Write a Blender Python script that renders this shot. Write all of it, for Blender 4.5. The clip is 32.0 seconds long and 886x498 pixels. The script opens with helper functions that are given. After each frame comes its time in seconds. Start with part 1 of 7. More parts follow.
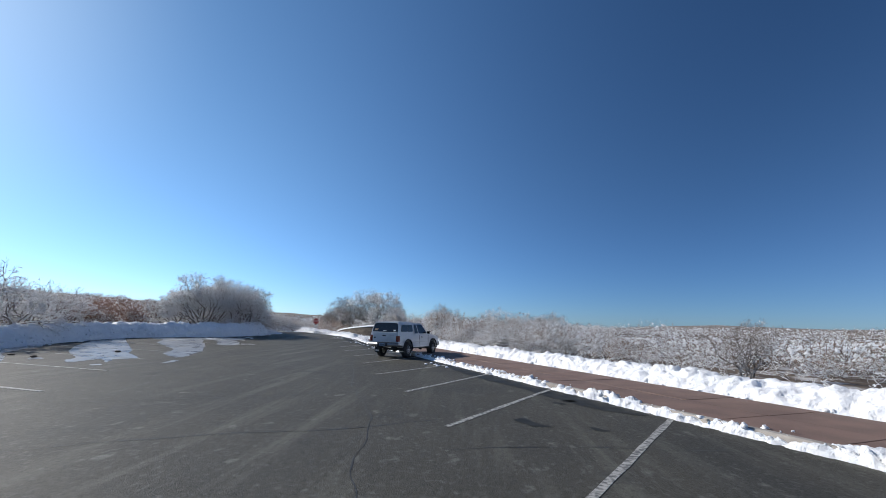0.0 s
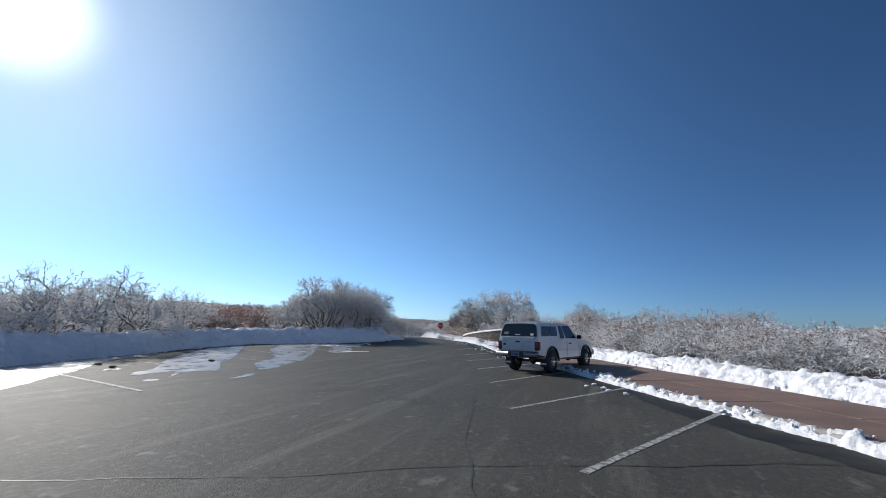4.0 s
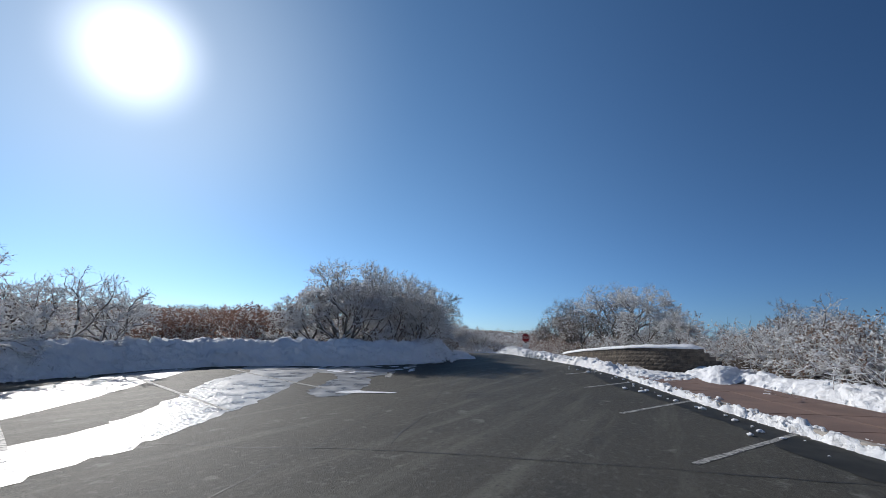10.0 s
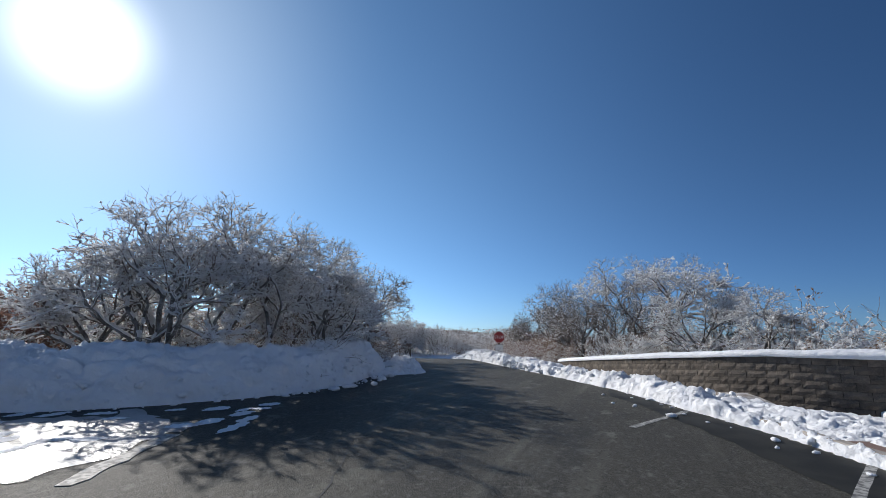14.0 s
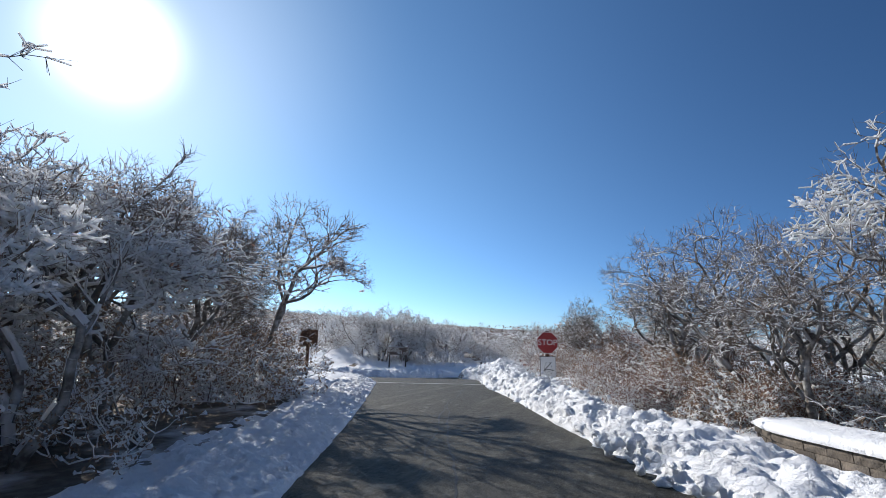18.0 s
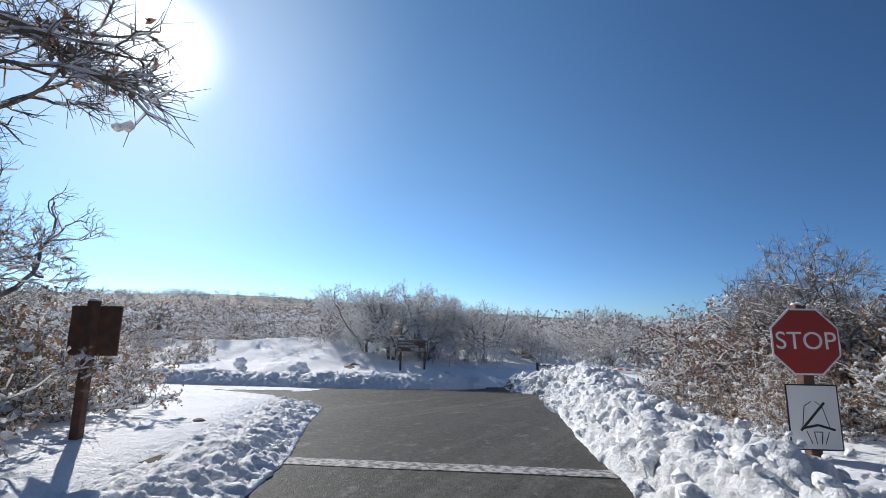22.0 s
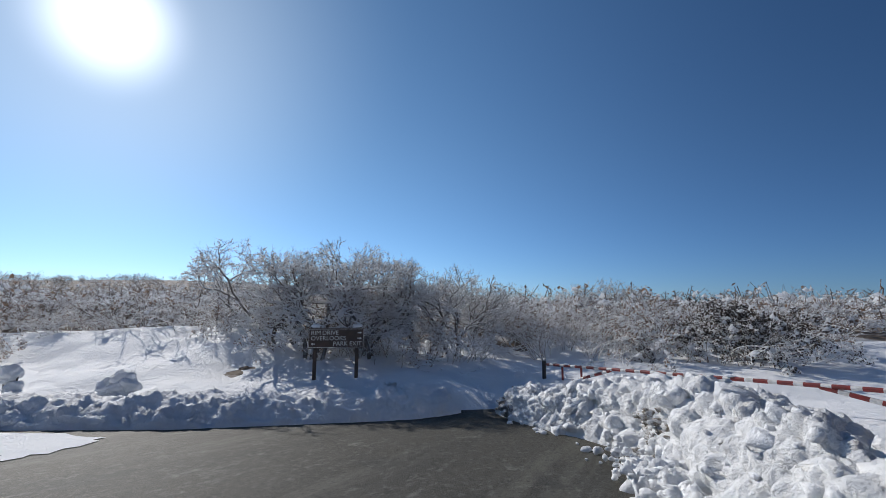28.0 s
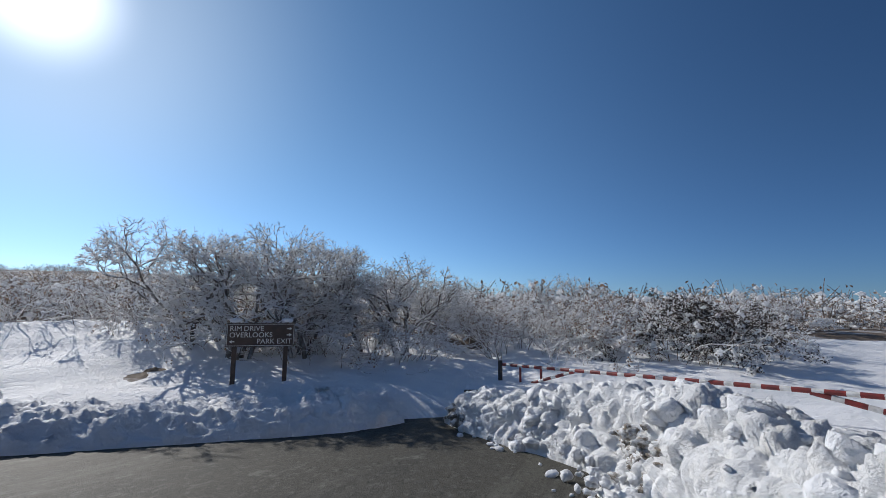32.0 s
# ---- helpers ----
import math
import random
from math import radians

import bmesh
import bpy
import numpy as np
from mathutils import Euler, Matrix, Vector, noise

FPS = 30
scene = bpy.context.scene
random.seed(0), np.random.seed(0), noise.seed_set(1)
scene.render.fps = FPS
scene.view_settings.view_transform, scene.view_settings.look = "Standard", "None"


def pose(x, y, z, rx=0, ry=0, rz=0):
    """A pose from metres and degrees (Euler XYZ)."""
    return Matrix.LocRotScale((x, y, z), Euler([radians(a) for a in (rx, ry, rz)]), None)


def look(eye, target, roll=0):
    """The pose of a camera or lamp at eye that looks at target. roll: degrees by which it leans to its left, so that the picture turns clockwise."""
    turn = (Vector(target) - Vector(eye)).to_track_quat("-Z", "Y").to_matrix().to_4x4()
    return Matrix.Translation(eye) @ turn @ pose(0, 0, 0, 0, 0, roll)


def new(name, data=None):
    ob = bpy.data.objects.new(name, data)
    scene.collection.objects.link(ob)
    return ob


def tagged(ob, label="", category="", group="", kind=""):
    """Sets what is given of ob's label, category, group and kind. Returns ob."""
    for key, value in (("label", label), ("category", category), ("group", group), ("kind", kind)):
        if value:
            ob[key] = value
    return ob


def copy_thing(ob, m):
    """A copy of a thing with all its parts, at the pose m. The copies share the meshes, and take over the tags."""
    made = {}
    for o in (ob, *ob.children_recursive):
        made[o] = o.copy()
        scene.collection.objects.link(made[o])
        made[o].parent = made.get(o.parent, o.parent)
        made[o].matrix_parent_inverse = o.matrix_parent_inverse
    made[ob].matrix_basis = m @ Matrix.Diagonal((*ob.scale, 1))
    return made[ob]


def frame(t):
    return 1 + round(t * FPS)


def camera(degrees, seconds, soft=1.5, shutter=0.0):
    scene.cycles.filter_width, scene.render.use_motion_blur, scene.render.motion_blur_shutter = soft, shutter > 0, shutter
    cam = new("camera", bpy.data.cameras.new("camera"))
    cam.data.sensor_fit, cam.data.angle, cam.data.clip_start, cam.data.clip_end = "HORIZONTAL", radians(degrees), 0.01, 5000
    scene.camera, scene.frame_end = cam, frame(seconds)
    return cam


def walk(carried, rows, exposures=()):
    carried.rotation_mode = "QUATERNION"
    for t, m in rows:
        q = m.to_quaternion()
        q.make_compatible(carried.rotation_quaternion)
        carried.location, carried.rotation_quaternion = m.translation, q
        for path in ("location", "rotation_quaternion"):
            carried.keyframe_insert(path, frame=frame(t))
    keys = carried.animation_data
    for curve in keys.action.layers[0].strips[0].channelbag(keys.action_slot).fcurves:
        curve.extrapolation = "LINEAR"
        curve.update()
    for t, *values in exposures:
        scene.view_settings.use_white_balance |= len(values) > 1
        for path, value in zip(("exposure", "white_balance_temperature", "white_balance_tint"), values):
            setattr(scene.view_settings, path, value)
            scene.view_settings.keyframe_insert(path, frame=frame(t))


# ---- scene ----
cam = camera(90.0, 32.0, soft=0.62)
PATH = [
    (0.0, (-0.243, 2.013, 1.719), (-0.464, 6.938, 2.554), 1.33),
    (0.5, (-0.240, 2.315, 1.715), (-0.449, 7.239, 2.556), 1.10),
    (1.0, (-0.228, 2.801, 1.701), (-0.468, 7.723, 2.547), 0.97),
    (1.5, (-0.272, 3.382, 1.693), (-0.568, 8.300, 2.546), 0.76),
    (2.0, (-0.364, 4.189, 1.676), (-0.822, 9.093, 2.532), 0.64),
    (2.5, (-0.528, 5.231, 1.648), (-1.247, 10.105, 2.501), 0.56),
    (3.0, (-0.761, 6.234, 1.613), (-1.779, 11.054, 2.466), 0.51),
    (3.5, (-1.086, 7.239, 1.584), (-2.402, 11.986, 2.442), 0.58),
    (4.0, (-1.459, 8.233, 1.568), (-3.040, 12.896, 2.434), 0.71),
    (4.5, (-1.817, 9.191, 1.554), (-3.621, 13.771, 2.430), 0.82),
    (6.5, (-3.401, 13.453, 1.574), (-5.781, 17.755, 2.481), 1.04),
    (7.0, (-3.900, 14.555, 1.581), (-6.319, 18.835, 2.491), 1.20),
    (7.5, (-4.487, 15.705, 1.581), (-6.912, 19.981, 2.492), 1.33),
    (8.0, (-5.070, 16.911, 1.581), (-7.491, 21.189, 2.498), 1.35),
    (8.5, (-5.655, 18.155, 1.583), (-8.069, 22.434, 2.512), 1.43),
    (9.0, (-6.191, 19.380, 1.575), (-8.594, 23.661, 2.521), 1.39),
    (9.5, (-6.753, 20.662, 1.580), (-9.115, 24.962, 2.544), 1.40),
    (10.0, (-7.297, 21.962, 1.582), (-9.606, 26.288, 2.560), 1.30),
    (10.5, (-7.857, 23.280, 1.587), (-10.104, 27.635, 2.582), 1.19),
    (11.0, (-8.363, 24.603, 1.589), (-10.560, 28.980, 2.598), 1.12),
    (11.5, (-8.876, 25.919, 1.587), (-11.024, 30.319, 2.600), 1.02),
    (12.0, (-9.411, 27.218, 1.593), (-11.506, 31.645, 2.600), 1.00),
    (12.5, (-9.878, 28.503, 1.620), (-11.936, 32.949, 2.619), 1.02),
    (13.0, (-10.382, 29.794, 1.637), (-12.395, 34.263, 2.627), 0.99),
    (13.5, (-10.870, 31.181, 1.627), (-12.848, 35.666, 2.615), 0.86),
    (14.0, (-11.432, 32.629, 1.607), (-13.377, 37.129, 2.592), 0.92),
    (14.5, (-12.001, 34.138, 1.609), (-13.913, 38.649, 2.609), 0.95),
    (16.5, (-14.332, 41.353, 1.914), (-16.318, 45.832, 2.911), 0.54),
    (17.0, (-14.906, 43.060, 1.936), (-16.968, 47.507, 2.926), 0.83),
    (17.5, (-15.594, 44.805, 1.944), (-17.718, 49.226, 2.915), 0.98),
    (18.0, (-16.322, 46.433, 1.943), (-18.501, 50.832, 2.888), 1.11),
    (18.5, (-16.995, 47.939, 1.955), (-19.222, 52.318, 2.884), 1.26),
    (19.0, (-17.635, 49.261, 1.963), (-19.893, 53.627, 2.881), 1.23),
    (19.5, (-18.201, 50.435, 1.971), (-20.502, 54.781, 2.871), 1.18),
    (20.0, (-18.748, 51.556, 1.974), (-21.100, 55.878, 2.858), 0.99),
    (20.5, (-19.304, 52.653, 1.982), (-21.700, 56.955, 2.851), 0.79),
    (21.0, (-19.894, 53.814, 1.962), (-22.338, 58.091, 2.816), 0.76),
    (21.5, (-20.486, 54.890, 1.930), (-22.966, 59.151, 2.767), 0.87),
    (22.0, (-21.056, 55.970, 1.886), (-23.580, 60.209, 2.698), 0.81),
    (22.5, (-21.557, 56.833, 1.839), (-24.108, 61.058, 2.635), 0.76),
    (23.0, (-21.986, 57.633, 1.783), (-24.568, 61.841, 2.576), 0.61),
    (23.5, (-22.370, 58.379, 1.747), (-24.976, 62.570, 2.544), 0.38),
    (24.0, (-22.774, 59.083, 1.720), (-25.393, 63.267, 2.518), 0.13),
    (24.5, (-23.117, 59.773, 1.700), (-25.760, 63.943, 2.493), -0.07),
    (26.5, (-24.283, 62.263, 1.670), (-26.885, 66.471, 2.397), -0.36),
    (27.0, (-24.522, 62.907, 1.644), (-27.033, 67.174, 2.344), -0.27),
    (27.5, (-24.739, 63.488, 1.615), (-27.125, 67.830, 2.289), -0.16),
    (28.0, (-24.888, 63.965, 1.585), (-27.146, 68.378, 2.234), 0.03),
    (28.5, (-25.011, 64.351, 1.564), (-27.153, 68.825, 2.196), 0.25),
    (29.0, (-25.101, 64.653, 1.551), (-27.142, 69.174, 2.175), 0.46),
    (29.5, (-25.187, 64.912, 1.541), (-27.147, 69.470, 2.158), 0.62),
    (30.0, (-25.257, 65.123, 1.535), (-27.155, 69.708, 2.146), 0.71),
    (30.5, (-25.319, 65.245, 1.530), (-27.174, 69.848, 2.138), 0.71),
    (31.0, (-25.322, 65.303, 1.523), (-27.162, 69.911, 2.133), 0.65),
    (31.5, (-25.328, 65.384, 1.511), (-27.164, 69.994, 2.124), 0.62),
    (32.0, (-25.338, 65.461, 1.494), (-27.165, 70.074, 2.108), 0.57),
]
walk(cam, [(t, look(eye, target, roll)) for t, eye, target, roll in PATH],
     [(0.0, 0.1), (4.0, -0.05), (6.5, -0.3), (9.0, -0.3), (13.0, -0.25), (14.0, -0.1), (14.5, -0.05), (16.5, 0.2), (18.0, 0.2), (19.0, 0.12), (20.0, 0.03), (22.0, 0.02), (23.0, -0.2), (24.5, -0.36), (32.0, -0.32)])

# ---- light ----
SUN_AZ, SUN_EL = 66.3, 28.4          # degrees left of +Y, degrees up
world = bpy.data.worlds.new("sky")
scene.world = world
world.use_nodes = True
wn = world.node_tree
sky = wn.nodes.new("ShaderNodeTexSky")
sky.sky_type = 'NISHITA'
sky.sun_disc = False
sky.sun_elevation = radians(SUN_EL)
sky.sun_rotation = radians(-SUN_AZ)
sky.altitude = 2600.0
sky.air_density, sky.dust_density, sky.ozone_density = 1.0, 0.5, 3.4
deep = wn.nodes.new("ShaderNodeHueSaturation")
deep.inputs["Hue"].default_value, deep.inputs["Saturation"].default_value = 0.495, 1.10
wn.links.new(sky.outputs[0], deep.inputs["Color"])
aim = wn.nodes.new("ShaderNodeTexCoord")
near_sun = wn.nodes.new("ShaderNodeVectorMath")
near_sun.operation = 'DOT_PRODUCT'
near_sun.inputs[1].default_value = (-math.sin(radians(SUN_AZ)) * math.cos(radians(SUN_EL)), math.cos(radians(SUN_AZ)) * math.cos(radians(SUN_EL)), math.sin(radians(SUN_EL)))
wn.links.new(aim.outputs["Generated"], near_sun.inputs[0])


def sky_math(kind, a, b):
    """One step of arithmetic in the sky; a and b are sockets or numbers."""
    n = wn.nodes.new("ShaderNodeMath")
    n.operation = kind
    for k, x in enumerate((a, b)):
        if isinstance(x, (int, float)):
            n.inputs[k].default_value = x
        else:
            wn.links.new(x, n.inputs[k])
    return n.outputs[0]


def glow_lobe(last, degrees, power, amount, colour):
    """Sunlight scattered forward and the sun's glare, painted as a lobe added to the sky."""
    u = wn.nodes.new("ShaderNodeMapRange")
    u.inputs[1].default_value, u.inputs[2].default_value = math.cos(radians(degrees)), 1.0
    wn.links.new(near_sun.outputs["Value"], u.inputs[0])
    k = sky_math('MULTIPLY', sky_math('POWER', u.outputs[0], power), amount)
    tint = wn.nodes.new("ShaderNodeVectorMath")
    tint.operation = 'SCALE'
    tint.inputs[0].default_value = colour
    wn.links.new(k, tint.inputs[3])
    lit = wn.nodes.new("ShaderNodeMix")
    lit.data_type, lit.blend_type = 'RGBA', 'ADD'
    lit.inputs[0].default_value = 1.0
    wn.links.new(last, lit.inputs[6])
    wn.links.new(tint.outputs[0], lit.inputs[7])
    return lit.outputs[2]


# clean air: the sky is darkest at a right angle to the sun
toward = sky_math('POWER', sky_math('MAXIMUM', near_sun.outputs["Value"], 0.0), 1.6)
gain = sky_math('ADD', sky_math('MULTIPLY', toward, 0.80), 0.54)


def sky_tint(last, amount, none, full):
    """Multiplies the sky by a colour that goes from none to full with the amount."""
    mix = wn.nodes.new("ShaderNodeMix")
    mix.data_type = 'VECTOR'
    wn.links.new(amount, mix.inputs[0])
    mix.inputs[4].default_value, mix.inputs[5].default_value = none, full
    out = wn.nodes.new("ShaderNodeVectorMath")
    out.operation = 'MULTIPLY'
    wn.links.new(last, out.inputs[0])
    wn.links.new(mix.outputs[1], out.inputs[1])
    return out.outputs[0]


dim = wn.nodes.new("ShaderNodeVectorMath")
dim.operation = 'SCALE'
wn.links.new(deep.outputs[0], dim.inputs[0])
wn.links.new(gain, dim.inputs[3])
sky_colour = sky_tint(dim.outputs[0], toward, (0.86, 0.97, 1.16), (1.12, 1.01, 0.90))
# thin mountain air: the horizon stays blue
split = wn.nodes.new("ShaderNodeSeparateXYZ")
wn.links.new(aim.outputs["Generated"], split.inputs[0])
low_air = sky_math('POWER', sky_math('MAXIMUM', sky_math('SUBTRACT', 1.0, sky_math('MULTIPLY', split.outputs[2], 2.6)), 0.0), 2.0)
sky_colour = sky_tint(sky_colour, low_air, (1.0, 1.0, 1.0), (0.66, 0.86, 1.10))
sky_colour = glow_lobe(sky_colour, 34.0, 3.0, 2.2, (0.9, 1.0, 0.95))
# unseen pale glow across from the sun, added to lift and whiten shade
shade_fill = wn.nodes.new("ShaderNodeVectorMath")
shade_fill.operation = 'SCALE'
shade_fill.inputs[0].default_value = (4.5, 4.35, 4.15)
wn.links.new(sky_math('POWER', sky_math('MAXIMUM', sky_math('MULTIPLY', near_sun.outputs["Value"], -1.0), 0.0), 2.6), shade_fill.inputs[3])
pale = wn.nodes.new("ShaderNodeVectorMath")
wn.links.new(sky_colour, pale.inputs[0])
wn.links.new(shade_fill.outputs[0], pale.inputs[1])
sky_colour = pale.outputs[0]
sky_colour = glow_lobe(sky_colour, 9.0, 3.5, 11.0, (1.0, 1.0, 1.0))
wn.links.new(sky_colour, wn.nodes["Background"].inputs[0])
wn.nodes["Background"].inputs[1].default_value = 0.12
sun_dir = Vector((-math.sin(radians(SUN_AZ)) * math.cos(radians(SUN_EL)), math.cos(radians(SUN_AZ)) * math.cos(radians(SUN_EL)), math.sin(radians(SUN_EL))))
sun_lamp = bpy.data.lights.new("sun", 'SUN')
sun_lamp.energy, sun_lamp.angle, sun_lamp.color = 4.75, radians(0.53), (1.0, 0.96, 0.91)
new("sun", sun_lamp).matrix_world = look(sun_dir * 200, (0, 0, 0))


# ---- materials ----
def material(name, colour, rough=0.8, metal=0.0, second=None, scale=4.0, detail=6.0, low=0.4, high=0.6, bump=0.0, bump_scale=60.0, bump_dist=0.02,
             fine=None, fine_scale=80.0, fine_amount=0.35, per_object=0.0, per_island=0.0, spec=0.5, rough2=None, bump_detail=5, bump_rough=0.5):
    """A principled material: two colours mixed by noise, a fine grain over them, and bump."""
    m = bpy.data.materials.new(name)
    m.use_nodes = True
    nt = m.node_tree
    p = nt.nodes["Principled BSDF"]
    p.inputs["Roughness"].default_value, p.inputs["Metallic"].default_value = rough, metal
    p.inputs["Specular IOR Level"].default_value = spec
    pos = nt.nodes.new("ShaderNodeNewGeometry")
    last = None
    if second:
        n = nt.nodes.new("ShaderNodeTexNoise")
        n.inputs["Scale"].default_value, n.inputs["Detail"].default_value = scale, detail
        nt.links.new(pos.outputs["Position"], n.inputs["Vector"])
        r = nt.nodes.new("ShaderNodeMapRange")
        r.inputs[1].default_value, r.inputs[2].default_value = low, high
        nt.links.new(n.outputs[0], r.inputs[0])
        mix = nt.nodes.new("ShaderNodeMix")
        mix.data_type = 'RGBA'
        mix.inputs[6].default_value, mix.inputs[7].default_value = (*colour, 1), (*second, 1)
        nt.links.new(r.outputs[0], mix.inputs[0])
        last = mix.outputs[2]
        if rough2 is not None:
            rr = nt.nodes.new("ShaderNodeMapRange")
            rr.inputs[3].default_value, rr.inputs[4].default_value = rough, rough2
            nt.links.new(r.outputs[0], rr.inputs[0])
            nt.links.new(rr.outputs[0], p.inputs["Roughness"])
    if fine:
        n2 = nt.nodes.new("ShaderNodeTexNoise")
        n2.inputs["Scale"].default_value, n2.inputs["Detail"].default_value = fine_scale, 4
        nt.links.new(pos.outputs["Position"], n2.inputs["Vector"])
        r2 = nt.nodes.new("ShaderNodeMapRange")
        r2.inputs[1].default_value, r2.inputs[2].default_value, r2.inputs[4].default_value = 0.45, 0.7, fine_amount
        nt.links.new(n2.outputs[0], r2.inputs[0])
        mix2 = nt.nodes.new("ShaderNodeMix")
        mix2.data_type = 'RGBA'
        if last:
            nt.links.new(last, mix2.inputs[6])
        else:
            mix2.inputs[6].default_value = (*colour, 1)
        mix2.inputs[7].default_value = (*fine, 1)
        nt.links.new(r2.outputs[0], mix2.inputs[0])
        last = mix2.outputs[2]
    if per_object or per_island:
        if per_object:
            info = nt.nodes.new("ShaderNodeObjectInfo").outputs["Random"]
        else:
            info = pos.outputs["Random Per Island"]
        hs = nt.nodes.new("ShaderNodeHueSaturation")
        v = nt.nodes.new("ShaderNodeMapRange")
        k = per_object or per_island
        v.inputs[3].default_value, v.inputs[4].default_value = 1 - k, 1 + k
        nt.links.new(info, v.inputs[0])
        nt.links.new(v.outputs[0], hs.inputs["Value"])
        if last:
            nt.links.new(last, hs.inputs["Color"])
        else:
            hs.inputs["Color"].default_value = (*colour, 1)
        last = hs.outputs[0]
    if last:
        nt.links.new(last, p.inputs["Base Color"])
    else:
        p.inputs["Base Color"].default_value = (*colour, 1)
    if bump:
        n3 = nt.nodes.new("ShaderNodeTexNoise")
        n3.inputs["Scale"].default_value, n3.inputs["Detail"].default_value, n3.inputs["Roughness"].default_value = bump_scale, bump_detail, bump_rough
        nt.links.new(pos.outputs["Position"], n3.inputs["Vector"])
        b = nt.nodes.new("ShaderNodeBump")
        b.inputs["Strength"].default_value, b.inputs["Distance"].default_value = bump, bump_dist
        nt.links.new(n3.outputs[0], b.inputs["Height"])
        nt.links.new(b.outputs[0], p.inputs["Normal"])
    return m


SNOW = material("snow", (0.92, 0.925, 0.93), 0.75, second=(0.87, 0.88, 0.90), scale=1.3, bump=0.8, bump_scale=7, bump_dist=0.12, bump_detail=8, bump_rough=0.66, spec=0.35)
SNOW_DIRTY = material("snow_dirty", (0.92, 0.925, 0.93), 0.8, second=(0.45, 0.39, 0.32), scale=1.1, low=0.64, high=0.80, bump=0.9, bump_scale=7, bump_dist=0.13, bump_detail=8, bump_rough=0.68, spec=0.35)
FROST = material("frost", (0.93, 0.935, 0.94), 0.85, per_island=0.04, spec=0.2)


def let_light_through(m, amount, colour):
    """Thin snow and leaves glow when the sun stands behind them."""
    nt = m.node_tree
    tr = nt.nodes.new("ShaderNodeBsdfTranslucent")
    tr.inputs["Color"].default_value = (*colour, 1)
    mix = nt.nodes.new("ShaderNodeMixShader")
    mix.inputs[0].default_value = amount
    nt.links.new(nt.nodes["Principled BSDF"].outputs[0], mix.inputs[1])
    nt.links.new(tr.outputs[0], mix.inputs[2])
    nt.links.new(mix.outputs[0], nt.nodes["Material Output"].inputs["Surface"])


let_light_through(FROST, 0.68, (0.97, 0.97, 0.97))
SCRUB_GROUND = material("scrub_ground", (0.13, 0.10, 0.076), 0.9, second=(0.60, 0.59, 0.58), scale=0.8, low=0.50, high=0.62, detail=10,
                        fine=(0.26, 0.21, 0.17), fine_scale=7, fine_amount=0.6, bump=0.6, bump_scale=5, bump_dist=0.12, spec=0.2)
BARK = material("bark", (0.10, 0.086, 0.075), 0.9, second=(0.18, 0.16, 0.142), scale=14, fine=(0.80, 0.81, 0.82), fine_scale=4.5, fine_amount=0.4, bump=0.6, bump_scale=45, spec=0.2)
TWIG = material("twig", (0.20, 0.155, 0.122), 0.9, second=(0.78, 0.77, 0.77), scale=7, low=0.52, high=0.66, per_island=0.3, spec=0.2)
LEAF_RUST = material("leaf_rust", (0.27, 0.165, 0.125), 0.8, per_island=0.45, spec=0.2)
LEAF_TAN = material("leaf_tan", (0.29, 0.20, 0.14), 0.8, per_island=0.45, spec=0.2)
let_light_through(LEAF_RUST, 0.42, (0.30, 0.18, 0.135))
let_light_through(LEAF_TAN, 0.4, (0.31, 0.21, 0.145))
DARK_LEAF = material("dark_leaf", (0.058, 0.046, 0.038), 0.8, per_island=0.4, spec=0.2)
PAINT_WHITE = material("road_paint", (0.40, 0.39, 0.36), 0.7, second=(0.10, 0.10, 0.095), scale=13, low=0.42, high=0.60, detail=9, bump=0.3, bump_scale=120, bump_dist=0.004)
ICE = material("melt_ice", (0.17, 0.175, 0.18), 0.26, second=(0.44, 0.45, 0.46), scale=1.6, low=0.40, high=0.75, bump=1.0, bump_scale=11, bump_dist=0.03, rough2=0.6, spec=0.55)
WET = material("wet_film", (0.019, 0.0187, 0.0155), 0.6, second=(0.033, 0.032, 0.026), scale=2, spec=0.15, bump=0.3, bump_scale=30, bump_dist=0.004)
CONCRETE = material("curb_concrete", (0.36, 0.33, 0.29), 0.9, second=(0.26, 0.23, 0.20), scale=3, bump=0.4, bump_scale=50, bump_dist=0.006)
BRICKWALK = material("red_walk", (0.195, 0.124, 0.094), 0.75, second=(0.140, 0.090, 0.070), scale=1.1, low=0.38, high=0.62, fine=(0.30, 0.17, 0.12), fine_scale=60, bump=0.3, bump_scale=70, bump_dist=0.005)
BLOCK = material("split_block", (0.155, 0.13, 0.105), 0.95, second=(0.095, 0.082, 0.07), scale=5, fine=(0.21, 0.18, 0.145), fine_scale=34, per_object=0.22, bump=0.9, bump_scale=28, bump_dist=0.02, spec=0.2)
MORTAR = material("wall_core", (0.07, 0.06, 0.05), 0.95, second=(0.05, 0.045, 0.04), scale=8, spec=0.1)


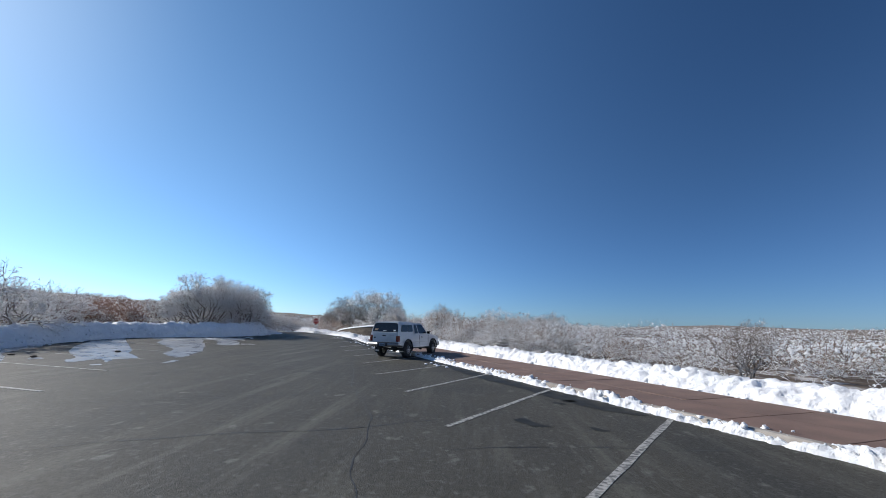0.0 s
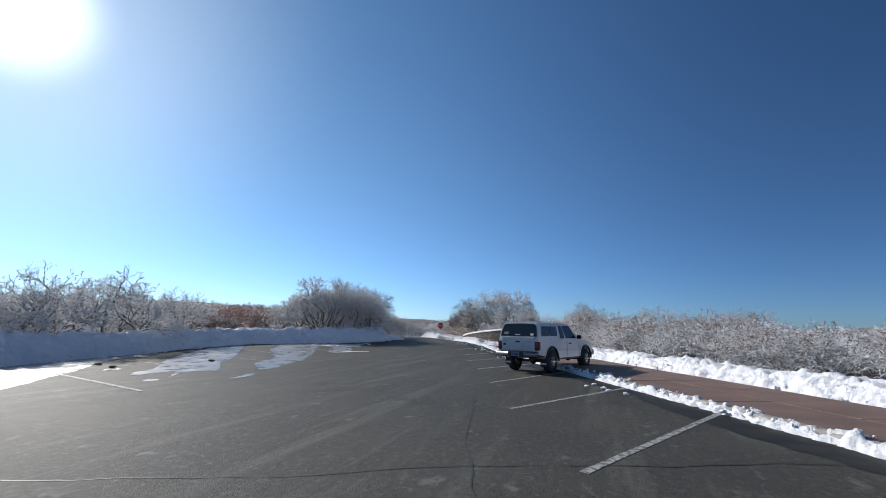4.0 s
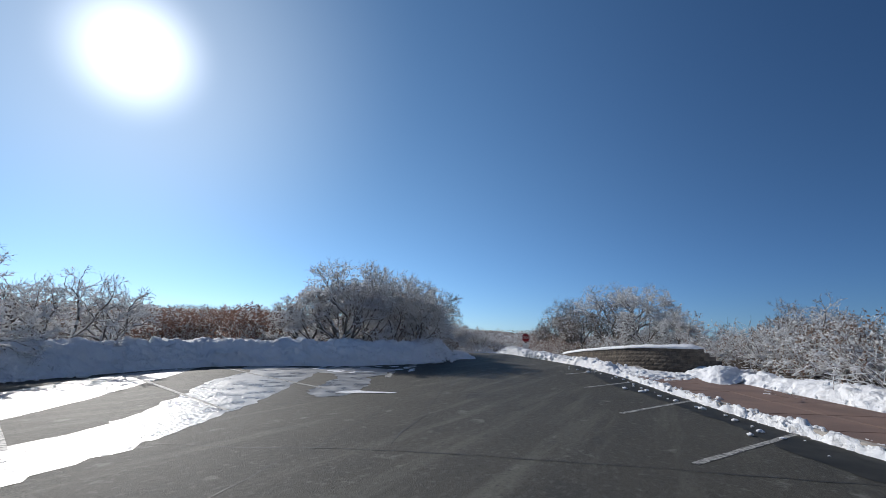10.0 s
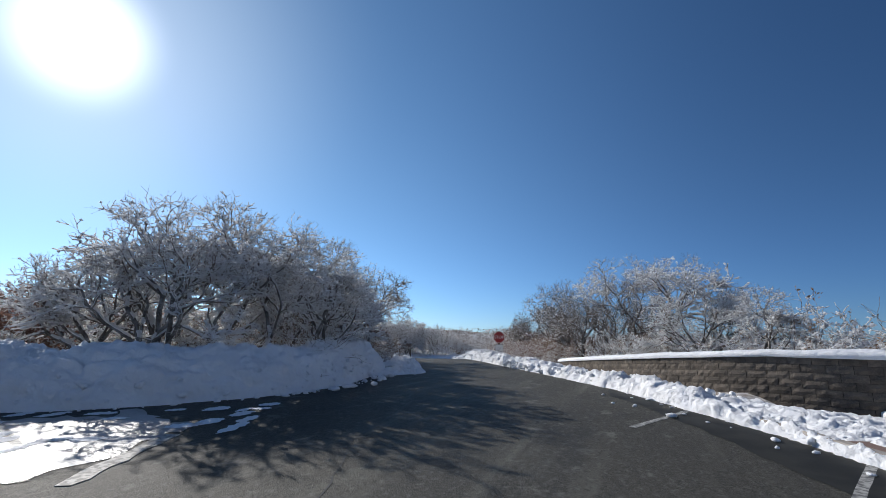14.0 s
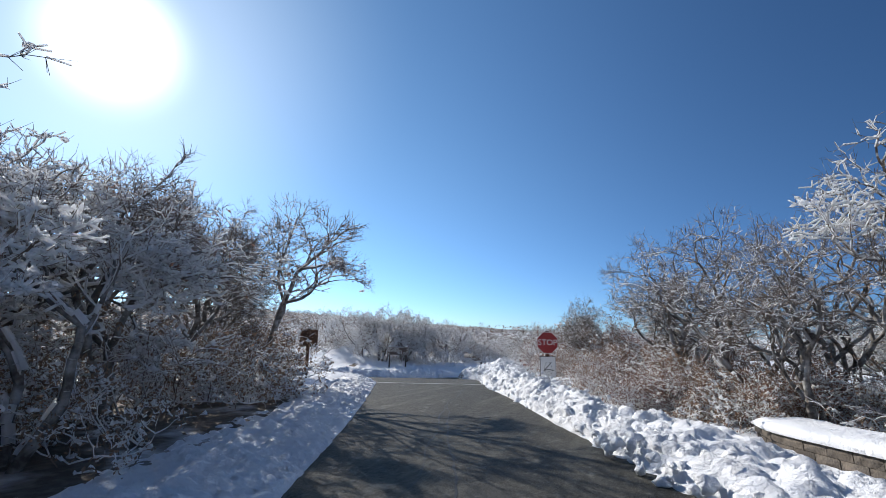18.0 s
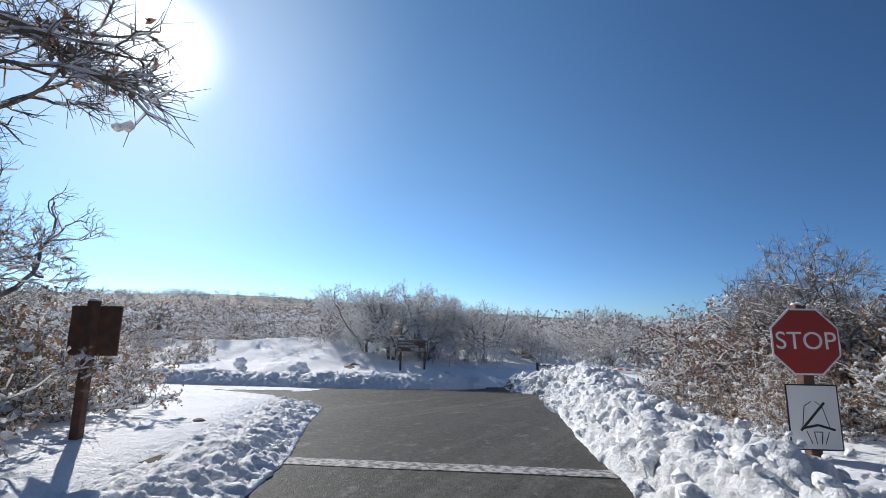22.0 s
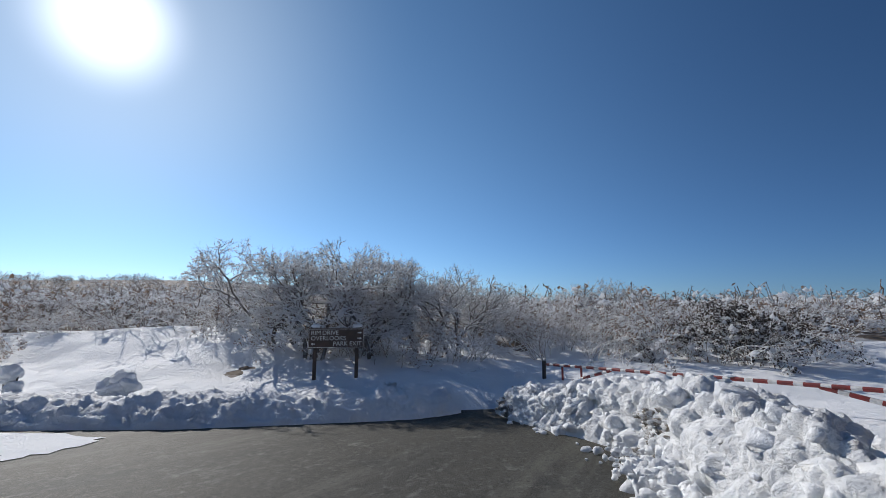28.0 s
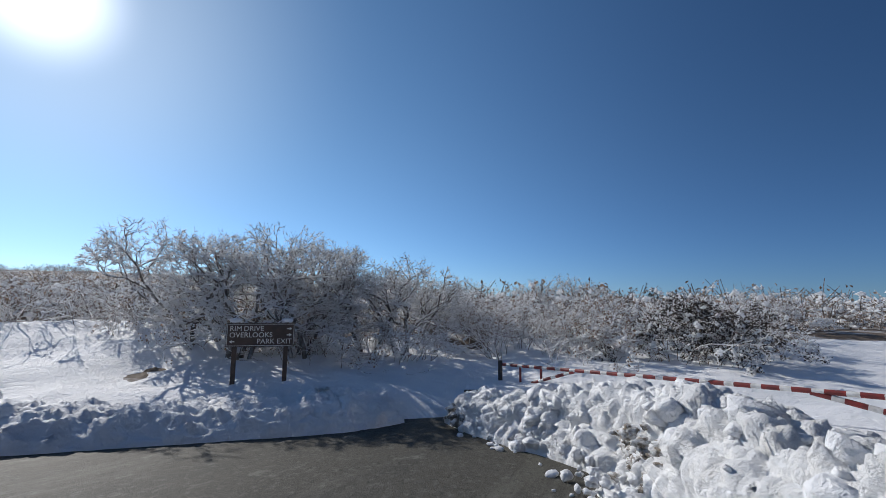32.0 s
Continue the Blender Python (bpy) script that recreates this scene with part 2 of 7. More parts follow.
def asphalt():
    """Worn asphalt: aggregate grain, broad drifts, scuffs along the lane, sealed darker patches and pale salt stains."""
    m = material("asphalt", (0.048, 0.0435, 0.0325), 0.70, second=(0.030, 0.0275, 0.0215), scale=0.33, low=0.32, high=0.68, detail=9, fine=(0.175, 0.166, 0.138), fine_scale=75, fine_amount=0.65,
                 bump=0.9, bump_scale=45, bump_dist=0.014, bump_detail=6, bump_rough=0.65, spec=0.22)
    nt = m.node_tree
    p = nt.nodes["Principled BSDF"]
    last = p.inputs["Base Color"].links[0].from_socket
    geo = nt.nodes.new("ShaderNodeNewGeometry")
    # (rotation, stretch across, stretch along, detail, low, high, amount, colour)
    for rot, sx, sy, detail, low, high, amount, colour in ((-23.9, 1.9, 0.13, 8, 0.52, 0.70, 0.75, (0.135, 0.130, 0.105)), (-23.9, 0.45, 0.06, 5, 0.50, 0.66, 0.45, (0.032, 0.032, 0.029)),
                                                           (12, 2.6, 1.7, 12, 0.60, 0.68, 0.7, (0.17, 0.166, 0.145)), (40, 0.7, 0.5, 10, 0.60, 0.66, 0.5, (0.030, 0.030, 0.028)),
                                                           (5, 13, 8, 6, 0.54, 0.72, 0.75, (0.15, 0.146, 0.128)), (60, 17, 17, 4, 0.54, 0.68, 0.7, (0.016, 0.016, 0.014))):
        mp = nt.nodes.new("ShaderNodeMapping")
        mp.inputs["Rotation"].default_value = (0, 0, radians(rot))
        mp.inputs["Scale"].default_value = (sx, sy, 1)
        nt.links.new(geo.outputs["Position"], mp.inputs["Vector"])
        n = nt.nodes.new("ShaderNodeTexNoise")
        n.inputs["Scale"].default_value, n.inputs["Detail"].default_value = 1.0, detail
        n.inputs["Roughness"].default_value = 0.62
        nt.links.new(mp.outputs[0], n.inputs["Vector"])
        r = nt.nodes.new("ShaderNodeMapRange")
        r.inputs[1].default_value, r.inputs[2].default_value, r.inputs[4].default_value = low, high, amount
        nt.links.new(n.outputs[0], r.inputs[0])
        mix = nt.nodes.new("ShaderNodeMix")
        mix.data_type = 'RGBA'
        mix.inputs[7].default_value = (*colour, 1)
        nt.links.new(last, mix.inputs[6])
        nt.links.new(r.outputs[0], mix.inputs[0])
        last = mix.outputs[2]
    nt.links.new(last, p.inputs["Base Color"])
    return m


ASPHALT = asphalt()


# ---- plan: a runs along the car park towards the exit, b across it to the right ----
SA, CA = math.sin(radians(23.9)), math.cos(radians(23.9))


def W(a, b, z=0.0):
    return Vector((-SA * a + CA * b, CA * a + SA * b, z))


def AB(x, y):
    return -SA * x + CA * y, CA * x + SA * y


def smooth(e0, e1, x):
    t = np.clip((x - e0) / (e1 - e0), 0, 1)
    return t * t * (3 - 2 * t)


def grade(a):
    """Height of the paved surface along the drive."""
    return float(np.interp(a, [-1e4, 33, 38, 44, 54, 61, 65, 68, 71, 75, 79, 84, 1e4], [0, 0, 0.1, 0.27, 0.33, 0.33, 0.25, 0.08, -0.2, -0.55, -0.9, -0.75, -0.75]))


def surf(a, b):
    """Paved height with the crossfall towards the block wall."""
    fall = 0.10 * min(max(b - 5.6, 0.0), 4.0) * float(smooth(46, 52, a)) * (1 - float(smooth(60, 66, a)))
    return grade(a) - fall


def left_edge(a):
    return float(np.interp(a, [-99, 30, 35, 38, 39.8, 41.3, 42.2, 42.7, 43.4, 44.4, 45.5, 47.2, 49.6, 50.7, 51.3, 53, 55, 58.5, 60, 62.8, 65, 67.3, 69.2, 69.9, 70.5, 71.4, 72.1, 72.5, 72.7],
                           [-12.0, -11.8, -11.2, -10.3, -9.6, -8.4, -6.1, -3.8, -2.5, -1.25, -0.4, 0.4, 0.7, 1.4, 2.35, 2.2, 2.08, 1.9, 1.65, 1.3, 1.0, 0.25, -0.3, -0.5, -1.3, -3.2, -5.2, -8, -60]))


def right_edge(a):
    return float(np.interp(a, [-99, 43, 46, 50, 54, 58, 62, 66, 71, 75, 78, 99], [8.2, 8.2, 8.0, 7.4, 6.3, 5.6, 5.0, 4.6, 4.6, 5.0, 5.0, 5.0]))


def far_edge(b):
    return float(np.interp(b, [-60, -20, -6, 3.5, 60], [76.0, 75.6, 76.6, 79.2, 79.4]))


def elevation(az):
    return float(np.interp(az, [-180, -100, -60, -35, -20, 0, 15, 30, 45, 60, 90, 140, 180], [0.2, -0.2, 0.1, 0.1, -0.35, -0.3, 0.5, 1.2, 2.1, 2.4, 2.0, 0.8, 0.2]))


def wall_top(a):
    return float(np.interp(a, [40, 44.5, 49, 56.6, 60], [1.36, 1.34, 1.05, 0.58, 0.5]))


def land(a, b):
    """Height of the ground sheet."""
    z = grade(a)
    dl, dr, far = left_edge(a) - b, b - right_edge(a), a - far_edge(b)
    d = max(dl, dr, far)
    if a > 72.7 and far < 0 and dr < 0:
        d = -1
    if d < 0:
        z += -0.35
    else:
        z += -0.35 + 0.5 * float(smooth(0.2, 1.3, d))
        if far > 0:
            z += 0.22 * float(smooth(0.5, 5.0, far)) * (1 - float(smooth(3.5, 6.0, b))) + 0.9 * float(smooth(5.0, 11.0, far))
        if 42 < a < 66 and b > 5.6:
            z -= grade(a) - surf(a, b)
        if b > 9 and 42.5 < a < 58:                                      # filled up behind the wall
            z += (wall_top(a) - 0.25 - z) * float(smooth(9.6, 11.2, b - max(0, 45.5 - a) * 0.9) * smooth(42.8, 46, a) * (1 - smooth(55, 57, a)))
        if 8.2 < b < 11.8 and a < 44:                                     # bed of the walk
            z -= 0.3
        p = W(a, b)
        z += 0.25 * noise.noise((p.x * 0.09, p.y * 0.09, 0)) * float(smooth(2, 12, d)) + 0.05 * noise.noise((p.x * 0.6, p.y * 0.6, 3)) * float(smooth(0.5, 3, d))
    p = W(a, b)
    dx, dy = p.x + 20, p.y - 55
    rr = math.hypot(dx, dy)
    if rr > 40:
        az = math.degrees(math.atan2(-dx, dy))
        k = float(smooth(40, 260, rr))
        z += k * (rr * math.tan(radians(elevation(az))) + 1.2 * float(smooth(100, 400, rr)) + (5.0 * noise.fractal((p.x * 0.006, p.y * 0.006, 7), 1.0, 2.0, 4)) * float(smooth(80, 500, rr)))
    return z


# ---- mesh helpers ----
def mesh_object(name, verts, faces, mat, parent=None, label="", smooth_faces=True):
    me = bpy.data.meshes.new(name)
    me.from_pydata([tuple(v) for v in verts], [], [tuple(int(i) for i in fc) for fc in faces])
    me.materials.append(mat)
    if smooth_faces:
        me.shade_smooth()
    ob = new(name, me)
    if parent:
        ob.parent = parent
    if label:
        tagged(ob, label)
    return ob


def part(name, bm, mat, parent, label="", flat=True):
    """Links a bmesh as one mesh under a thing or part."""
    me = bpy.data.meshes.new(name)
    bm.normal_update()
    bm.to_mesh(me)
    bm.free()
    me.materials.append(mat)
    if not flat:
        me.shade_smooth()
    ob = new(name, me)
    if parent:
        ob.parent = parent
    if label:
        tagged(ob, label)
    return ob


def thing(name, m, label, category, group="", kind=""):
    ob = new(name)
    ob.matrix_world = m
    ob.empty_display_size = 0.2
    return tagged(ob, label, category, group, kind)


def box(bm, x0, x1, y0, y1, z0, z1, bevel=0.0):
    r = bmesh.ops.create_cube(bm, size=1.0, matrix=Matrix.Translation(((x0 + x1) / 2, (y0 + y1) / 2, (z0 + z1) / 2)) @ Matrix.Diagonal((x1 - x0, y1 - y0, z1 - z0, 1)))
    if bevel:
        edges = {e for v in r["verts"] for e in v.link_edges}
        bmesh.ops.bevel(bm, geom=list(edges), offset=bevel, segments=2, affect='EDGES', profile=0.6)
    return bm


def rod(bm, p0, p1, r, n=10):
    p0, p1 = Vector(p0), Vector(p1)
    d = p1 - p0
    m = Matrix.Translation((p0 + p1) / 2) @ d.to_track_quat('Z', 'Y').to_matrix().to_4x4()
    bmesh.ops.create_cone(bm, cap_ends=True, segments=n, radius1=r, radius2=r, depth=d.length, matrix=m)
    return bm


def grid_faces(nu, nv):
    i, j = np.meshgrid(np.arange(nu - 1), np.arange(nv - 1), indexing="ij")
    k = (i * nv + j).ravel()
    return np.stack([k, k + nv, k + nv + 1, k + 1], 1)


# ---- ground ----
def build_ground():
    def steps(lo, hi, fine_lo, fine_hi, fine, grow):
        out = list(np.arange(fine_lo, fine_hi, fine))
        x, s = fine_hi, fine
        while x < hi:
            out.append(x)
            s *= grow
            x += s
        out.append(hi)
        x, s = fine_lo, fine
        head = []
        while x > lo:
            s *= grow
            x -= s
            head.append(max(x, lo))
        return np.array(head[::-1] + out)
    aa = steps(-2500, 4200, -12, 96, 0.7, 1.16)
    bb = steps(-3500, 3500, -24, 24, 0.7, 1.16)
    verts = [W(a, b, land(a, b)) for a in aa for b in bb]
    ob = mesh_object("ground", verts, grid_faces(len(aa), len(bb)), SCRUB_GROUND)
    tagged(ob, "snow-dusted scrubland ground with brown brush showing through", "ground", kind="structure")


def build_asphalt():
    aa = np.concatenate([np.arange(-60, -8, 2.0), np.arange(-8, 80.4, 0.8)])
    bb = np.concatenate([np.arange(-15, 8.21, 0.9), [8.21]])
    verts = [W(a, b, grade(a)) for a in aa for b in bb]
    faces = grid_faces(len(aa), len(bb))
    n = len(verts)
    a2 = np.arange(69.8, 80.4, 0.8)
    b2 = np.concatenate([np.arange(-140, -15, 5.0), [-15.0]])
    verts += [W(a, b, grade(a) - 0.0) for a in a2 for b in b2]
    faces = np.concatenate([faces, grid_faces(len(a2), len(b2)) + n])
    b3 = np.concatenate([[8.21], np.arange(12, 80, 4.0)])
    n = len(verts)
    verts += [W(a, b, grade(a)) for a in a2 for b in b3]
    faces = np.concatenate([faces, grid_faces(len(a2), len(b3)) + n])
    ob = mesh_object("road", verts, faces, ASPHALT)
    tagged(ob, "worn grey asphalt of the car park and exit road", "road", kind="structure")


def slab(name, ring, top, thick, mat, parent=None, label=""):
    """A thin slab over a plan outline given in (a, b), following the grade."""
    n = len(ring)
    v = [W(a, b, grade(a) + top) for a, b in ring] + [W(a, b, grade(a) + top - thick) for a, b in ring]
    f = [list(range(n))] + [[i, n + i, n + (i + 1) % n, (i + 1) % n] for i in range(n)]
    return mesh_object(name, v, f, mat, parent, label, smooth_faces=False)


def strip(a0, b0, a1, b1, w, n=10, seed=0, ragged=0.012):
    """Outline of a painted line with slightly ragged sides."""
    rng = random.Random(seed)
    d = Vector((a1 - a0, b1 - b0)).normalized()
    s = Vector((-d.y, d.x))
    left = [(a0 + (a1 - a0) * i / n + s.x * (w / 2 + rng.uniform(-ragged, ragged)), b0 + (b1 - b0) * i / n + s.y * (w / 2 + rng.uniform(-ragged, ragged))) for i in range(n + 1)]
    right = [(a0 + (a1 - a0) * i / n - s.x * (w / 2 + rng.uniform(-ragged, ragged)), b0 + (b1 - b0) * i / n - s.y * (w / 2 + rng.uniform(-ragged, ragged))) for i in range(n + 1)]
    return left + right[::-1]


def build_lines():
    rows = ((-7.6, 3.6, 0.7), (-3.6, 3.6, 0.7), (0.6, 3.6, 0.7), (4.5, 3.6, 0.7), (8.45, 3.6, 0.66), (12.4, 3.6, 0.76), (16.15, 4.05, 0.81), (19.75, 4.2, 0.76), (24.0, 4.6, 0.9), (27.8, 4.95, 0.87), (31.7, 5.2, 0.83), (35.62, 5.5, 0.89), (39.85, 5.8, 0.9), (43.6, 6.0, 0.86))
    for k, (a77, b0, slope) in enumerate(rows):
        ob = slab("parking_line", strip(a77 - slope * (7.7 - b0), b0, a77 + slope * 0.45, 8.15, 0.11, seed=k), 0.006, 0.01, PAINT_WHITE)
        tagged(ob, "worn white angled parking line on asphalt", "parking line", "right parking lines", "structure")
    for k, (a0, b0) in enumerate(((10.4, -4.0), (15.0, -4.0), (19.5, -4.0), (24.1, -4.0), (28.8, -3.9), (32.4, -2.9), (36.1, -2.1), (40.6, -2.6))):
        ob = slab("parking_line", strip(a0, b0, a0 + 2.2, b0 - 2.6, 0.12, seed=40 + k) if a0 > 38 else strip(a0, b0, a0 + 0.83 * (b0 + 11.2), -11.2, 0.12, seed=40 + k), 0.009, 0.01, PAINT_WHITE)
        tagged(ob, "white angled parking line partly under melt ice", "parking line", "left parking lines", "structure")
    ob = slab("parking_line", strip(39.18, -0.86, 41.23, -0.99, 0.20, seed=58, ragged=0.04), 0.010, 0.01, PAINT_WHITE)
    tagged(ob, "broad worn white parking line beside the oaks", "parking line", "left parking lines", "structure")
    ob = slab("stop_line", strip(65.0, 0.9, 65.15, 4.75, 0.3, seed=60), 0.006, 0.01, PAINT_WHITE)
    tagged(ob, "faded white stop line across the exit road", "stop line", kind="structure")


# ---- snow ----
def lumps(p, size, amount, seed=0.0):
    return amount * (noise.noise((p[0] / size, p[1] / size, p[2] / size + seed)) + 0.5 * noise.noise((p[0] * 2.1 / size, p[1] * 2.1 / size, p[2] * 2.1 / size + seed + 9)) + 0.3 * noise.noise((p[0] * 4.7 / size, p[1] * 4.7 / size, p[2] * 4.7 / size + seed + 5)))


def broken(w, cell, shift):
    """Clods of one size: each stands at its own height, with crevices between."""
    q = Vector((w.x / cell + shift + 0.35 * noise.noise(w * (1.7 / cell)), w.y / cell, w.z / cell))
    d, p = noise.voronoi(q)
    gap = min(1.0, (d[1] - d[0]) / 0.30)
    return 0.55 * noise.noise(p[0] * 3.7) + 0.42 * (gap * (2 - gap) - 0.72) - 0.35 * d[0] * d[0]


def snow_bank(name, line, width, height, label, step=0.14, cross=26, lump=0.12, size=0.45, back=0.35, mat=None, base=-0.03, steep=0.45, group="", crag=0.0, cell=0.42, crag2=0.0, jag=0.0, tread=0.0):
    """A ploughed bank along a plan line [(a, b, height factor)]; the bank lies on the left of the line's run, its foot on the line.
    steep: where across the width the crest stands; back: the height that stays at the far side."""
    pts = [Vector((p[0], p[1], p[2])) for p in line]
    lengths = [0]
    for p, q in zip(pts, pts[1:]):
        lengths.append(lengths[-1] + (q.xy - p.xy).length)
    n = max(3, int(lengths[-1] / step))
    rows = []
    for i in range(n + 1):
        s = lengths[-1] * i / n
        k = max(j for j in range(len(pts) - 1) if lengths[j] <= s + 1e-9)
        t = (s - lengths[k]) / (lengths[k + 1] - lengths[k])
        rows.append(pts[k].lerp(pts[k + 1], t))
    # soften the corners of the plan line
    for _ in range(int(0.9 / step)):
        rows = [rows[0]] + [(rows[i - 1] + rows[i] * 2 + rows[i + 1]) / 4 for i in range(1, n)] + [rows[-1]]
    # the cross-section, with its points evenly spaced along the slope
    fine_u = np.linspace(0, 1, 400)
    rise = np.where(fine_u < steep, np.sin(np.minimum(fine_u / steep, 1) * np.pi / 2) ** 0.75, back + (1 - back) * (0.5 + 0.5 * np.cos((fine_u - steep) / (1 - steep) * np.pi)))
    along = np.concatenate([[0], np.cumsum(np.hypot(width * np.diff(fine_u), height * np.diff(rise)))])
    us = np.interp(np.linspace(0, along[-1], cross + 1), along, fine_u)
    base_at = np.zeros((n + 1, cross + 1, 3))
    out_at = np.zeros((n + 1, cross + 1))
    for i, r in enumerate(rows):
        d = (rows[min(i + 1, n)] - rows[max(i - 1, 0)]).xy.normalized()
        side = Vector((-d.y, d.x))
        hf = r.z * (1 + jag * (noise.noise((i * step * 0.55, len(name), 0)) + 0.7 * noise.noise((i * step * 1.7, len(name), 5))))
        for j, u in enumerate(us):
            q = r.xy + side * (width * u * max(hf, 0.35))
            g = surf(q.x, q.y)
            w = W(q.x, q.y, g + height * hf * float(np.interp(u, fine_u, rise)))
            env = min(1.0, j / cross * 18) * (0.35 + 0.65 * min(1, hf)) if u < 0.95 else 0.4
            out = lumps(w, size, lump, len(name))
            if crag:
                out += crag * broken(w, cell, 0.0) + crag2 * broken(w, cell * 2.7, 5.0) + (0.02 + 0.25 * crag) * noise.fractal((w.x * 5, w.y * 5, w.z * 5), 0.7, 2.1, 4)
            base_at[i, j] = w
            base_at[i, j, 2] += lumps(w, size * 2.5, lump * 1.2, 3.3) * env
            if tread and 0.08 < u < 0.42:                                  # ribs pressed by wheels
                base_at[i, j, 2] += tread * math.sin(i * step * 2 * math.pi / 0.19)
            if j == 0:
                base_at[i, j, 2] = g + base - 0.05
            out_at[i, j] = out * env
    # push the clods out along the slope's normal
    normal = np.cross(np.gradient(base_at, axis=0), np.gradient(base_at, axis=1))
    normal *= np.sign(normal[:, :, 2:3] + 1e-9)
    normal /= np.linalg.norm(normal, axis=2)[:, :, None] + 1e-9
    verts = (base_at + normal * out_at[:, :, None]).reshape(-1, 3)
    ob = mesh_object(name, verts, grid_faces(n + 1, cross + 1), mat or SNOW)
    tagged(ob, label, "snow bank", group, "structure")
    return ob


def chunk_mesh(name, seed, mat, sub=2, squash=0.75, rough=0.35):
    bm = bmesh.new()
    bmesh.ops.create_icosphere(bm, subdivisions=sub, radius=0.5)
    for v in bm.verts:
        c = v.co
        k = 1 + rough * noise.noise((c.x * 2.1 + seed * 7.3, c.y * 2.1, c.z * 2.1)) + rough * 0.5 * noise.noise((c.x * 5 + seed, c.y * 5, c.z * 5))
        v.co = Vector((c.x * k, c.y * k, c.z * k * squash))
    me = bpy.data.meshes.new(name)
    bm.to_mesh(me)
    bm.free()
    me.materials.append(mat)
    me.shade_smooth()
    return me


# ---- woody plants ----
def prisms(p0, p1, r0, r1, n, lift=None, flat=1.0):
    """Tubes between rows of points, all at once; lift shifts them upwards, flat squashes their height."""
    d = p1 - p0
    d /= np.linalg.norm(d, axis=1)[:, None] + 1e-9
    s = np.stack([d[:, 1], -d[:, 0], np.zeros(len(d))], 1)
    ln = np.linalg.norm(s, axis=1)
    s[ln < 1e-3] = (1, 0, 0)
    s /= np.linalg.norm(s, axis=1)[:, None]
    u = np.cross(s, d)
    ang = np.arange(n) * 2 * np.pi / n + np.pi / 2
    ring = np.cos(ang)[None, :, None] * s[:, None, :] + flat * np.sin(ang)[None, :, None] * u[:, None, :]
    up = np.zeros_like(p0) if lift is None else u * lift[:, None]
    v = np.concatenate([(p0 + up)[:, None] + ring * r0[:, None, None], (p1 + up)[:, None] + ring * r1[:, None, None]], 1).reshape(-1, 3)
    base = (np.arange(len(p0)) * 2 * n)[:, None, None]
    i = np.arange(n)
    f = np.stack([i, (i + 1) % n, n + (i + 1) % n, n + i], 1)[None] + base
    return v, f.reshape(-1, 4)


OCTA_V = np.array([(1, 0, 0), (0, 1, 0), (-1, 0, 0), (0, -1, 0), (0, 0, 1), (0, 0, -0.5)], float)
OCTA_F = np.array([(0, 1, 4), (1, 2, 4), (2, 3, 4), (3, 0, 4), (1, 0, 5), (2, 1, 5), (3, 2, 5), (0, 3, 5)])


def blobs(c, r, rng):
    """Small snow clods at the points c, two uneven lumps each."""
    c = np.concatenate([c, c + rng.normal(size=c.shape) * r[:, None] * (0.55, 0.55, 0.25)])
    r = np.concatenate([r * 0.85, r * rng.uniform(0.45, 0.8, len(r))])
    k = rng.uniform(0.6, 1.4, (len(c), 6, 3))
    v = (c[:, None, :] + (OCTA_V[None] * k + rng.normal(size=(len(c), 6, 3)) * 0.16) * r[:, None, None]).reshape(-1, 3)
    f = (OCTA_F[None] + (np.arange(len(c)) * 6)[:, None, None]).reshape(-1, 3)
    return v, f


def leaves(c, size, rng):
    """Small curled leaves: one bent quad each."""
    n = len(c)
    a = rng.normal(size=(n, 3))
    a /= np.linalg.norm(a, axis=1)[:, None]
    b = np.cross(a, rng.normal(size=(n, 3)))
    b /= np.linalg.norm(b, axis=1)[:, None]
    nn = np.cross(a, b)
    a, b = a * size[:, None], b * size[:, None] * 0.55
    v = np.stack([c - a, c + b + nn * size[:, None] * 0.3, c + a, c - b + nn * size[:, None] * 0.3], 1).reshape(-1, 3)
    f = np.arange(n * 4).reshape(-1, 4)
    return v, f


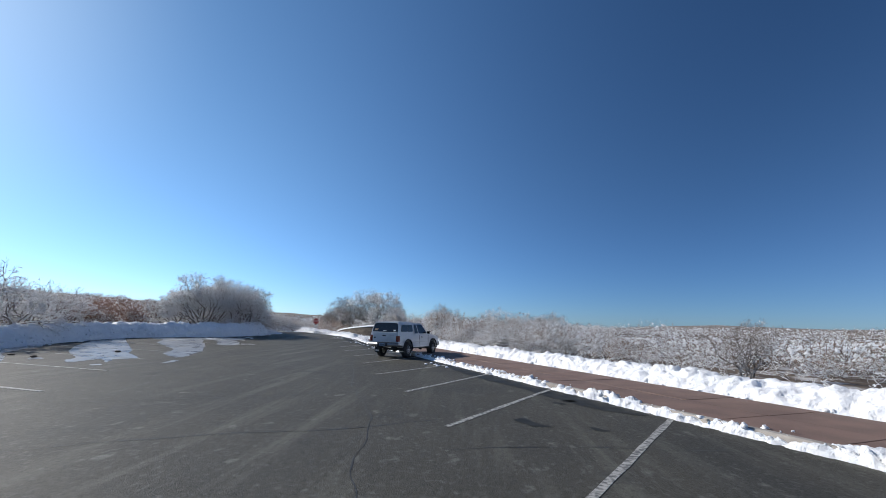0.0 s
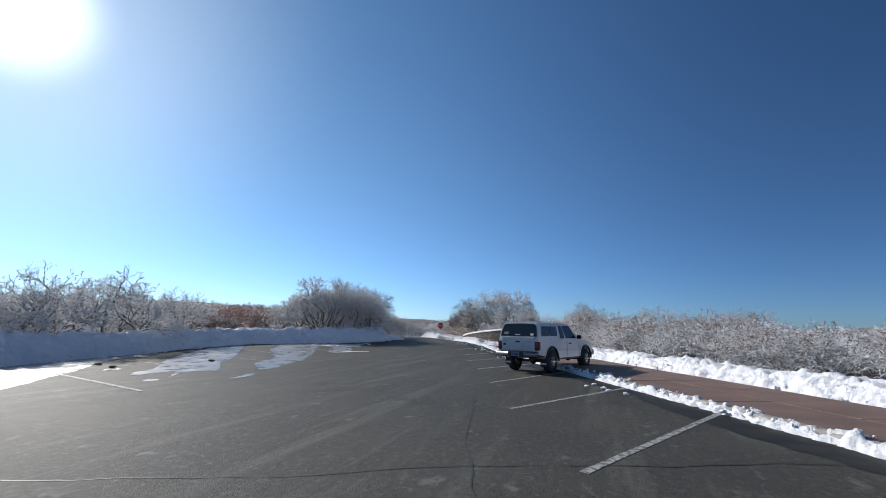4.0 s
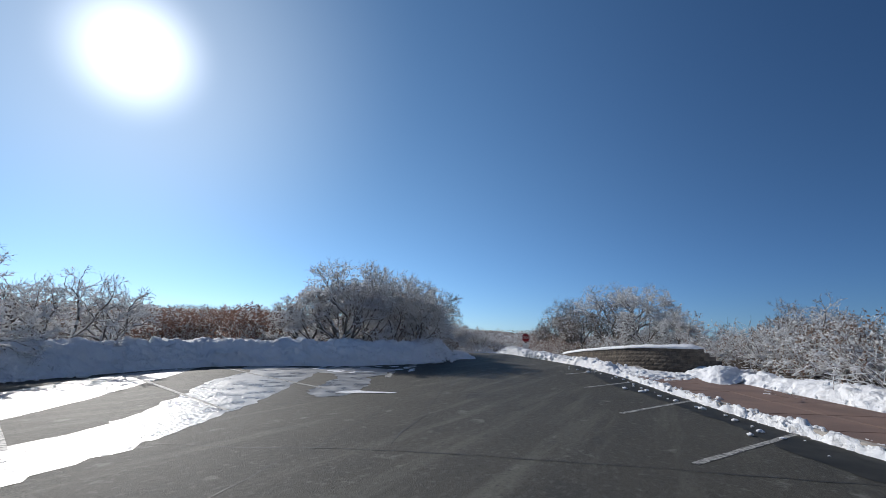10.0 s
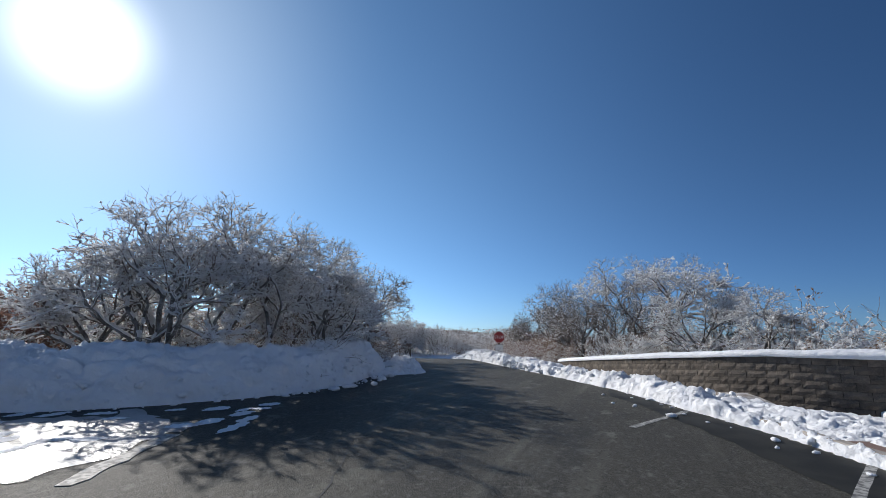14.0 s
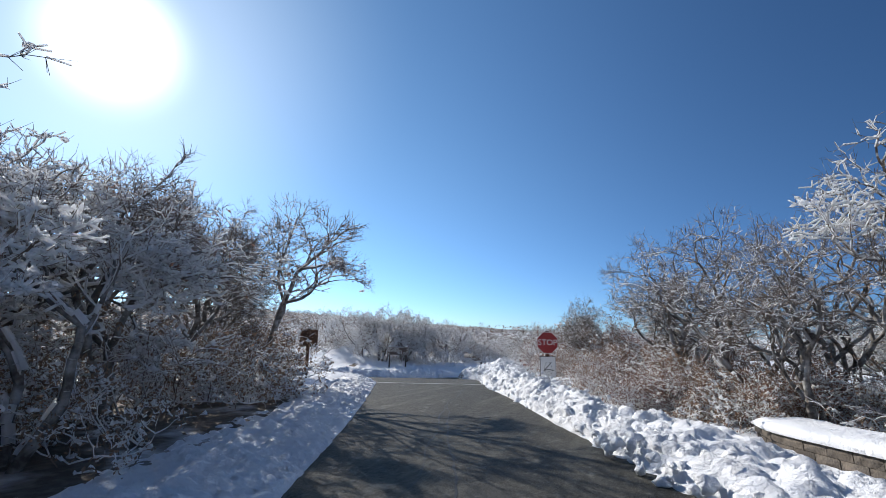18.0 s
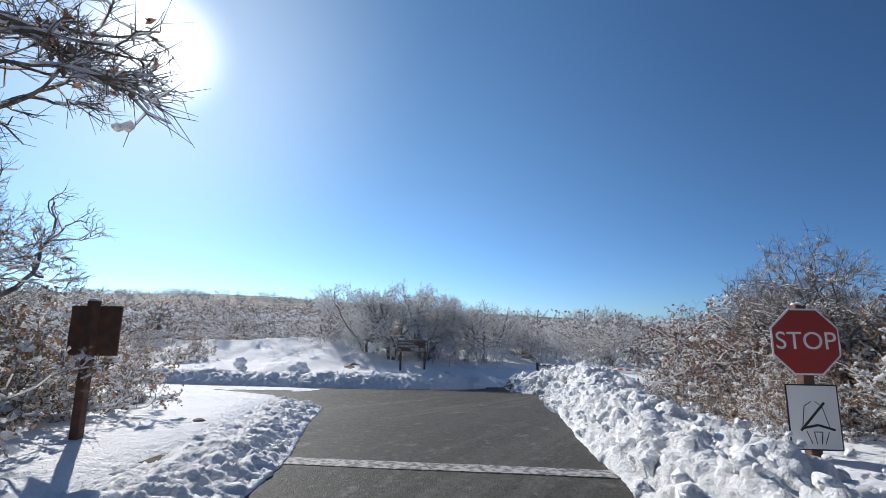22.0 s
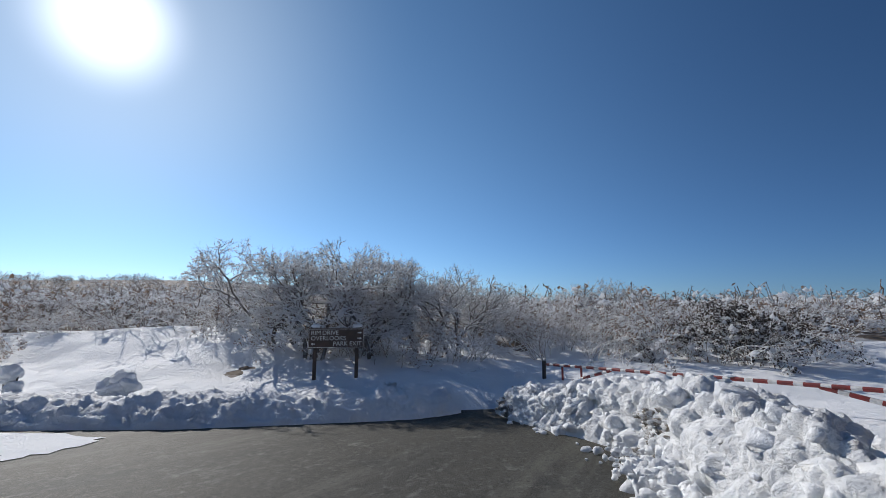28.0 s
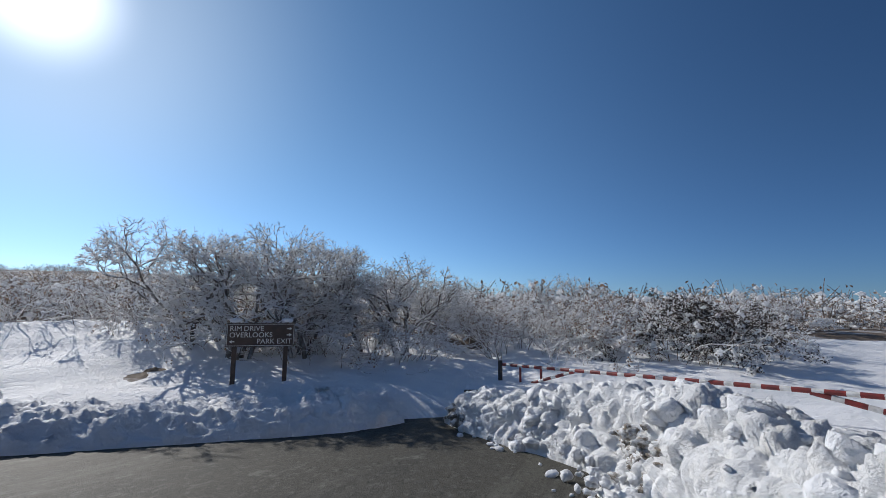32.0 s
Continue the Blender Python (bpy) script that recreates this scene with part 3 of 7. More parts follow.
def skeleton(seed, height, stems, spread, levels, kids, wiggle=0.28, droop=0.0, up=0.12, lean=(0, 0), r_base=None, length0=0.42, first=0.35, steps=(5, 5, 5, 4, 2)):
    """Crooked branches as rows p0, p1, r0, r1, level."""
    rng = np.random.default_rng(seed)
    segs = []

    def grow(p, d, r, length, lvl):
        n = steps[min(lvl, 4)]
        st = length / n
        nodes = []
        for i in range(n):
            d = d + rng.normal(size=3) * wiggle * (0.8, 1.0, 1.15, 1.35, 1.5)[min(lvl, 4)] + np.array((0, 0, up if lvl < 3 else -droop))
            d = d / np.linalg.norm(d)
            q = p + d * st
            r1 = r * (0.90 if lvl == 0 else 0.82)
            segs.append((*p, *q, r, r1, lvl, 0))
            p, r = q, r1
            nodes.append((p, d, r, (i + 1) / n))
        if lvl < levels:
            m = kids[lvl]
            for k in range(m):
                t = rng.uniform(first, 1.0)
                p2, d2, r2, _ = nodes[min(n - 1, int(t * n))]
                side = np.cross(d2, rng.normal(size=3))
                side /= np.linalg.norm(side)
                ang = rng.uniform(0.45, 1.1)
                nd = d2 * math.cos(ang) + side * math.sin(ang)
                if nd[2] < -0.25:
                    nd[2] *= 0.3
                nd /= np.linalg.norm(nd)
                grow(p2, nd, max(r2 * rng.uniform(0.48, 0.7), 0.004), length * (rng.uniform(0.5, 0.85) if lvl < 2 else rng.uniform(0.35, 0.68)), lvl + 1)

    for s in range(stems):
        az = rng.uniform(0, 2 * math.pi)
        tilt = rng.uniform(0.1, 1.0) * spread
        d = np.array((math.cos(az) * tilt + lean[0], math.sin(az) * tilt + lean[1], 1.0))
        d /= np.linalg.norm(d)
        p = np.array((math.cos(az) * 0.12 * stems ** 0.5 * rng.uniform(0.2, 1), math.sin(az) * 0.12 * stems ** 0.5 * rng.uniform(0.2, 1), -0.15))
        grow(p, d, (r_base or height * 0.018) * rng.uniform(0.75, 1.1), height * length0 * rng.uniform(0.8, 1.15), 0)
    return np.array(segs)


def fork_tree(seed, height, stems, spread, depth, lean=(0, 0), ratio=0.80, wiggle=0.16, up=0.05, r_base=None, side=(0.5, 1.05), extra=0.32, prune=0.06, lateral=0.25, low=0.0):
    """A crown of forking limbs as rows p0, p1, r0, r1, level: each limb ends in a leader and one or two side limbs."""
    rng = np.random.default_rng(seed)
    segs = []

    def turn(d, ang):
        s = np.cross(d, rng.normal(size=3))
        s /= np.linalg.norm(s)
        nd = d * math.cos(ang) + s * math.sin(ang)
        if nd[2] < -0.15:
            nd[2] *= 0.3
        return nd / np.linalg.norm(nd)

    def grow(p, d, r, length, k):
        n = (5 if k < 2 else 4 if k < 4 else 3 if k < 6 else 2 if k < 8 else 1) if depth > 5 else 3
        for i in range(n):
            d = d + rng.normal(size=3) * wiggle * (1.0 + 0.12 * k) / n ** 0.3
            d[2] += up * (1 if k < 4 else 0.4)
            d /= np.linalg.norm(d)
            q = p + d * length / n
            r1 = r * 0.80 ** (1 / n)
            segs.append((*p, *q, r, r1, min(4, k // 2), stem))
            p, r = q, r1
            if k >= 2 and k < depth and rng.uniform() < lateral:
                grow(p, turn(d, rng.uniform(0.7, 1.3)), max(r * 0.45, 0.003), length * rng.uniform(0.3, 0.6), max(k + 2, depth - 1))
        if k >= depth or (k > 3 and rng.uniform() < prune):
            return
        grow(p, turn(d, rng.uniform(0.15, 0.5)), max(r * 0.92, 0.003), length * rng.uniform(0.85, 1.05) * ratio, k + 1)
        for _ in range(2 if rng.uniform() < extra else 1):
            grow(p, turn(d, rng.uniform(*side)), max(r * rng.uniform(0.6, 0.78), 0.003), length * rng.uniform(0.75, 1.05) * ratio, k + 1)

    for stem in range(stems):
        az = rng.uniform(0, 2 * math.pi)
        tilt = rng.uniform(0.25, 1.0) * spread
        d = np.array((math.cos(az) * tilt + lean[0], math.sin(az) * tilt + lean[1], 1.0))
        foot = 0.14 * stems ** 0.5
        p = np.array((math.cos(az) * foot * rng.uniform(0.2, 1), math.sin(az) * foot * rng.uniform(0.2, 1), -0.15))
        grow(p, d / np.linalg.norm(d), (r_base or height * 0.021) * rng.uniform(0.75, 1.1), height * 0.23 * rng.uniform(0.75, 1.15), 0)
    return np.array(segs)


def plant_parts(segs, seed, height, snow=1.0, leaf=0.0, leaf_mat=None, clods=0.5, trunk_sides=5, twig_sides=3, clod_size=1.0, leaf_size=1.0, spray=0.16, thick_snow=1.2):
    """Meshes of a bare snow-laden tree: trunk with limbs, twigs, snow, dead leaves."""
    rng = np.random.default_rng(seed + 500)
    top = segs[:, 5].max()
    k = height / top
    segs = segs.copy()
    segs[:, :6] *= k
    p0, p1, r0, r1, lvl = segs[:, :3], segs[:, 3:6], segs[:, 6], segs[:, 7], segs[:, 8]
    out = {}
    thick = lvl <= (1 if trunk_sides > 3 else -1)
    for stem in np.unique(segs[thick, 9]):
        own = thick & (segs[:, 9] == stem)
        out["trunk", stem] = (*prisms(p0[own], p1[own], r0[own], r1[own], trunk_sides), BARK)
    thin = ~thick
    d = p1 - p0
    v, f = prisms(p0[thin], p1[thin], np.maximum(r0[thin], 0.004), np.maximum(r1[thin], 0.0028), twig_sides)
    if trunk_sides > 3:                                                   # the finest spray
        tip = np.repeat(np.flatnonzero(lvl >= 3), 2)
        tip = tip[rng.uniform(0, 1, len(tip)) < spray]
        way = d[tip] / (np.linalg.norm(d[tip], axis=1)[:, None] + 1e-9) + rng.normal(size=(len(tip), 3)) * 0.55 + (0, 0, 0.12)
        way *= (rng.uniform(0.07, 0.24, len(tip)) / np.linalg.norm(way, axis=1))[:, None]
        vt, ft = prisms(p1[tip], p1[tip] + way, np.full(len(tip), 0.0035), np.full(len(tip), 0.0018), 3)
        f = np.concatenate([f, ft + len(v)])
        v = np.concatenate([v, vt])
    out["crown"] = (v, f, TWIG)
    horiz = np.hypot(d[:, 0], d[:, 1]) / (np.linalg.norm(d, axis=1) + 1e-9)
    hold = (rng.uniform(0, 1, len(d)) < snow * (0.35 + 0.65 * horiz)) & (p0[:, 2] > 0.05 * height)
    # the tops of the crown have shed their snow
    hold &= rng.uniform(0, 1, len(d)) < np.interp(p0[:, 2] / height, [0, 0.6, 1.0], [1.0, 0.9, 0.35])
    rel = np.interp(p0[:, 2] / height, [0.2, 0.55, 0.95], [1.75, 1.2, 0.45])
    sr0 = (np.maximum(r0, 0.004) * 0.85 + 0.0108 * rel) * rng.uniform(0.85, 1.2, len(d)) * (0.6 + 0.4 * horiz)
    sr1 = (np.maximum(r1, 0.003) * 0.85 + 0.0095 * rel) * rng.uniform(0.8, 1.15, len(d)) * (0.6 + 0.4 * horiz)
    load = thick_snow if trunk_sides > 3 else 0.72
    sr0, sr1 = sr0 * load, sr1 * load
    v, f = prisms(p0[hold], p1[hold], sr0[hold], sr1[hold], 4 if trunk_sides > 3 else 3, lift=(r0[hold] * 0.75 + 0.006), flat=0.9)
    pick = hold & (lvl >= 2) & (rng.uniform(0, 1, len(d)) < clods * np.interp(p0[:, 2] / height, [0, 0.5, 1.0], [1.0, 0.7, 0.12]))
    vb, fb = blobs(p1[pick] + (0, 0, 0.012), (0.014 + 0.050 * rng.uniform(0, 1, pick.sum()) ** 2) * clod_size, rng)
    fq = [list(x) for x in f] + [list(x + len(v)) for x in fb]
    out["snow_load"] = (np.concatenate([v, vb]), fq, FROST)
    if leaf:
        pk = (lvl >= 2) & (rng.uniform(0, 1, len(d)) < leaf)
        c = np.concatenate([p1[pk] + rng.normal(size=(pk.sum(), 3)) * 0.05 for _ in range(4)])
        vl, fl = leaves(c, rng.uniform(0.025, 0.05, len(c)) * leaf_size, rng)
        out["foliage"] = (vl, fl, leaf_mat or LEAF_TAN)
    return out


def plant(name, parts, m, label, category, group=""):
    ob = thing(name, Matrix.Identity(4), label, category, group)
    for key, (v, f, mat) in parts.items():
        wood = isinstance(key, tuple)
        made = mesh_object(key[0] if wood else key, v, f, mat, ob, smooth_faces=wood or key == "snow_load")
        if not wood:
            tagged(made, kind="stuff")
    ob.matrix_world = m
    return ob


# ---- setting: ground, paving, kerb, walk ----
build_ground()
build_asphalt()
build_lines()


def build_kerb_and_walk():
    aa = np.arange(-40, 44.1, 1.0)
    v, f = [], []
    prof = [(8.2, -0.1), (8.2, 0.11), (8.23, 0.14), (8.36, 0.14), (8.38, 0.12), (8.38, -0.1)]
    for a in aa:
        v += [W(a, b, grade(a) + z) for b, z in prof]
    tagged(mesh_object("kerb", v, grid_faces(len(aa), len(prof)), CONCRETE, smooth_faces=False), "grey concrete kerb between car park and walk", "kerb", kind="structure")
    walk_path = new("walk_path")
    tagged(walk_path, "red-brown concrete walk beside the car park", "footpath", kind="structure")
    # cast slabs with open joints
    rng = random.Random(5)
    for a in np.arange(-14, 40.5, 1.83):
        for b0, b1 in ((8.40, 9.76), (9.79, 11.4)):
            bm = bmesh.new()
            box(bm, 0.012, 1.818, b0, b1, 0, 0.12 + rng.uniform(-0.004, 0.004), 0.008)
            for vert in bm.verts:
                aa_, bb_ = a + vert.co.x, vert.co.y
                vert.co = W(aa_, bb_, grade(aa_) + vert.co.z)
            part("paving_slab", bm, BRICKWALK, walk_path)


build_kerb_and_walk()

# ---- ploughed snow ----
snow_bank("snow_bank_left", [(53.8, -1.4, 0.2), (53.1, -0.3, 0.45), (52.4, 0.6, 0.78), (51.2, 0.95, 0.92), (49.6, 0.55, 0.86), (47.2, 0.3, 0.82), (45.5, -0.45, 0.80), (44.4, -1.3, 0.80), (43.4, -2.55, 0.80), (42.7, -3.95, 0.80), (42.2, -6.2, 0.82), (41.3, -8.4, 0.82), (39.8, -9.6, 0.82), (38, -10.3, 0.84), (35, -11.2, 0.84), (30, -11.8, 0.84), (-12, -12.0, 0.82)],
          3.2, 1.34, "tall ploughed snow bank along the car park edge", lump=0.12, size=0.5, back=0.5, steep=0.40, crag=0.11, cell=0.19, crag2=0.20, jag=0.10, step=0.07, cross=56)
snow_bank("snow_bank_exit_left", [(72.9, -30, 0.9), (72.8, -12, 0.95), (72.6, -8, 0.95), (72.2, -5.2, 0.9), (71.4, -3.2, 0.85), (70.5, -1.3, 0.85), (69.85, -0.45, 0.9), (68.6, -0.1, 0.9), (67.3, 0.25, 0.9), (65, 1.0, 0.9), (62.8, 1.3, 1.0), (60, 1.65, 1.0), (58, 1.85, 1.0), (55.6, 2.05, 1.05), (53, 2.2, 1.15), (51.9, 2.4, 1.1), (51.2, 2.2, 1.0), (50.6, 1.4, 0.7), (50.1, 0.8, 0.4)],
          1.9, 0.21, "low rutted snow bank beside the exit road", step=0.042, cross=52, lump=0.035, size=0.22, back=0.6, steep=0.52, crag=0.07, cell=0.11, crag2=0.03, tread=0.022)
snow_bank("snow_strip_kerb", [(-12, 8.05, 0.8), (36, 8.05, 0.85), (40, 8.05, 0.8), (41.7, 8.05, 0.7), (42.8, 7.9, 1.1), (44, 7.75, 1.8), (47, 7.6, 2.3), (51, 6.9, 2.5), (54, 6.3, 2.0), (57, 5.85, 0.1)], 0.62, 0.19, "narrow lumpy snow strip left along the kerb",
          step=0.06, cross=16, lump=0.06, size=0.2, back=0.2, steep=0.4, crag=0.11, cell=0.13, jag=0.5)
snow_bank("snow_bank_walk", [(-12, 11.35, 1.0), (10, 11.4, 0.92), (20, 11.35, 0.9), (36, 11.4, 0.9), (40.6, 11.3, 0.6), (41.8, 11.3, 0.5), (42.6, 12.4, 0.5), (43.4, 13.6, 0.5)], 2.0, 0.62, "white ploughed snow bank behind the walk",
          step=0.08, cross=34, lump=0.07, size=0.35, back=0.55, steep=0.5, crag=0.09, cell=0.18, crag2=0.06, jag=0.2)
snow_bank("snow_bank_wall_foot", [(41.6, 9.7, 0.05), (42.6, 9.2, 0.4), (45, 8.3, 0.5), (47, 8.0, 0.6), (50, 7.5, 0.8), (54, 6.5, 1.2), (57, 6.0, 1.3), (59, 5.8, 0.6), (60.5, 5.6, 0.05)], 1.8, 0.40, "snow heaped against the foot of the block wall",
          step=0.08, cross=30, lump=0.11, size=0.35, back=0.75, steep=0.45, crag=0.12, cell=0.22)
snow_bank("snow_patch_walk", [(38.6, 8.3, 0.02), (39.6, 8.3, 0.5), (40.6, 8.3, 0.85), (41.8, 8.3, 1.0), (42.8, 8.3, 0.9), (43.8, 8.2, 0.5)], 2.5, 0.20, "broken snow spilled over the end of the walk",
          step=0.05, cross=48, lump=0.05, size=0.25, back=0.7, steep=0.3, crag=0.09, cell=0.13)
snow_bank("snow_mound", [(38.8, 10.1, 0.05), (39.8, 10.3, 0.5), (40.8, 10.5, 0.8), (42.0, 10.8, 0.95), (43.0, 11.1, 0.7), (43.9, 11.3, 0.05)], 2.5, 0.58, "rounded mound of snow at the wall's end",
          step=0.07, cross=40, lump=0.14, size=0.6, back=0.5, steep=0.5, crag=0.07, cell=0.3)
EXIT_RIGHT = snow_bank("snow_bank_exit_right", [(52.5, 6.8, 0.05), (54.5, 6.3, 0.4), (58, 5.65, 0.6), (60.7, 5.3, 0.66), (64, 4.75, 0.66), (67, 4.65, 0.72), (69.7, 4.75, 0.85), (71.6, 4.9, 0.8), (72.6, 5.1, 0.3)], 3.0, 0.82,
          "thrown-up snow bank of broken clods beside the exit road", step=0.05, cross=60, lump=0.10, size=0.5, back=0.25, steep=0.42, crag=0.13, cell=0.17, crag2=0.17, jag=0.15, mat=SNOW_DIRTY)
PILE = snow_bank("snow_bank_corner", [(69.4, 5.3, 0.3), (71.0, 5.25, 0.85), (72.4, 5.3, 1.0), (73.6, 5.4, 1.05), (74.9, 5.55, 1.12), (76.0, 5.5, 1.08), (76.8, 5.15, 0.95), (77.6, 4.65, 0.85), (78.5, 4.2, 0.75), (79.4, 3.8, 0.5)], 3.0, 0.98,
          "steep pile of broken snow blocks heaped by the plough", step=0.038, cross=90, lump=0.08, size=0.5, back=0.30, steep=0.20, crag=0.09, cell=0.16, crag2=0.20, jag=0.16, mat=SNOW_DIRTY)
RUBBLE = snow_bank("snow_rubble", [(70.8, 4.75, 0.1), (71.8, 4.75, 0.8), (72.8, 4.85, 1.0), (73.8, 4.95, 1.0), (74.6, 5.1, 0.9), (75.3, 5.35, 0.3), (75.6, 5.6, 0.05)], 0.95, 0.24,
          "low rubble of snow blocks at the foot of the pile", step=0.035, cross=34, lump=0.08, size=0.25, back=0.6, steep=0.35, crag=0.17, cell=0.13, crag2=0.12)
snow_bank("snow_bank_far", [(79.4, 3.0, 0.9), (78.6, 2.0, 1.0), (77.0, -2.5, 1.0), (76.4, -8, 1.0), (75.5, -20, 1.0), (75.5, -70, 1.0)], 2.6, 0.55, "ploughed snow bank along the far side of the park road",
          step=0.07, cross=40, lump=0.07, size=0.3, back=0.55, steep=0.4, crag=0.11, cell=0.13, crag2=0.10, jag=0.2)


def snow_field(name, a0, a1, b0, b1, lift, wave, label, step=0.3, seed=0.0):
    aa, bb = np.arange(a0, a1 + step, step), np.arange(b0, b1 + step, step)
    v = []
    for a in aa:
        for b in bb:
            edge = min(a - a0, a1 - a, b - b0, b1 - b)
            p = W(a, b)
            z = land(a, b) + lift * float(smooth(-0.2, 1.0, edge)) - 0.12 * (1 - float(smooth(-0.2, 0.8, edge)))
            z += wave * (noise.noise((p.x * 0.5, p.y * 0.5, seed)) + 0.4 * noise.noise((p.x * 1.3, p.y * 1.3, seed + 4)))
            v.append(W(a, b, z))
    tagged(mesh_object(name, v, grid_faces(len(aa), len(bb)), SNOW), label, "snow", kind="structure")


snow_field("snow_field_far", 77.6, 87.5, -40, 7.5, 0.14, 0.2, "undulating untouched snow between road and oaks", seed=1)
snow_field("snow_field_corner", 58, 72.3, -30, 0.2, 0.10, 0.03, "smooth flat snow on the junction corner", seed=2)
snow_field("snow_field_verge", 53.5, 71.5, 5.9, 11.5, 0.10, 0.06, "uneven snow between the bank and the scrub", seed=5)
snow_field("snow_field_closed_road", 70.6, 88.5, 5.4, 60, 0.30, 0.05, "flat untouched snow covering the closed road", seed=3)


# ---- vegetation ----
class Kind:
    """A plant built once, then copied."""

    def __init__(self, name, parts, label, category, group, height):
        self.name, self.parts, self.label, self.category, self.group, self.height, self.first = name, parts, label, category, group, height, None

    def put(self, a, b, height, turn, sink=0.05, z=None):
        k = height / self.height
        base = W(a, b, (land(a, b) if z is None else z) - sink)
        m = Matrix.Translation(base) @ Matrix.Rotation(turn, 4, 'Z') @ Matrix.Diagonal((k, k, k, 1))
        if self.first is None:
            self.first = plant(self.name, self.parts, m, self.label, self.category, self.group)
            return self.first
        c = copy_thing(self.first, Matrix.Identity(4))
        c.matrix_basis = m
        return c


def make_oak(seed, stems, spread, depth, snow=1.0, leaf=0.0, leaf_mat=None, label="", lean=(0, 0), clods=0.7, height=5.0, wiggle=0.23, name="oak_tree", spray=0.2, thick_snow=1.2, **more):
    s = fork_tree(seed, height, stems, spread, depth, lean=lean, wiggle=wiggle, **more)
    return Kind(name, plant_parts(s, seed, height, snow=snow, leaf=leaf, leaf_mat=leaf_mat, clods=clods, spray=spray, thick_snow=thick_snow), label, "tree", "snowy oaks", height)


OAKS = [
    make_oak(11, 2, 0.50, 8, label="gnarled leafless oak with snow-laden branches"),
    make_oak(12, 3, 0.55, 8, lateral=0.18, label="several-stemmed leafless oak covered with snow"),
    make_oak(13, 2, 0.65, 8, label="wide crooked oak with frosted twigs"),
    make_oak(14, 4, 0.65, 7, label="clump of bare oak stems thick with snow", clods=0.9),
]
FAR_OAKS = [
    make_oak(15, 3, 0.55, 7, label="leafless oak white with snow", lateral=0.15),
    make_oak(16, 2, 0.60, 7, label="crooked leafless oak with snowy twigs", lateral=0.2),
    make_oak(17, 4, 0.65, 6, label="clump of snowy oak stems", clods=0.9, lateral=0.2),
]
BARE = [
    make_oak(21, 2, 0.45, 8, snow=0.28, clods=0.0, spray=0.5, thick_snow=0.75, label="dark leafless oak with only thin snow"),
    make_oak(22, 3, 0.55, 7, snow=0.30, clods=0.0, spray=0.5, thick_snow=0.75, label="leafless grey oak with a little snow"),
]


def make_shrub(seed, stems, depth, snow, leaf, leaf_mat, label, clods=0.8, height=1.8, clod_size=1.15, leaf_size=1.0):
    s = fork_tree(seed, height, stems, 1.0, depth, wiggle=0.34, r_base=0.0135, ratio=0.84, lateral=0.14, up=0.05, extra=0.3)
    return Kind("shrub", plant_parts(s, seed, height, snow=snow, leaf=leaf, leaf_mat=leaf_mat, clods=clods, trunk_sides=3, clod_size=clod_size, leaf_size=leaf_size), label, "shrub", "roadside shrubs", height)


SHRUBS = [
    make_shrub(31, 6, 4, 1.0, 0.10, LEAF_TAN, "bushy scrub oak heaped with snow"),
    make_shrub(32, 8, 3, 0.95, 0.10, LEAF_TAN, "low leafless shrub heaped with snow"),
    make_shrub(33, 5, 4, 0.85, 0.15, LEAF_TAN, "twiggy shrub with snow clods and a few dead leaves"),
]
LOW_SHRUBS = [
    make_shrub(34, 6, 3, 0.9, 0.2, LEAF_TAN, "low grey-brown scrub dusted with snow"),
    make_shrub(35, 7, 3, 0.8, 0.3, LEAF_TAN, "low brown scrub with snow in its twigs", clod_size=1.4),
]
RUSTY = [
    make_shrub(41, 7, 4, 0.9, 0.6, LEAF_RUST, "shrub with rust-brown dead leaves and snow clods", clods=1.0, clod_size=0.95, leaf_size=0.72),
    make_shrub(42, 6, 4, 0.95, 0.5, LEAF_TAN, "shrub with tan dead leaves under snow clods", clods=1.0, clod_size=1.0, leaf_size=0.85),
]
HEDGE = make_shrub(43, 6, 4, 0.9, 0.45, LEAF_RUST, "tall scrub oak full of rust-red dead leaves", clods=0.9, clod_size=1.05, leaf_size=1.2)
LEAN_ROAD = (0.5 * CA - 0.15 * SA, 0.5 * SA + 0.15 * CA)
LEANING = [make_oak(333, 1, 0.1, 8, snow=0.5, clods=0.12, leaf=0.02, leaf_mat=LEAF_RUST, lean=LEAN_ROAD, height=5.0, wiggle=0.14, lateral=0.17, spray=0.7, thick_snow=0.62, label="dark oak leaning out over the exit road"),
           make_oak(24, 2, 0.35, 8, snow=0.6, clods=0.3, leaf=0.02, leaf_mat=LEAF_RUST, lean=(0.28 * CA, 0.28 * SA), height=5.0, spray=0.7, thick_snow=0.62, label="crooked oak reaching towards the exit road"),
           make_oak(19, 1, 0.1, 9, snow=0.5, clods=0.2, leaf=0.02, leaf_mat=LEAF_RUST, lean=(0.55 * CA - 0.22 * SA, 0.55 * SA + 0.22 * CA), height=5.0, spray=0.7, thick_snow=0.62, label="low-crowned dark oak bent over the roadside snow")]
DARK_BUSH = make_shrub(51, 10, 4, 0.7, 0.8, DARK_LEAF, "dense dark brown bush patched with snow", clods=0.8, height=2.4, clod_size=2.2)
RNG = random.Random(77)


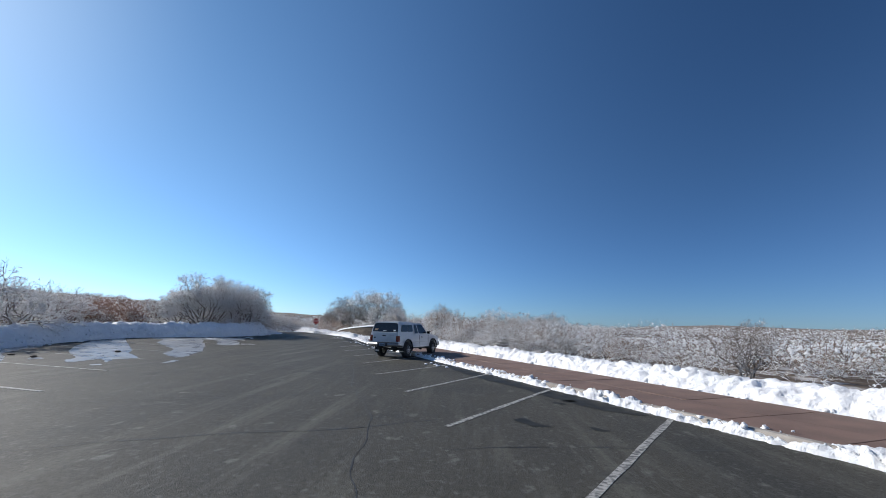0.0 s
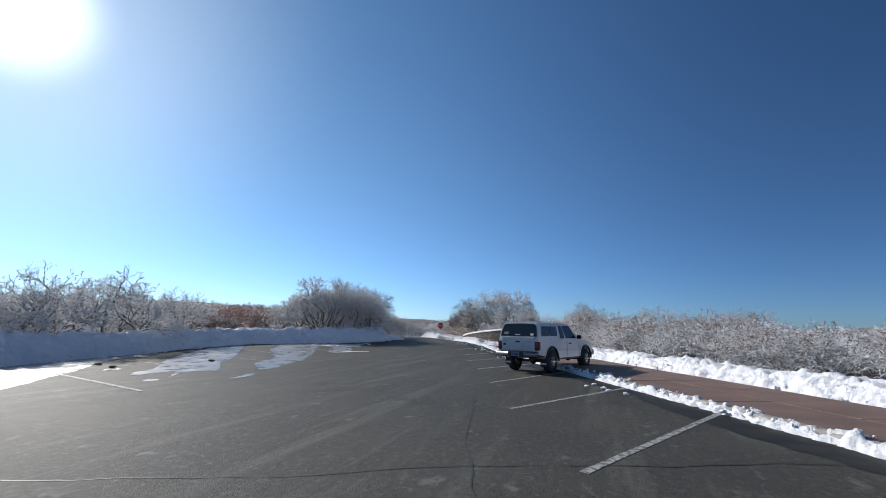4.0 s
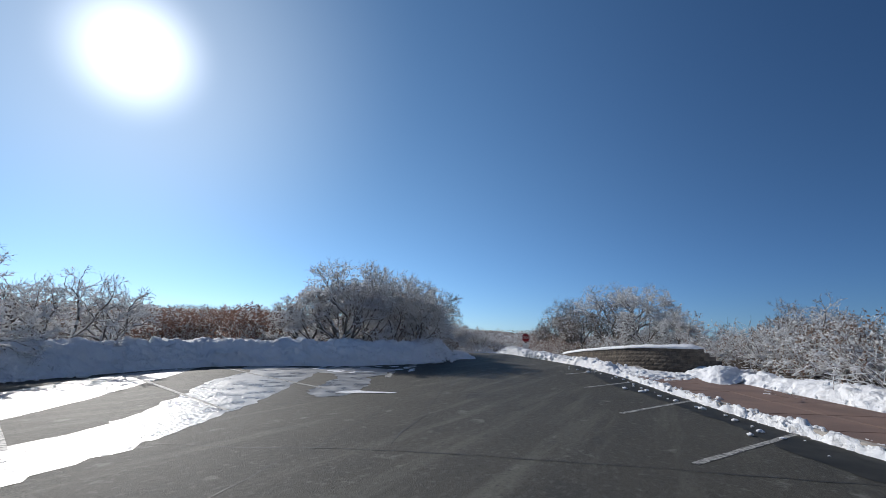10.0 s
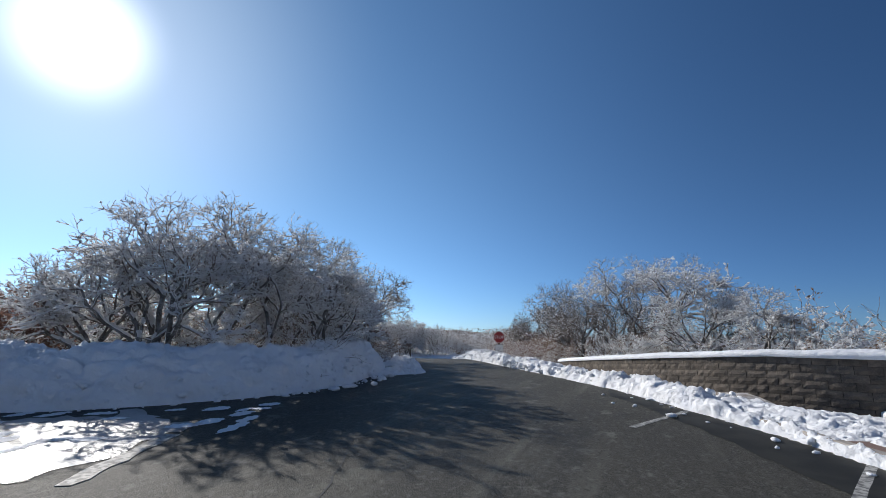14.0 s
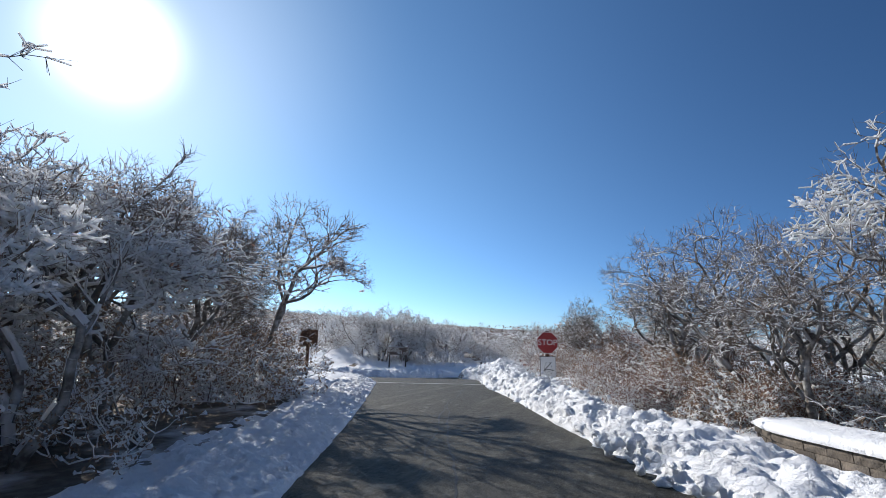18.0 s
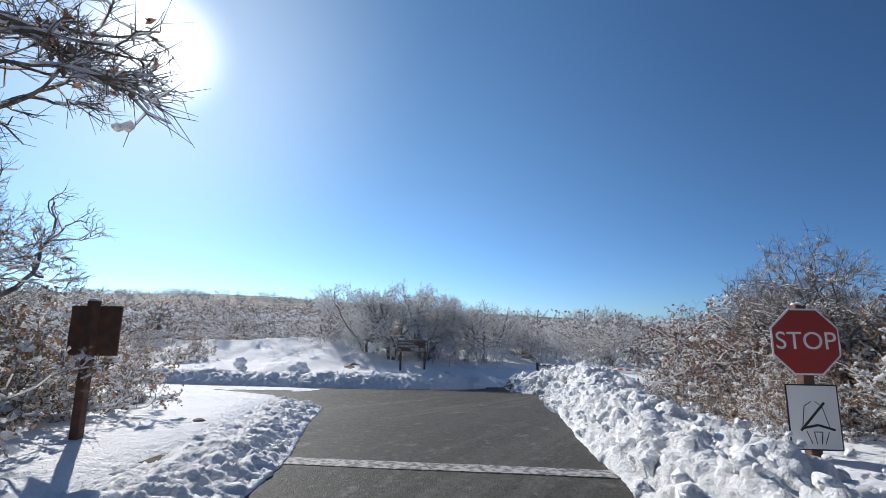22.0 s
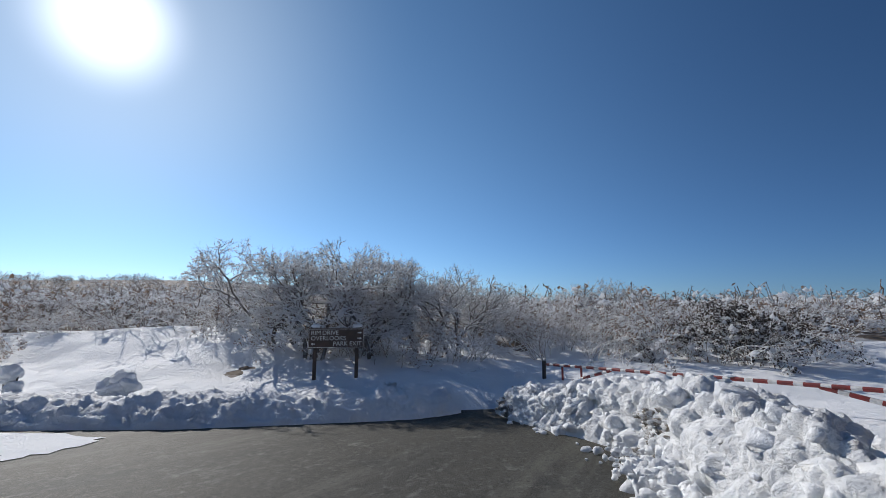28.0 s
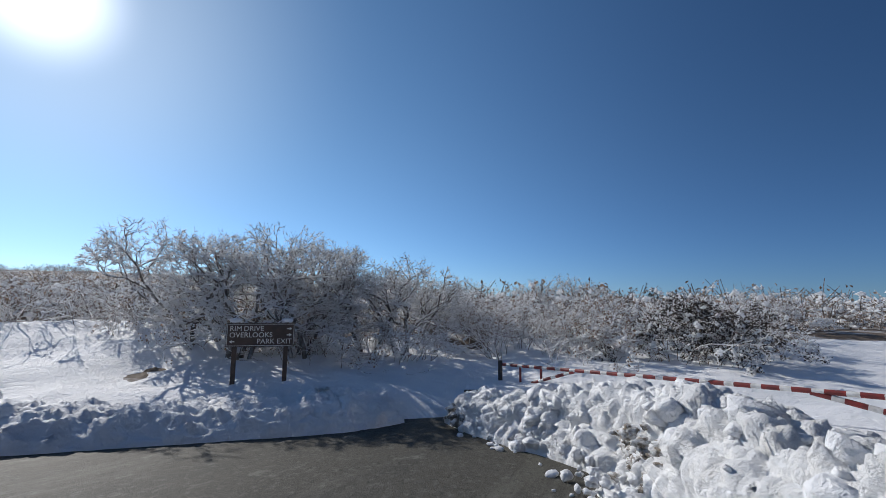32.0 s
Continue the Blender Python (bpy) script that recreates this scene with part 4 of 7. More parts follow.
def scatter_joined(name, kinds, count, a0, a1, b0, b1, h0, h1, label):
    """Bushes too many to count, as one mesh."""
    V, F, M, n = [], [], [], 0
    slots = []
    for _ in range(count):
        kind = RNG.choice(kinds)
        a, b, h, t = RNG.uniform(a0, a1), RNG.uniform(b0, b1), RNG.uniform(h0, h1), RNG.uniform(0, 6.28)
        k = h / kind.height
        base = np.array(W(a, b, land(a, b) - 0.05))
        c, s = math.cos(t) * k, math.sin(t) * k
        for v, f, mat in kind.parts.values():
            if mat not in slots:
                slots.append(mat)
            V.append(np.stack([v[:, 0] * c - v[:, 1] * s, v[:, 0] * s + v[:, 1] * c, v[:, 2] * k], 1) + base)
            F += [[int(i) + n for i in q] for q in f]
            M.append(np.full(len(f), slots.index(mat)))
            n += len(v)
    me = bpy.data.meshes.new(name)
    me.from_pydata(np.concatenate(V).tolist(), [], F)
    for mat in slots:
        me.materials.append(mat)
    me.polygons.foreach_set("material_index", np.concatenate(M).astype(np.int32))
    tagged(new(name, me), label, "scrub", kind="stuff")


def scatter(kinds, count, a0, a1, b0, b1, h0, h1, keep=lambda a, b: True):
    for _ in range(count):
        for _try in range(20):
            a, b = RNG.uniform(a0, a1), RNG.uniform(b0, b1)
            if keep(a, b):
                RNG.choice(kinds).put(a, b, RNG.uniform(h0, h1), RNG.uniform(0, 6.28))
                break


# big oaks behind the left bank
for k, a, b, h, t in ((1, 47.0, -5.4, 5.7, 0.4), (2, 47.0, -2.7, 5.1, 2.0), (1, 48.2, -4.2, 5.5, 4.0), (3, 46.6, -6.6, 3.6, 1.2), (3, 46.3, -4.4, 4.2, 3.4), (1, 49.6, -1.0, 4.7, 3.0), (1, 51.6, -1.2, 4.3, 5.1), (1, 53.8, -0.9, 3.9, 0.9),
                      (0, 50.6, -4.0, 5.3, 5.6), (2, 52.5, -2.7, 4.9, 4.4), (1, 54.6, -4.4, 5.0, 3.3), (0, 56.0, -3.4, 5.0, 2.2), (3, 48.6, -8.2, 3.3, 1.7), (3, 57.6, -6.0, 4.6, 0.1)):
    OAKS[k].put(a, b, h, t)
LEANING[0].put(61.6, -2.5, 5.5, 0.0)
LEANING[2].put(60.2, -3.4, 4.9, 0.0)
BARE[0].put(62.8, -4.4, 5.0, 2.4)
BARE[1].put(64.6, -4.8, 4.6, 0.7)
for a, b, h, t in ((65.6, -2.9, 1.7, 0.4), (66.5, -3.6, 1.5, 2.2), (64.8, -3.3, 1.9, 4.4), (67.5, -4.3, 1.3, 1.0)):
    RUSTY[1].put(a, b, h, t)
LEANING[1].put(63.9, -4.4, 4.1, 0.0)
LEANING[1].put(58.6, -4.0, 5.1, 0.2)
LEANING[1].put(56.2, -1.9, 4.9, -0.3)
scatter(RUSTY[1:], 4, 66.5, 68.8, -6.0, -3.4, 0.9, 1.2)
OAKS[0].put(60.2, -5.4, 4.8, 0.5)
# row of smaller oaks behind the lot's left bank
for k, a, b, h, t in ((1, 34.3, -14.3, 4.7, 0.7), (1, 35.7, -13.7, 4.6, 2.9), (0, 38.7, -13.0, 3.9, 5.0), (2, 40.3, -12.6, 3.5, 4.1), (0, 32.2, -15.0, 4.5, 1.0), (0, 30.2, -14.8, 3.8, 0.2), (2, 28.2, -15.2, 3.5, 1.9), (1, 26.0, -14.9, 3.5, 3.9),
                      (2, 23.8, -15.4, 3.9, 5.2), (0, 37.4, -15.6, 4.0, 2.2)):
    FAR_OAKS[k].put(a, b, h, t)
scatter_joined("scrub_oaks_left", SHRUBS, 36, 16, 43, -19, -14.6, 1.6, 2.6, "snow-laden scrub oaks behind the ploughed bank")
scatter([HEDGE], 20, 42.6, 52, -15.5, -9.6, 2.1, 2.7, lambda a, b: a + 0.9 * b > 32.2)
scatter_joined("scrub_oaks_rust", [HEDGE], 10, 50, 60, -20, -12, 2.8, 3.3, "tall scrub oaks full of rust-red dead leaves")
scatter(SHRUBS, 22, 45.4, 58, -9, -0.6, 1.4, 2.2, lambda a, b: a > 46.2 - b * 0.15 + max(0, b + 3) * 1.6)
scatter(SHRUBS, 12, 47.6, 54, -7.5, -1.6, 1.5, 2.1, lambda a, b: a > 47.4 - 0.35 * b)
scatter(RUSTY[1:], 14, 53.4, 63, -3.2, 0.0, 1.0, 1.8)
scatter(RUSTY[1:], 22, 60.5, 65.2, -5.4, -1.4, 1.4, 2.1, lambda a, b: b < -2.3 or a < 61)
# right of the exit, behind the wall
for kk, k, a, b, h, t in ((OAKS, 0, 54.9, 13.1, 5.6, 1.1), (BARE, 1, 56.6, 12.2, 5.0, 3.6), (BARE, 0, 53.0, 14.2, 4.0, 2.2), (BARE, 1, 59.8, 10.4, 5.0, 0.5), (BARE, 0, 61.8, 10.2, 5.2, 4.0), (BARE, 1, 63.8, 11.0, 3.9, 2.6), (BARE, 0, 57.8, 10.6, 4.4, 5.2),
                      (BARE, 0, 66.0, 11.0, 3.1, 1.4), (BARE, 1, 60.5, 12.8, 5.4, 3.0), (OAKS, 3, 51.5, 12.5, 3.2, 0.3), (OAKS, 1, 49.5, 14.0, 3.0, 2.0), (BARE, 1, 47.0, 18.0, 3.2, 4.4)):
    kk[k].put(a, b, h, t)
scatter(SHRUBS, 20, 44, 60, 10.2, 18, 1.2, 2.0, lambda a, b: b > 10.4 + max(0, 47 - a) * 0.7)
scatter(RUSTY, 40, 58, 70.2, 8.2, 11.4, 1.2, 1.75, lambda a, b: b > 8.6)
scatter(RUSTY, 10, 66.6, 69.4, 7.9, 9.2, 1.0, 1.4)
scatter(RUSTY, 9, 67.0, 70.2, 9.4, 11.2, 1.7, 2.3)
BARE[1].put(68.4, 9.6, 3.1, 0.8)
for k, a, b, h, t in ((0, 69.6, 7.9, 1.5, 0.2), (0, 70.2, 8.3, 1.8, 1.9), (1, 70.7, 8.0, 1.3, 3.3), (0, 70.6, 8.9, 2.1, 5.0), (1, 71.2, 8.6, 1.6, 0.9), (0, 71.6, 9.2, 1.9, 2.6), (1, 70.2, 9.6, 2.3, 4.1), (0, 71.3, 10.0, 2.2, 1.4), (0, 72.2, 9.9, 1.8, 3.8), (1, 72.0, 10.8, 2.0, 5.6), (0, 69.8, 10.6, 2.5, 0.6)):
    RUSTY[k].put(a, b, h * 1.28, t)
for k, a, b, h, t in ((0, 70.1, 8.7, 2.6, 2.2), (1, 70.9, 9.6, 2.7, 4.9), (0, 69.5, 9.3, 3.0, 0.3), (1, 71.9, 10.3, 2.6, 1.1)):
    BARE[k].put(a, b, h * 1.25, t)
scatter(SHRUBS, 18, 52, 60, 10.2, 14.5, 1.5, 2.2)
scatter(RUSTY, 10, 58, 67, 9.9, 13.5, 1.4, 1.9)
scatter(RUSTY, 12, 58.5, 64.6, 7.3, 8.6, 0.9, 1.35)
scatter(RUSTY, 5, 66.2, 69, 7.3, 8.2, 0.8, 1.2)
scatter(FAR_OAKS, 6, 58, 70, 13, 18, 2.6, 3.6)
for a, b, h, t in ((68.9, 8.1, 1.5, 0.3), (68.5, 8.8, 1.9, 2.1), (69.3, 9.3, 2.0, 4.0), (69.6, 8.6, 1.5, 1.2)):
    RUSTY[0].put(a, b, h, t)
scatter(SHRUBS, 8, 60, 70, 9.4, 12, 1.3, 2.1)
# far side of the park road
for k, a, b, h, t in ((3, 83.6, -2.2, 4.3, 0.5), (0, 84.4, -3.8, 4.2, 2.4), (3, 84.0, -0.2, 4.0, 4.2), (1, 85.2, 1.4, 3.8, 1.2)):
    OAKS[k].put(a, b, h, t)
for k, a, b, h, t in ((1, 87.5, -7.5, 3.6, 3.1), (0, 87.5, -1.5, 4.2, 0.1), (2, 86.5, 3.0, 3.4, 2.6), (0, 85.3, 2.5, 3.5, 1.9), (2, 85.0, -0.9, 3.2, 1.1), (2, 84.9, -3.0, 3.0, 5.1)):
    FAR_OAKS[k].put(a, b, h, t)
scatter_joined("scrub_oaks_sign", SHRUBS, 20, 83.4, 86.5, -3, 4.5, 1.2, 2.0, "snow-laden scrub behind the direction sign")
scatter(RUSTY, 9, 80.0, 84.5, -24, -10.5, 1.2, 1.8)
scatter(SHRUBS, 8, 79.5, 84.5, -26, -11, 1.1, 1.9)
scatter(SHRUBS, 14, 84.6, 87, -22, -5, 1.0, 1.6)
scatter_joined("scrub_oaks_far", LOW_SHRUBS, 50, 86, 97, -34, 4, 1.7, 2.9, "snowy scrub oaks beyond the park road")
scatter_joined("scrub_oaks_gate", SHRUBS, 40, 87.5, 97, 3, 22, 1.7, 2.5, "snow-laden scrub oaks behind the gate")
scatter(SHRUBS, 12, 84.6, 88, 4.5, 10, 1.5, 2.4)
scatter(FAR_OAKS, 9, 90, 102, -26, 22, 2.6, 3.4, lambda a, b: b < 4 or a > 96)
scatter_joined("scrub_oaks_corner", SHRUBS, 16, 60, 69, -18, -7, 1.4, 2.2, "snowy scrub oaks behind the junction corner")
DARK_BUSH.put(84.2, 11.8, 2.8, 0.3)
DARK_BUSH.put(84.9, 13.3, 2.6, 1.7)
DARK_BUSH.put(85.8, 14.6, 2.2, 3.0)
scatter(SHRUBS, 5, 85.0, 88, 14.5, 17.5, 1.2, 1.7)
# beyond the walk
scatter_joined("scrub_oaks_walk", LOW_SHRUBS, 50, -4, 24, 13.2, 20, 0.9, 1.4, "low snowy scrub beyond the walk")
scatter(RUSTY[1:], 8, 0, 26, 13.6, 22, 0.9, 1.3)
scatter(SHRUBS, 46, 20, 46, 13.3, 16.5, 1.3, 2.1)
scatter_joined("scrub_oaks_slope", LOW_SHRUBS, 36, 22, 46, 16, 23, 1.5, 2.4, "snowy scrub oaks beyond the walk")
scatter_joined("scrub_oaks_bend", SHRUBS, 34, 30, 50, 14.2, 20, 1.8, 2.6, "snow-laden scrub oaks behind the walk's end")
BARE[1].put(11.0, 13.6, 1.9, 2.0)
BARE[0].put(13.2, 17.0, 2.2, 0.4)
scatter(FAR_OAKS, 12, 27, 47, 15, 26, 2.5, 3.4)


def scrub_field(name, count, region, h0, h1, label, seed, brown=0.5):
    """Far scrub as one mesh: many low twiggy bushes with snow on them."""
    rng = np.random.default_rng(seed)
    temps = []
    for s in range(4):
        sk = skeleton(seed * 10 + s, 1.0, 6, 1.0, 1, [4], wiggle=0.3, length0=0.6, first=0.2, r_base=0.012, steps=(2, 1))
        sk[:, :6] /= sk[:, 5].max()
        p0, p1, r0, r1 = sk[:, :3], sk[:, 3:6], sk[:, 6], sk[:, 7]
        v1, f1 = prisms(p0, p1, np.maximum(r0, 0.009), np.maximum(r1, 0.006), 3)
        pick = (rng.uniform(0, 1, len(p0)) < 0.85) & (p1[:, 2] < 0.86)
        v2, f2 = blobs(p1[pick], rng.uniform(0.03, 0.095, pick.sum()), rng)
        pl = rng.uniform(0, 1, len(p0)) < brown
        v3, f3 = leaves(p1[pl] + rng.normal(size=(pl.sum(), 3)) * 0.06, rng.uniform(0.03, 0.06, pl.sum()), rng)
        temps.append(((v1, f1), (v2, f2), (v3, f3)))
    V, F, M, n = [], [], [], 0
    for _ in range(count):
        a, b = region(rng)
        h = rng.uniform(h0, h1)
        w = h * rng.uniform(0.9, 1.5)
        t = rng.uniform(0, 6.28)
        base = np.array(W(a, b, land(a, b) - 0.05))
        c, s = math.cos(t), math.sin(t)
        for k, (v, f) in enumerate(temps[rng.integers(4)]):
            q = np.stack([(v[:, 0] * c - v[:, 1] * s) * w, (v[:, 0] * s + v[:, 1] * c) * w, v[:, 2] * h], 1) + base
            V.append(q)
            F += (f + n).tolist()
            M.append(np.full(len(f), k))
            n += len(q)
    me = bpy.data.meshes.new(name)
    me.from_pydata(np.concatenate(V).tolist(), [], F)
    for mat in (TWIG, FROST, LEAF_TAN):
        me.materials.append(mat)
    me.polygons.foreach_set("material_index", np.concatenate(M).astype(np.int32))
    tagged(new(name, me), label, "scrub", kind="stuff")


def right_region(rng):
    r = 14 + 60 * rng.uniform(0, 1) ** 1.4
    return rng.uniform(-18, 66), 6 + r


def far_region(rng):
    return 92 + 55 * rng.uniform(0, 1) ** 1.5, rng.uniform(-70, 60)


def left_region(rng):
    return rng.uniform(0, 92), -19 - 50 * rng.uniform(0, 1) ** 1.4


def ridge_region(rng):
    az, r = radians(rng.uniform(30, 100)), 90 + 260 * rng.uniform(0, 1)
    return AB(-20 - math.sin(az) * r, 55 + math.cos(az) * r)


def right_ridge_region(rng):
    az, r = radians(rng.uniform(-70, 0)), 70 + 230 * rng.uniform(0, 1) ** 1.3
    return AB(-20 - math.sin(az) * r, 55 + math.cos(az) * r)


scrub_field("scrub_ridge_left", 520, ridge_region, 2.2, 4.2, "brown scrub oak on the distant ridge", 6, brown=0.9)
scrub_field("scrub_ridge_right", 420, right_ridge_region, 1.6, 2.8, "brown scrub oak on the distant slope", 7, brown=0.9)
scrub_field("scrub_right", 760, right_region, 0.8, 1.4, "snow-dusted grey-brown scrub oak thicket", 3)
scrub_field("scrub_far", 620, far_region, 1.4, 2.8, "snowy scrub oak thicket on the far slope", 4)
scrub_field("scrub_left", 640, left_region, 1.5, 3.0, "snowy brown scrub oak thicket behind the bank", 5, brown=0.8)


# ---- block wall ----
WALL_LINE = [(57.4, 9.0), (56.4, 8.65), (53.0, 8.5), (50.0, 8.6), (47.6, 9.0), (45.3, 9.65), (43.7, 10.55), (42.75, 11.6), (42.4, 12.8)]
COURSE, BLOCK_LEN = 0.16, 0.42


def spline(pts, step):
    """An even walk along a smooth curve through plan points."""
    p = np.array(pts, float)
    t = np.concatenate([[0], np.cumsum(np.hypot(*np.diff(p, axis=0).T))])
    tt = np.linspace(0, t[-1], 400)
    q = np.stack([np.interp(tt, t, p[:, k]) for k in (0, 1)], 1)
    for _ in range(120):
        q[1:-1] = (q[:-2] + 2 * q[1:-1] + q[2:]) / 4
    s = np.concatenate([[0], np.cumsum(np.hypot(*np.diff(q, axis=0).T))])
    n = int(s[-1] / step)
    ss = np.linspace(0, s[-1], n + 1)
    return np.stack([np.interp(ss, s, q[:, k]) for k in (0, 1)], 1), s[-1]


def rock_face_mesh(seed, length, height, depth=0.24):
    """A split-face block: rough front, chipped edges, plain back. Front looks along -y."""
    rng = random.Random(seed)
    nx, nz = 4, 2
    v, f = [], []
    for j in range(nz + 1):
        for i in range(nx + 1):
            edge = i in (0, nx) or j in (0, nz)
            out = 0.0 if edge else rng.uniform(0.008, 0.024)
            v.append(((i / nx - 0.5) * length + (0 if edge else rng.uniform(-0.02, 0.02)), -out, (j / nz - 0.5) * height))
    for j in range(nz):
        for i in range(nx):
            k = j * (nx + 1) + i
            f.append((k, k + 1, k + nx + 2, k + nx + 1))
    m = len(v)
    for sx, sz in ((-1, -1), (1, -1), (1, 1), (-1, 1)):
        v.append((sx * length / 2, depth, sz * height / 2))
    c = [0, nx, (nx + 1) * (nz + 1) - 1, (nx + 1) * nz]
    bottom, top = list(range(0, nx + 1)), list(range((nx + 1) * nz, (nx + 1) * (nz + 1)))
    f.append((m, m + 1, *bottom[::-1]))
    f.append((m + 3, *top, m + 2))
    f.append((m, bottom[0], bottom[0] + nx + 1, top[0], m + 3))
    f.append((m + 1, m + 2, top[-1], bottom[-1] + nx + 1, bottom[-1]))
    f.append((m + 3, m + 2, m + 1, m))
    me = bpy.data.meshes.new("block")
    me.from_pydata(v, [], f)
    me.materials.append(BLOCK)
    return me


def build_wall():
    wall = tagged(new("block_wall"), "curved retaining wall of brown split-face concrete blocks", "retaining wall", kind="structure")
    meshes = [rock_face_mesh(s, BLOCK_LEN - 0.007, COURSE - 0.006) for s in range(8)]
    line, total = spline(WALL_LINE, BLOCK_LEN / 2)
    rng = random.Random(9)
    n = len(line)
    for c in range(8):
        for i in range(1 + c % 2, n - 1, 2):
            s_end = (n - 1 - i) * BLOCK_LEN / 2
            if s_end < 1.3 and (1.3 - s_end) / 0.21 > c + 0.2:      # the end steps down
                continue
            p, q = line[i - 1], line[i + 1]
            w0, w1 = W(p[0], p[1], wall_top(p[0]) - COURSE * (c + 0.5)), W(q[0], q[1], wall_top(q[0]) - COURSE * (c + 0.5))
            d = (w1 - w0).normalized()
            ob = new("block", rng.choice(meshes))
            # front faces the car park
            y = Vector((0, 0, 1)).cross(d).normalized()
            m = Matrix((d, y, d.cross(y))).transposed().to_4x4()
            mid = (w0 + w1) / 2
            m.translation = mid - y * rng.uniform(-0.004, 0.006)
            ob.parent = wall
            ob.matrix_local = m
    # dark core behind the joints
    v, f = [], []
    fine, _ = spline(WALL_LINE, 0.3)
    for i in range(len(fine)):
        d = (W(*fine[min(i + 1, len(fine) - 1)]) - W(*fine[max(i - 1, 0)])).normalized()
        y = Vector((0, 0, 1)).cross(d)
        s_end = (len(fine) - 1 - i) * 0.3
        top = wall_top(fine[i][0]) - 0.03 - max(0, math.ceil((1.3 - s_end) / 0.21)) * COURSE
        base = W(*fine[i])
        for off, z in ((0.03, -0.1), (0.03, top), (0.34, top), (0.34, -0.1)):
            v.append(base + y * off + Vector((0, 0, z)))
    mesh_object("wall_core", v, grid_faces(len(fine), 4), MORTAR, wall, smooth_faces=False)
    # snow lying on the top
    v = []
    prof = [(-0.06, 0.0), (-0.085, 0.045), (-0.05, 0.11), (0.05, 0.145), (0.25, 0.155), (0.55, 0.17), (0.9, 0.15), (1.3, 0.02)]
    fine, _ = spline(WALL_LINE[:-1], 0.12)
    for i in range(len(fine)):
        d = (W(*fine[min(i + 1, len(fine) - 1)]) - W(*fine[max(i - 1, 0)])).normalized()
        y = Vector((0, 0, 1)).cross(d)
        base = W(*fine[i])
        fade = min(1, i / 3, (len(fine) - 1 - i) / 3)
        for off, z in prof:
            p = base + y * off + Vector((0, 0, wall_top(fine[i][0]) - 0.02 + z * fade))
            p.z += 0.018 * noise.noise((p.x * 2, p.y * 2, 1)) * (1 if z > 0 else 0.3) + (0.05 * noise.noise((p.x * 0.8, p.y * 0.8, 2)) if off > 0.4 else 0)
            v.append(p)
    tagged(mesh_object("snow_field_wall", v, grid_faces(len(fine), len(prof)), SNOW), "even white snow cap lying on the block wall", "snow", kind="structure")


build_wall()

# ---- metals, glass, paint of made things ----
TRUCK_WHITE = material("truck_paint", (0.60, 0.605, 0.61), 0.28, second=(0.44, 0.435, 0.42), scale=1.6, low=0.55, high=0.85, spec=0.6)
GLASS_DARK = material("tinted_glass", (0.012, 0.013, 0.015), 0.06, spec=0.6)
RUBBER = material("rubber", (0.022, 0.021, 0.02), 0.85, second=(0.06, 0.055, 0.05), scale=7, low=0.5, high=0.75)
BLACK_PLASTIC = material("black_plastic", (0.025, 0.025, 0.027), 0.55)
CHROME = material("chrome", (0.34, 0.34, 0.35), 0.42, 1.0, second=(0.24, 0.24, 0.24), scale=4)
ALLOY = material("alloy", (0.50, 0.50, 0.50), 0.35, 0.9)
RED_LENS = material("red_lens", (0.17, 0.012, 0.012), 0.12, spec=0.6)
AMBER_LENS = material("amber_lens", (0.22, 0.06, 0.015), 0.12, spec=0.6)
WHITE_LENS = material("clear_lens", (0.75, 0.75, 0.75), 0.1)
PLATE_BLUE = material("plate", (0.20, 0.26, 0.33), 0.5, second=(0.12, 0.17, 0.24), scale=20)
STICKER = material("sticker", (0.75, 0.74, 0.70), 0.5)
STICKER_ORANGE = material("sticker_orange", (0.20, 0.13, 0.08), 0.5, second=(0.28, 0.16, 0.08), scale=30)
SIGN_RED = material("sign_red", (0.36, 0.022, 0.022), 0.4, second=(0.30, 0.025, 0.025), scale=3)
SIGN_WHITE = material("sign_white", (0.78, 0.78, 0.76), 0.45)
SIGN_BLACK = material("sign_black", (0.02, 0.02, 0.02), 0.5)
SIGN_BROWN = material("sign_brown", (0.085, 0.052, 0.036), 0.55, second=(0.065, 0.042, 0.03), scale=6)
SIGN_CREAM = material("sign_cream", (0.74, 0.72, 0.66), 0.5)
WOOD_BROWN = material("wood_brown", (0.13, 0.062, 0.035), 0.8, second=(0.08, 0.042, 0.027), scale=9, bump=0.4, bump_scale=40, bump_dist=0.006)
GATE_RED = material("gate_red", (0.26, 0.032, 0.026), 0.5, second=(0.17, 0.03, 0.025), scale=8)
GATE_WHITE = material("gate_white", (0.78, 0.77, 0.74), 0.45, second=(0.6, 0.58, 0.54), scale=10)
STEEL_BROWN = material("steel_brown", (0.06, 0.05, 0.045), 0.6, 0.3)
ROCK = material("rock", (0.16, 0.13, 0.10), 0.9, second=(0.09, 0.075, 0.06), scale=9, bump=0.6, bump_scale=30)
TAR = material("crack_tar", (0.014, 0.014, 0.013), 0.6, second=(0.03, 0.029, 0.027), scale=12)


def prism_mesh(bm, outline, x0, x1, taper=None):
    """Extrudes a (y, z) outline from x0 to x1."""
    n = len(outline)
    a = [bm.verts.new((x0, y, z)) for y, z in outline]
    b = [bm.verts.new((x1, y, z)) for y, z in outline]
    bm.faces.new(a[::-1])
    bm.faces.new(b)
    for i in range(n):
        bm.faces.new((a[i], a[(i + 1) % n], b[(i + 1) % n], b[i]))
    return bm


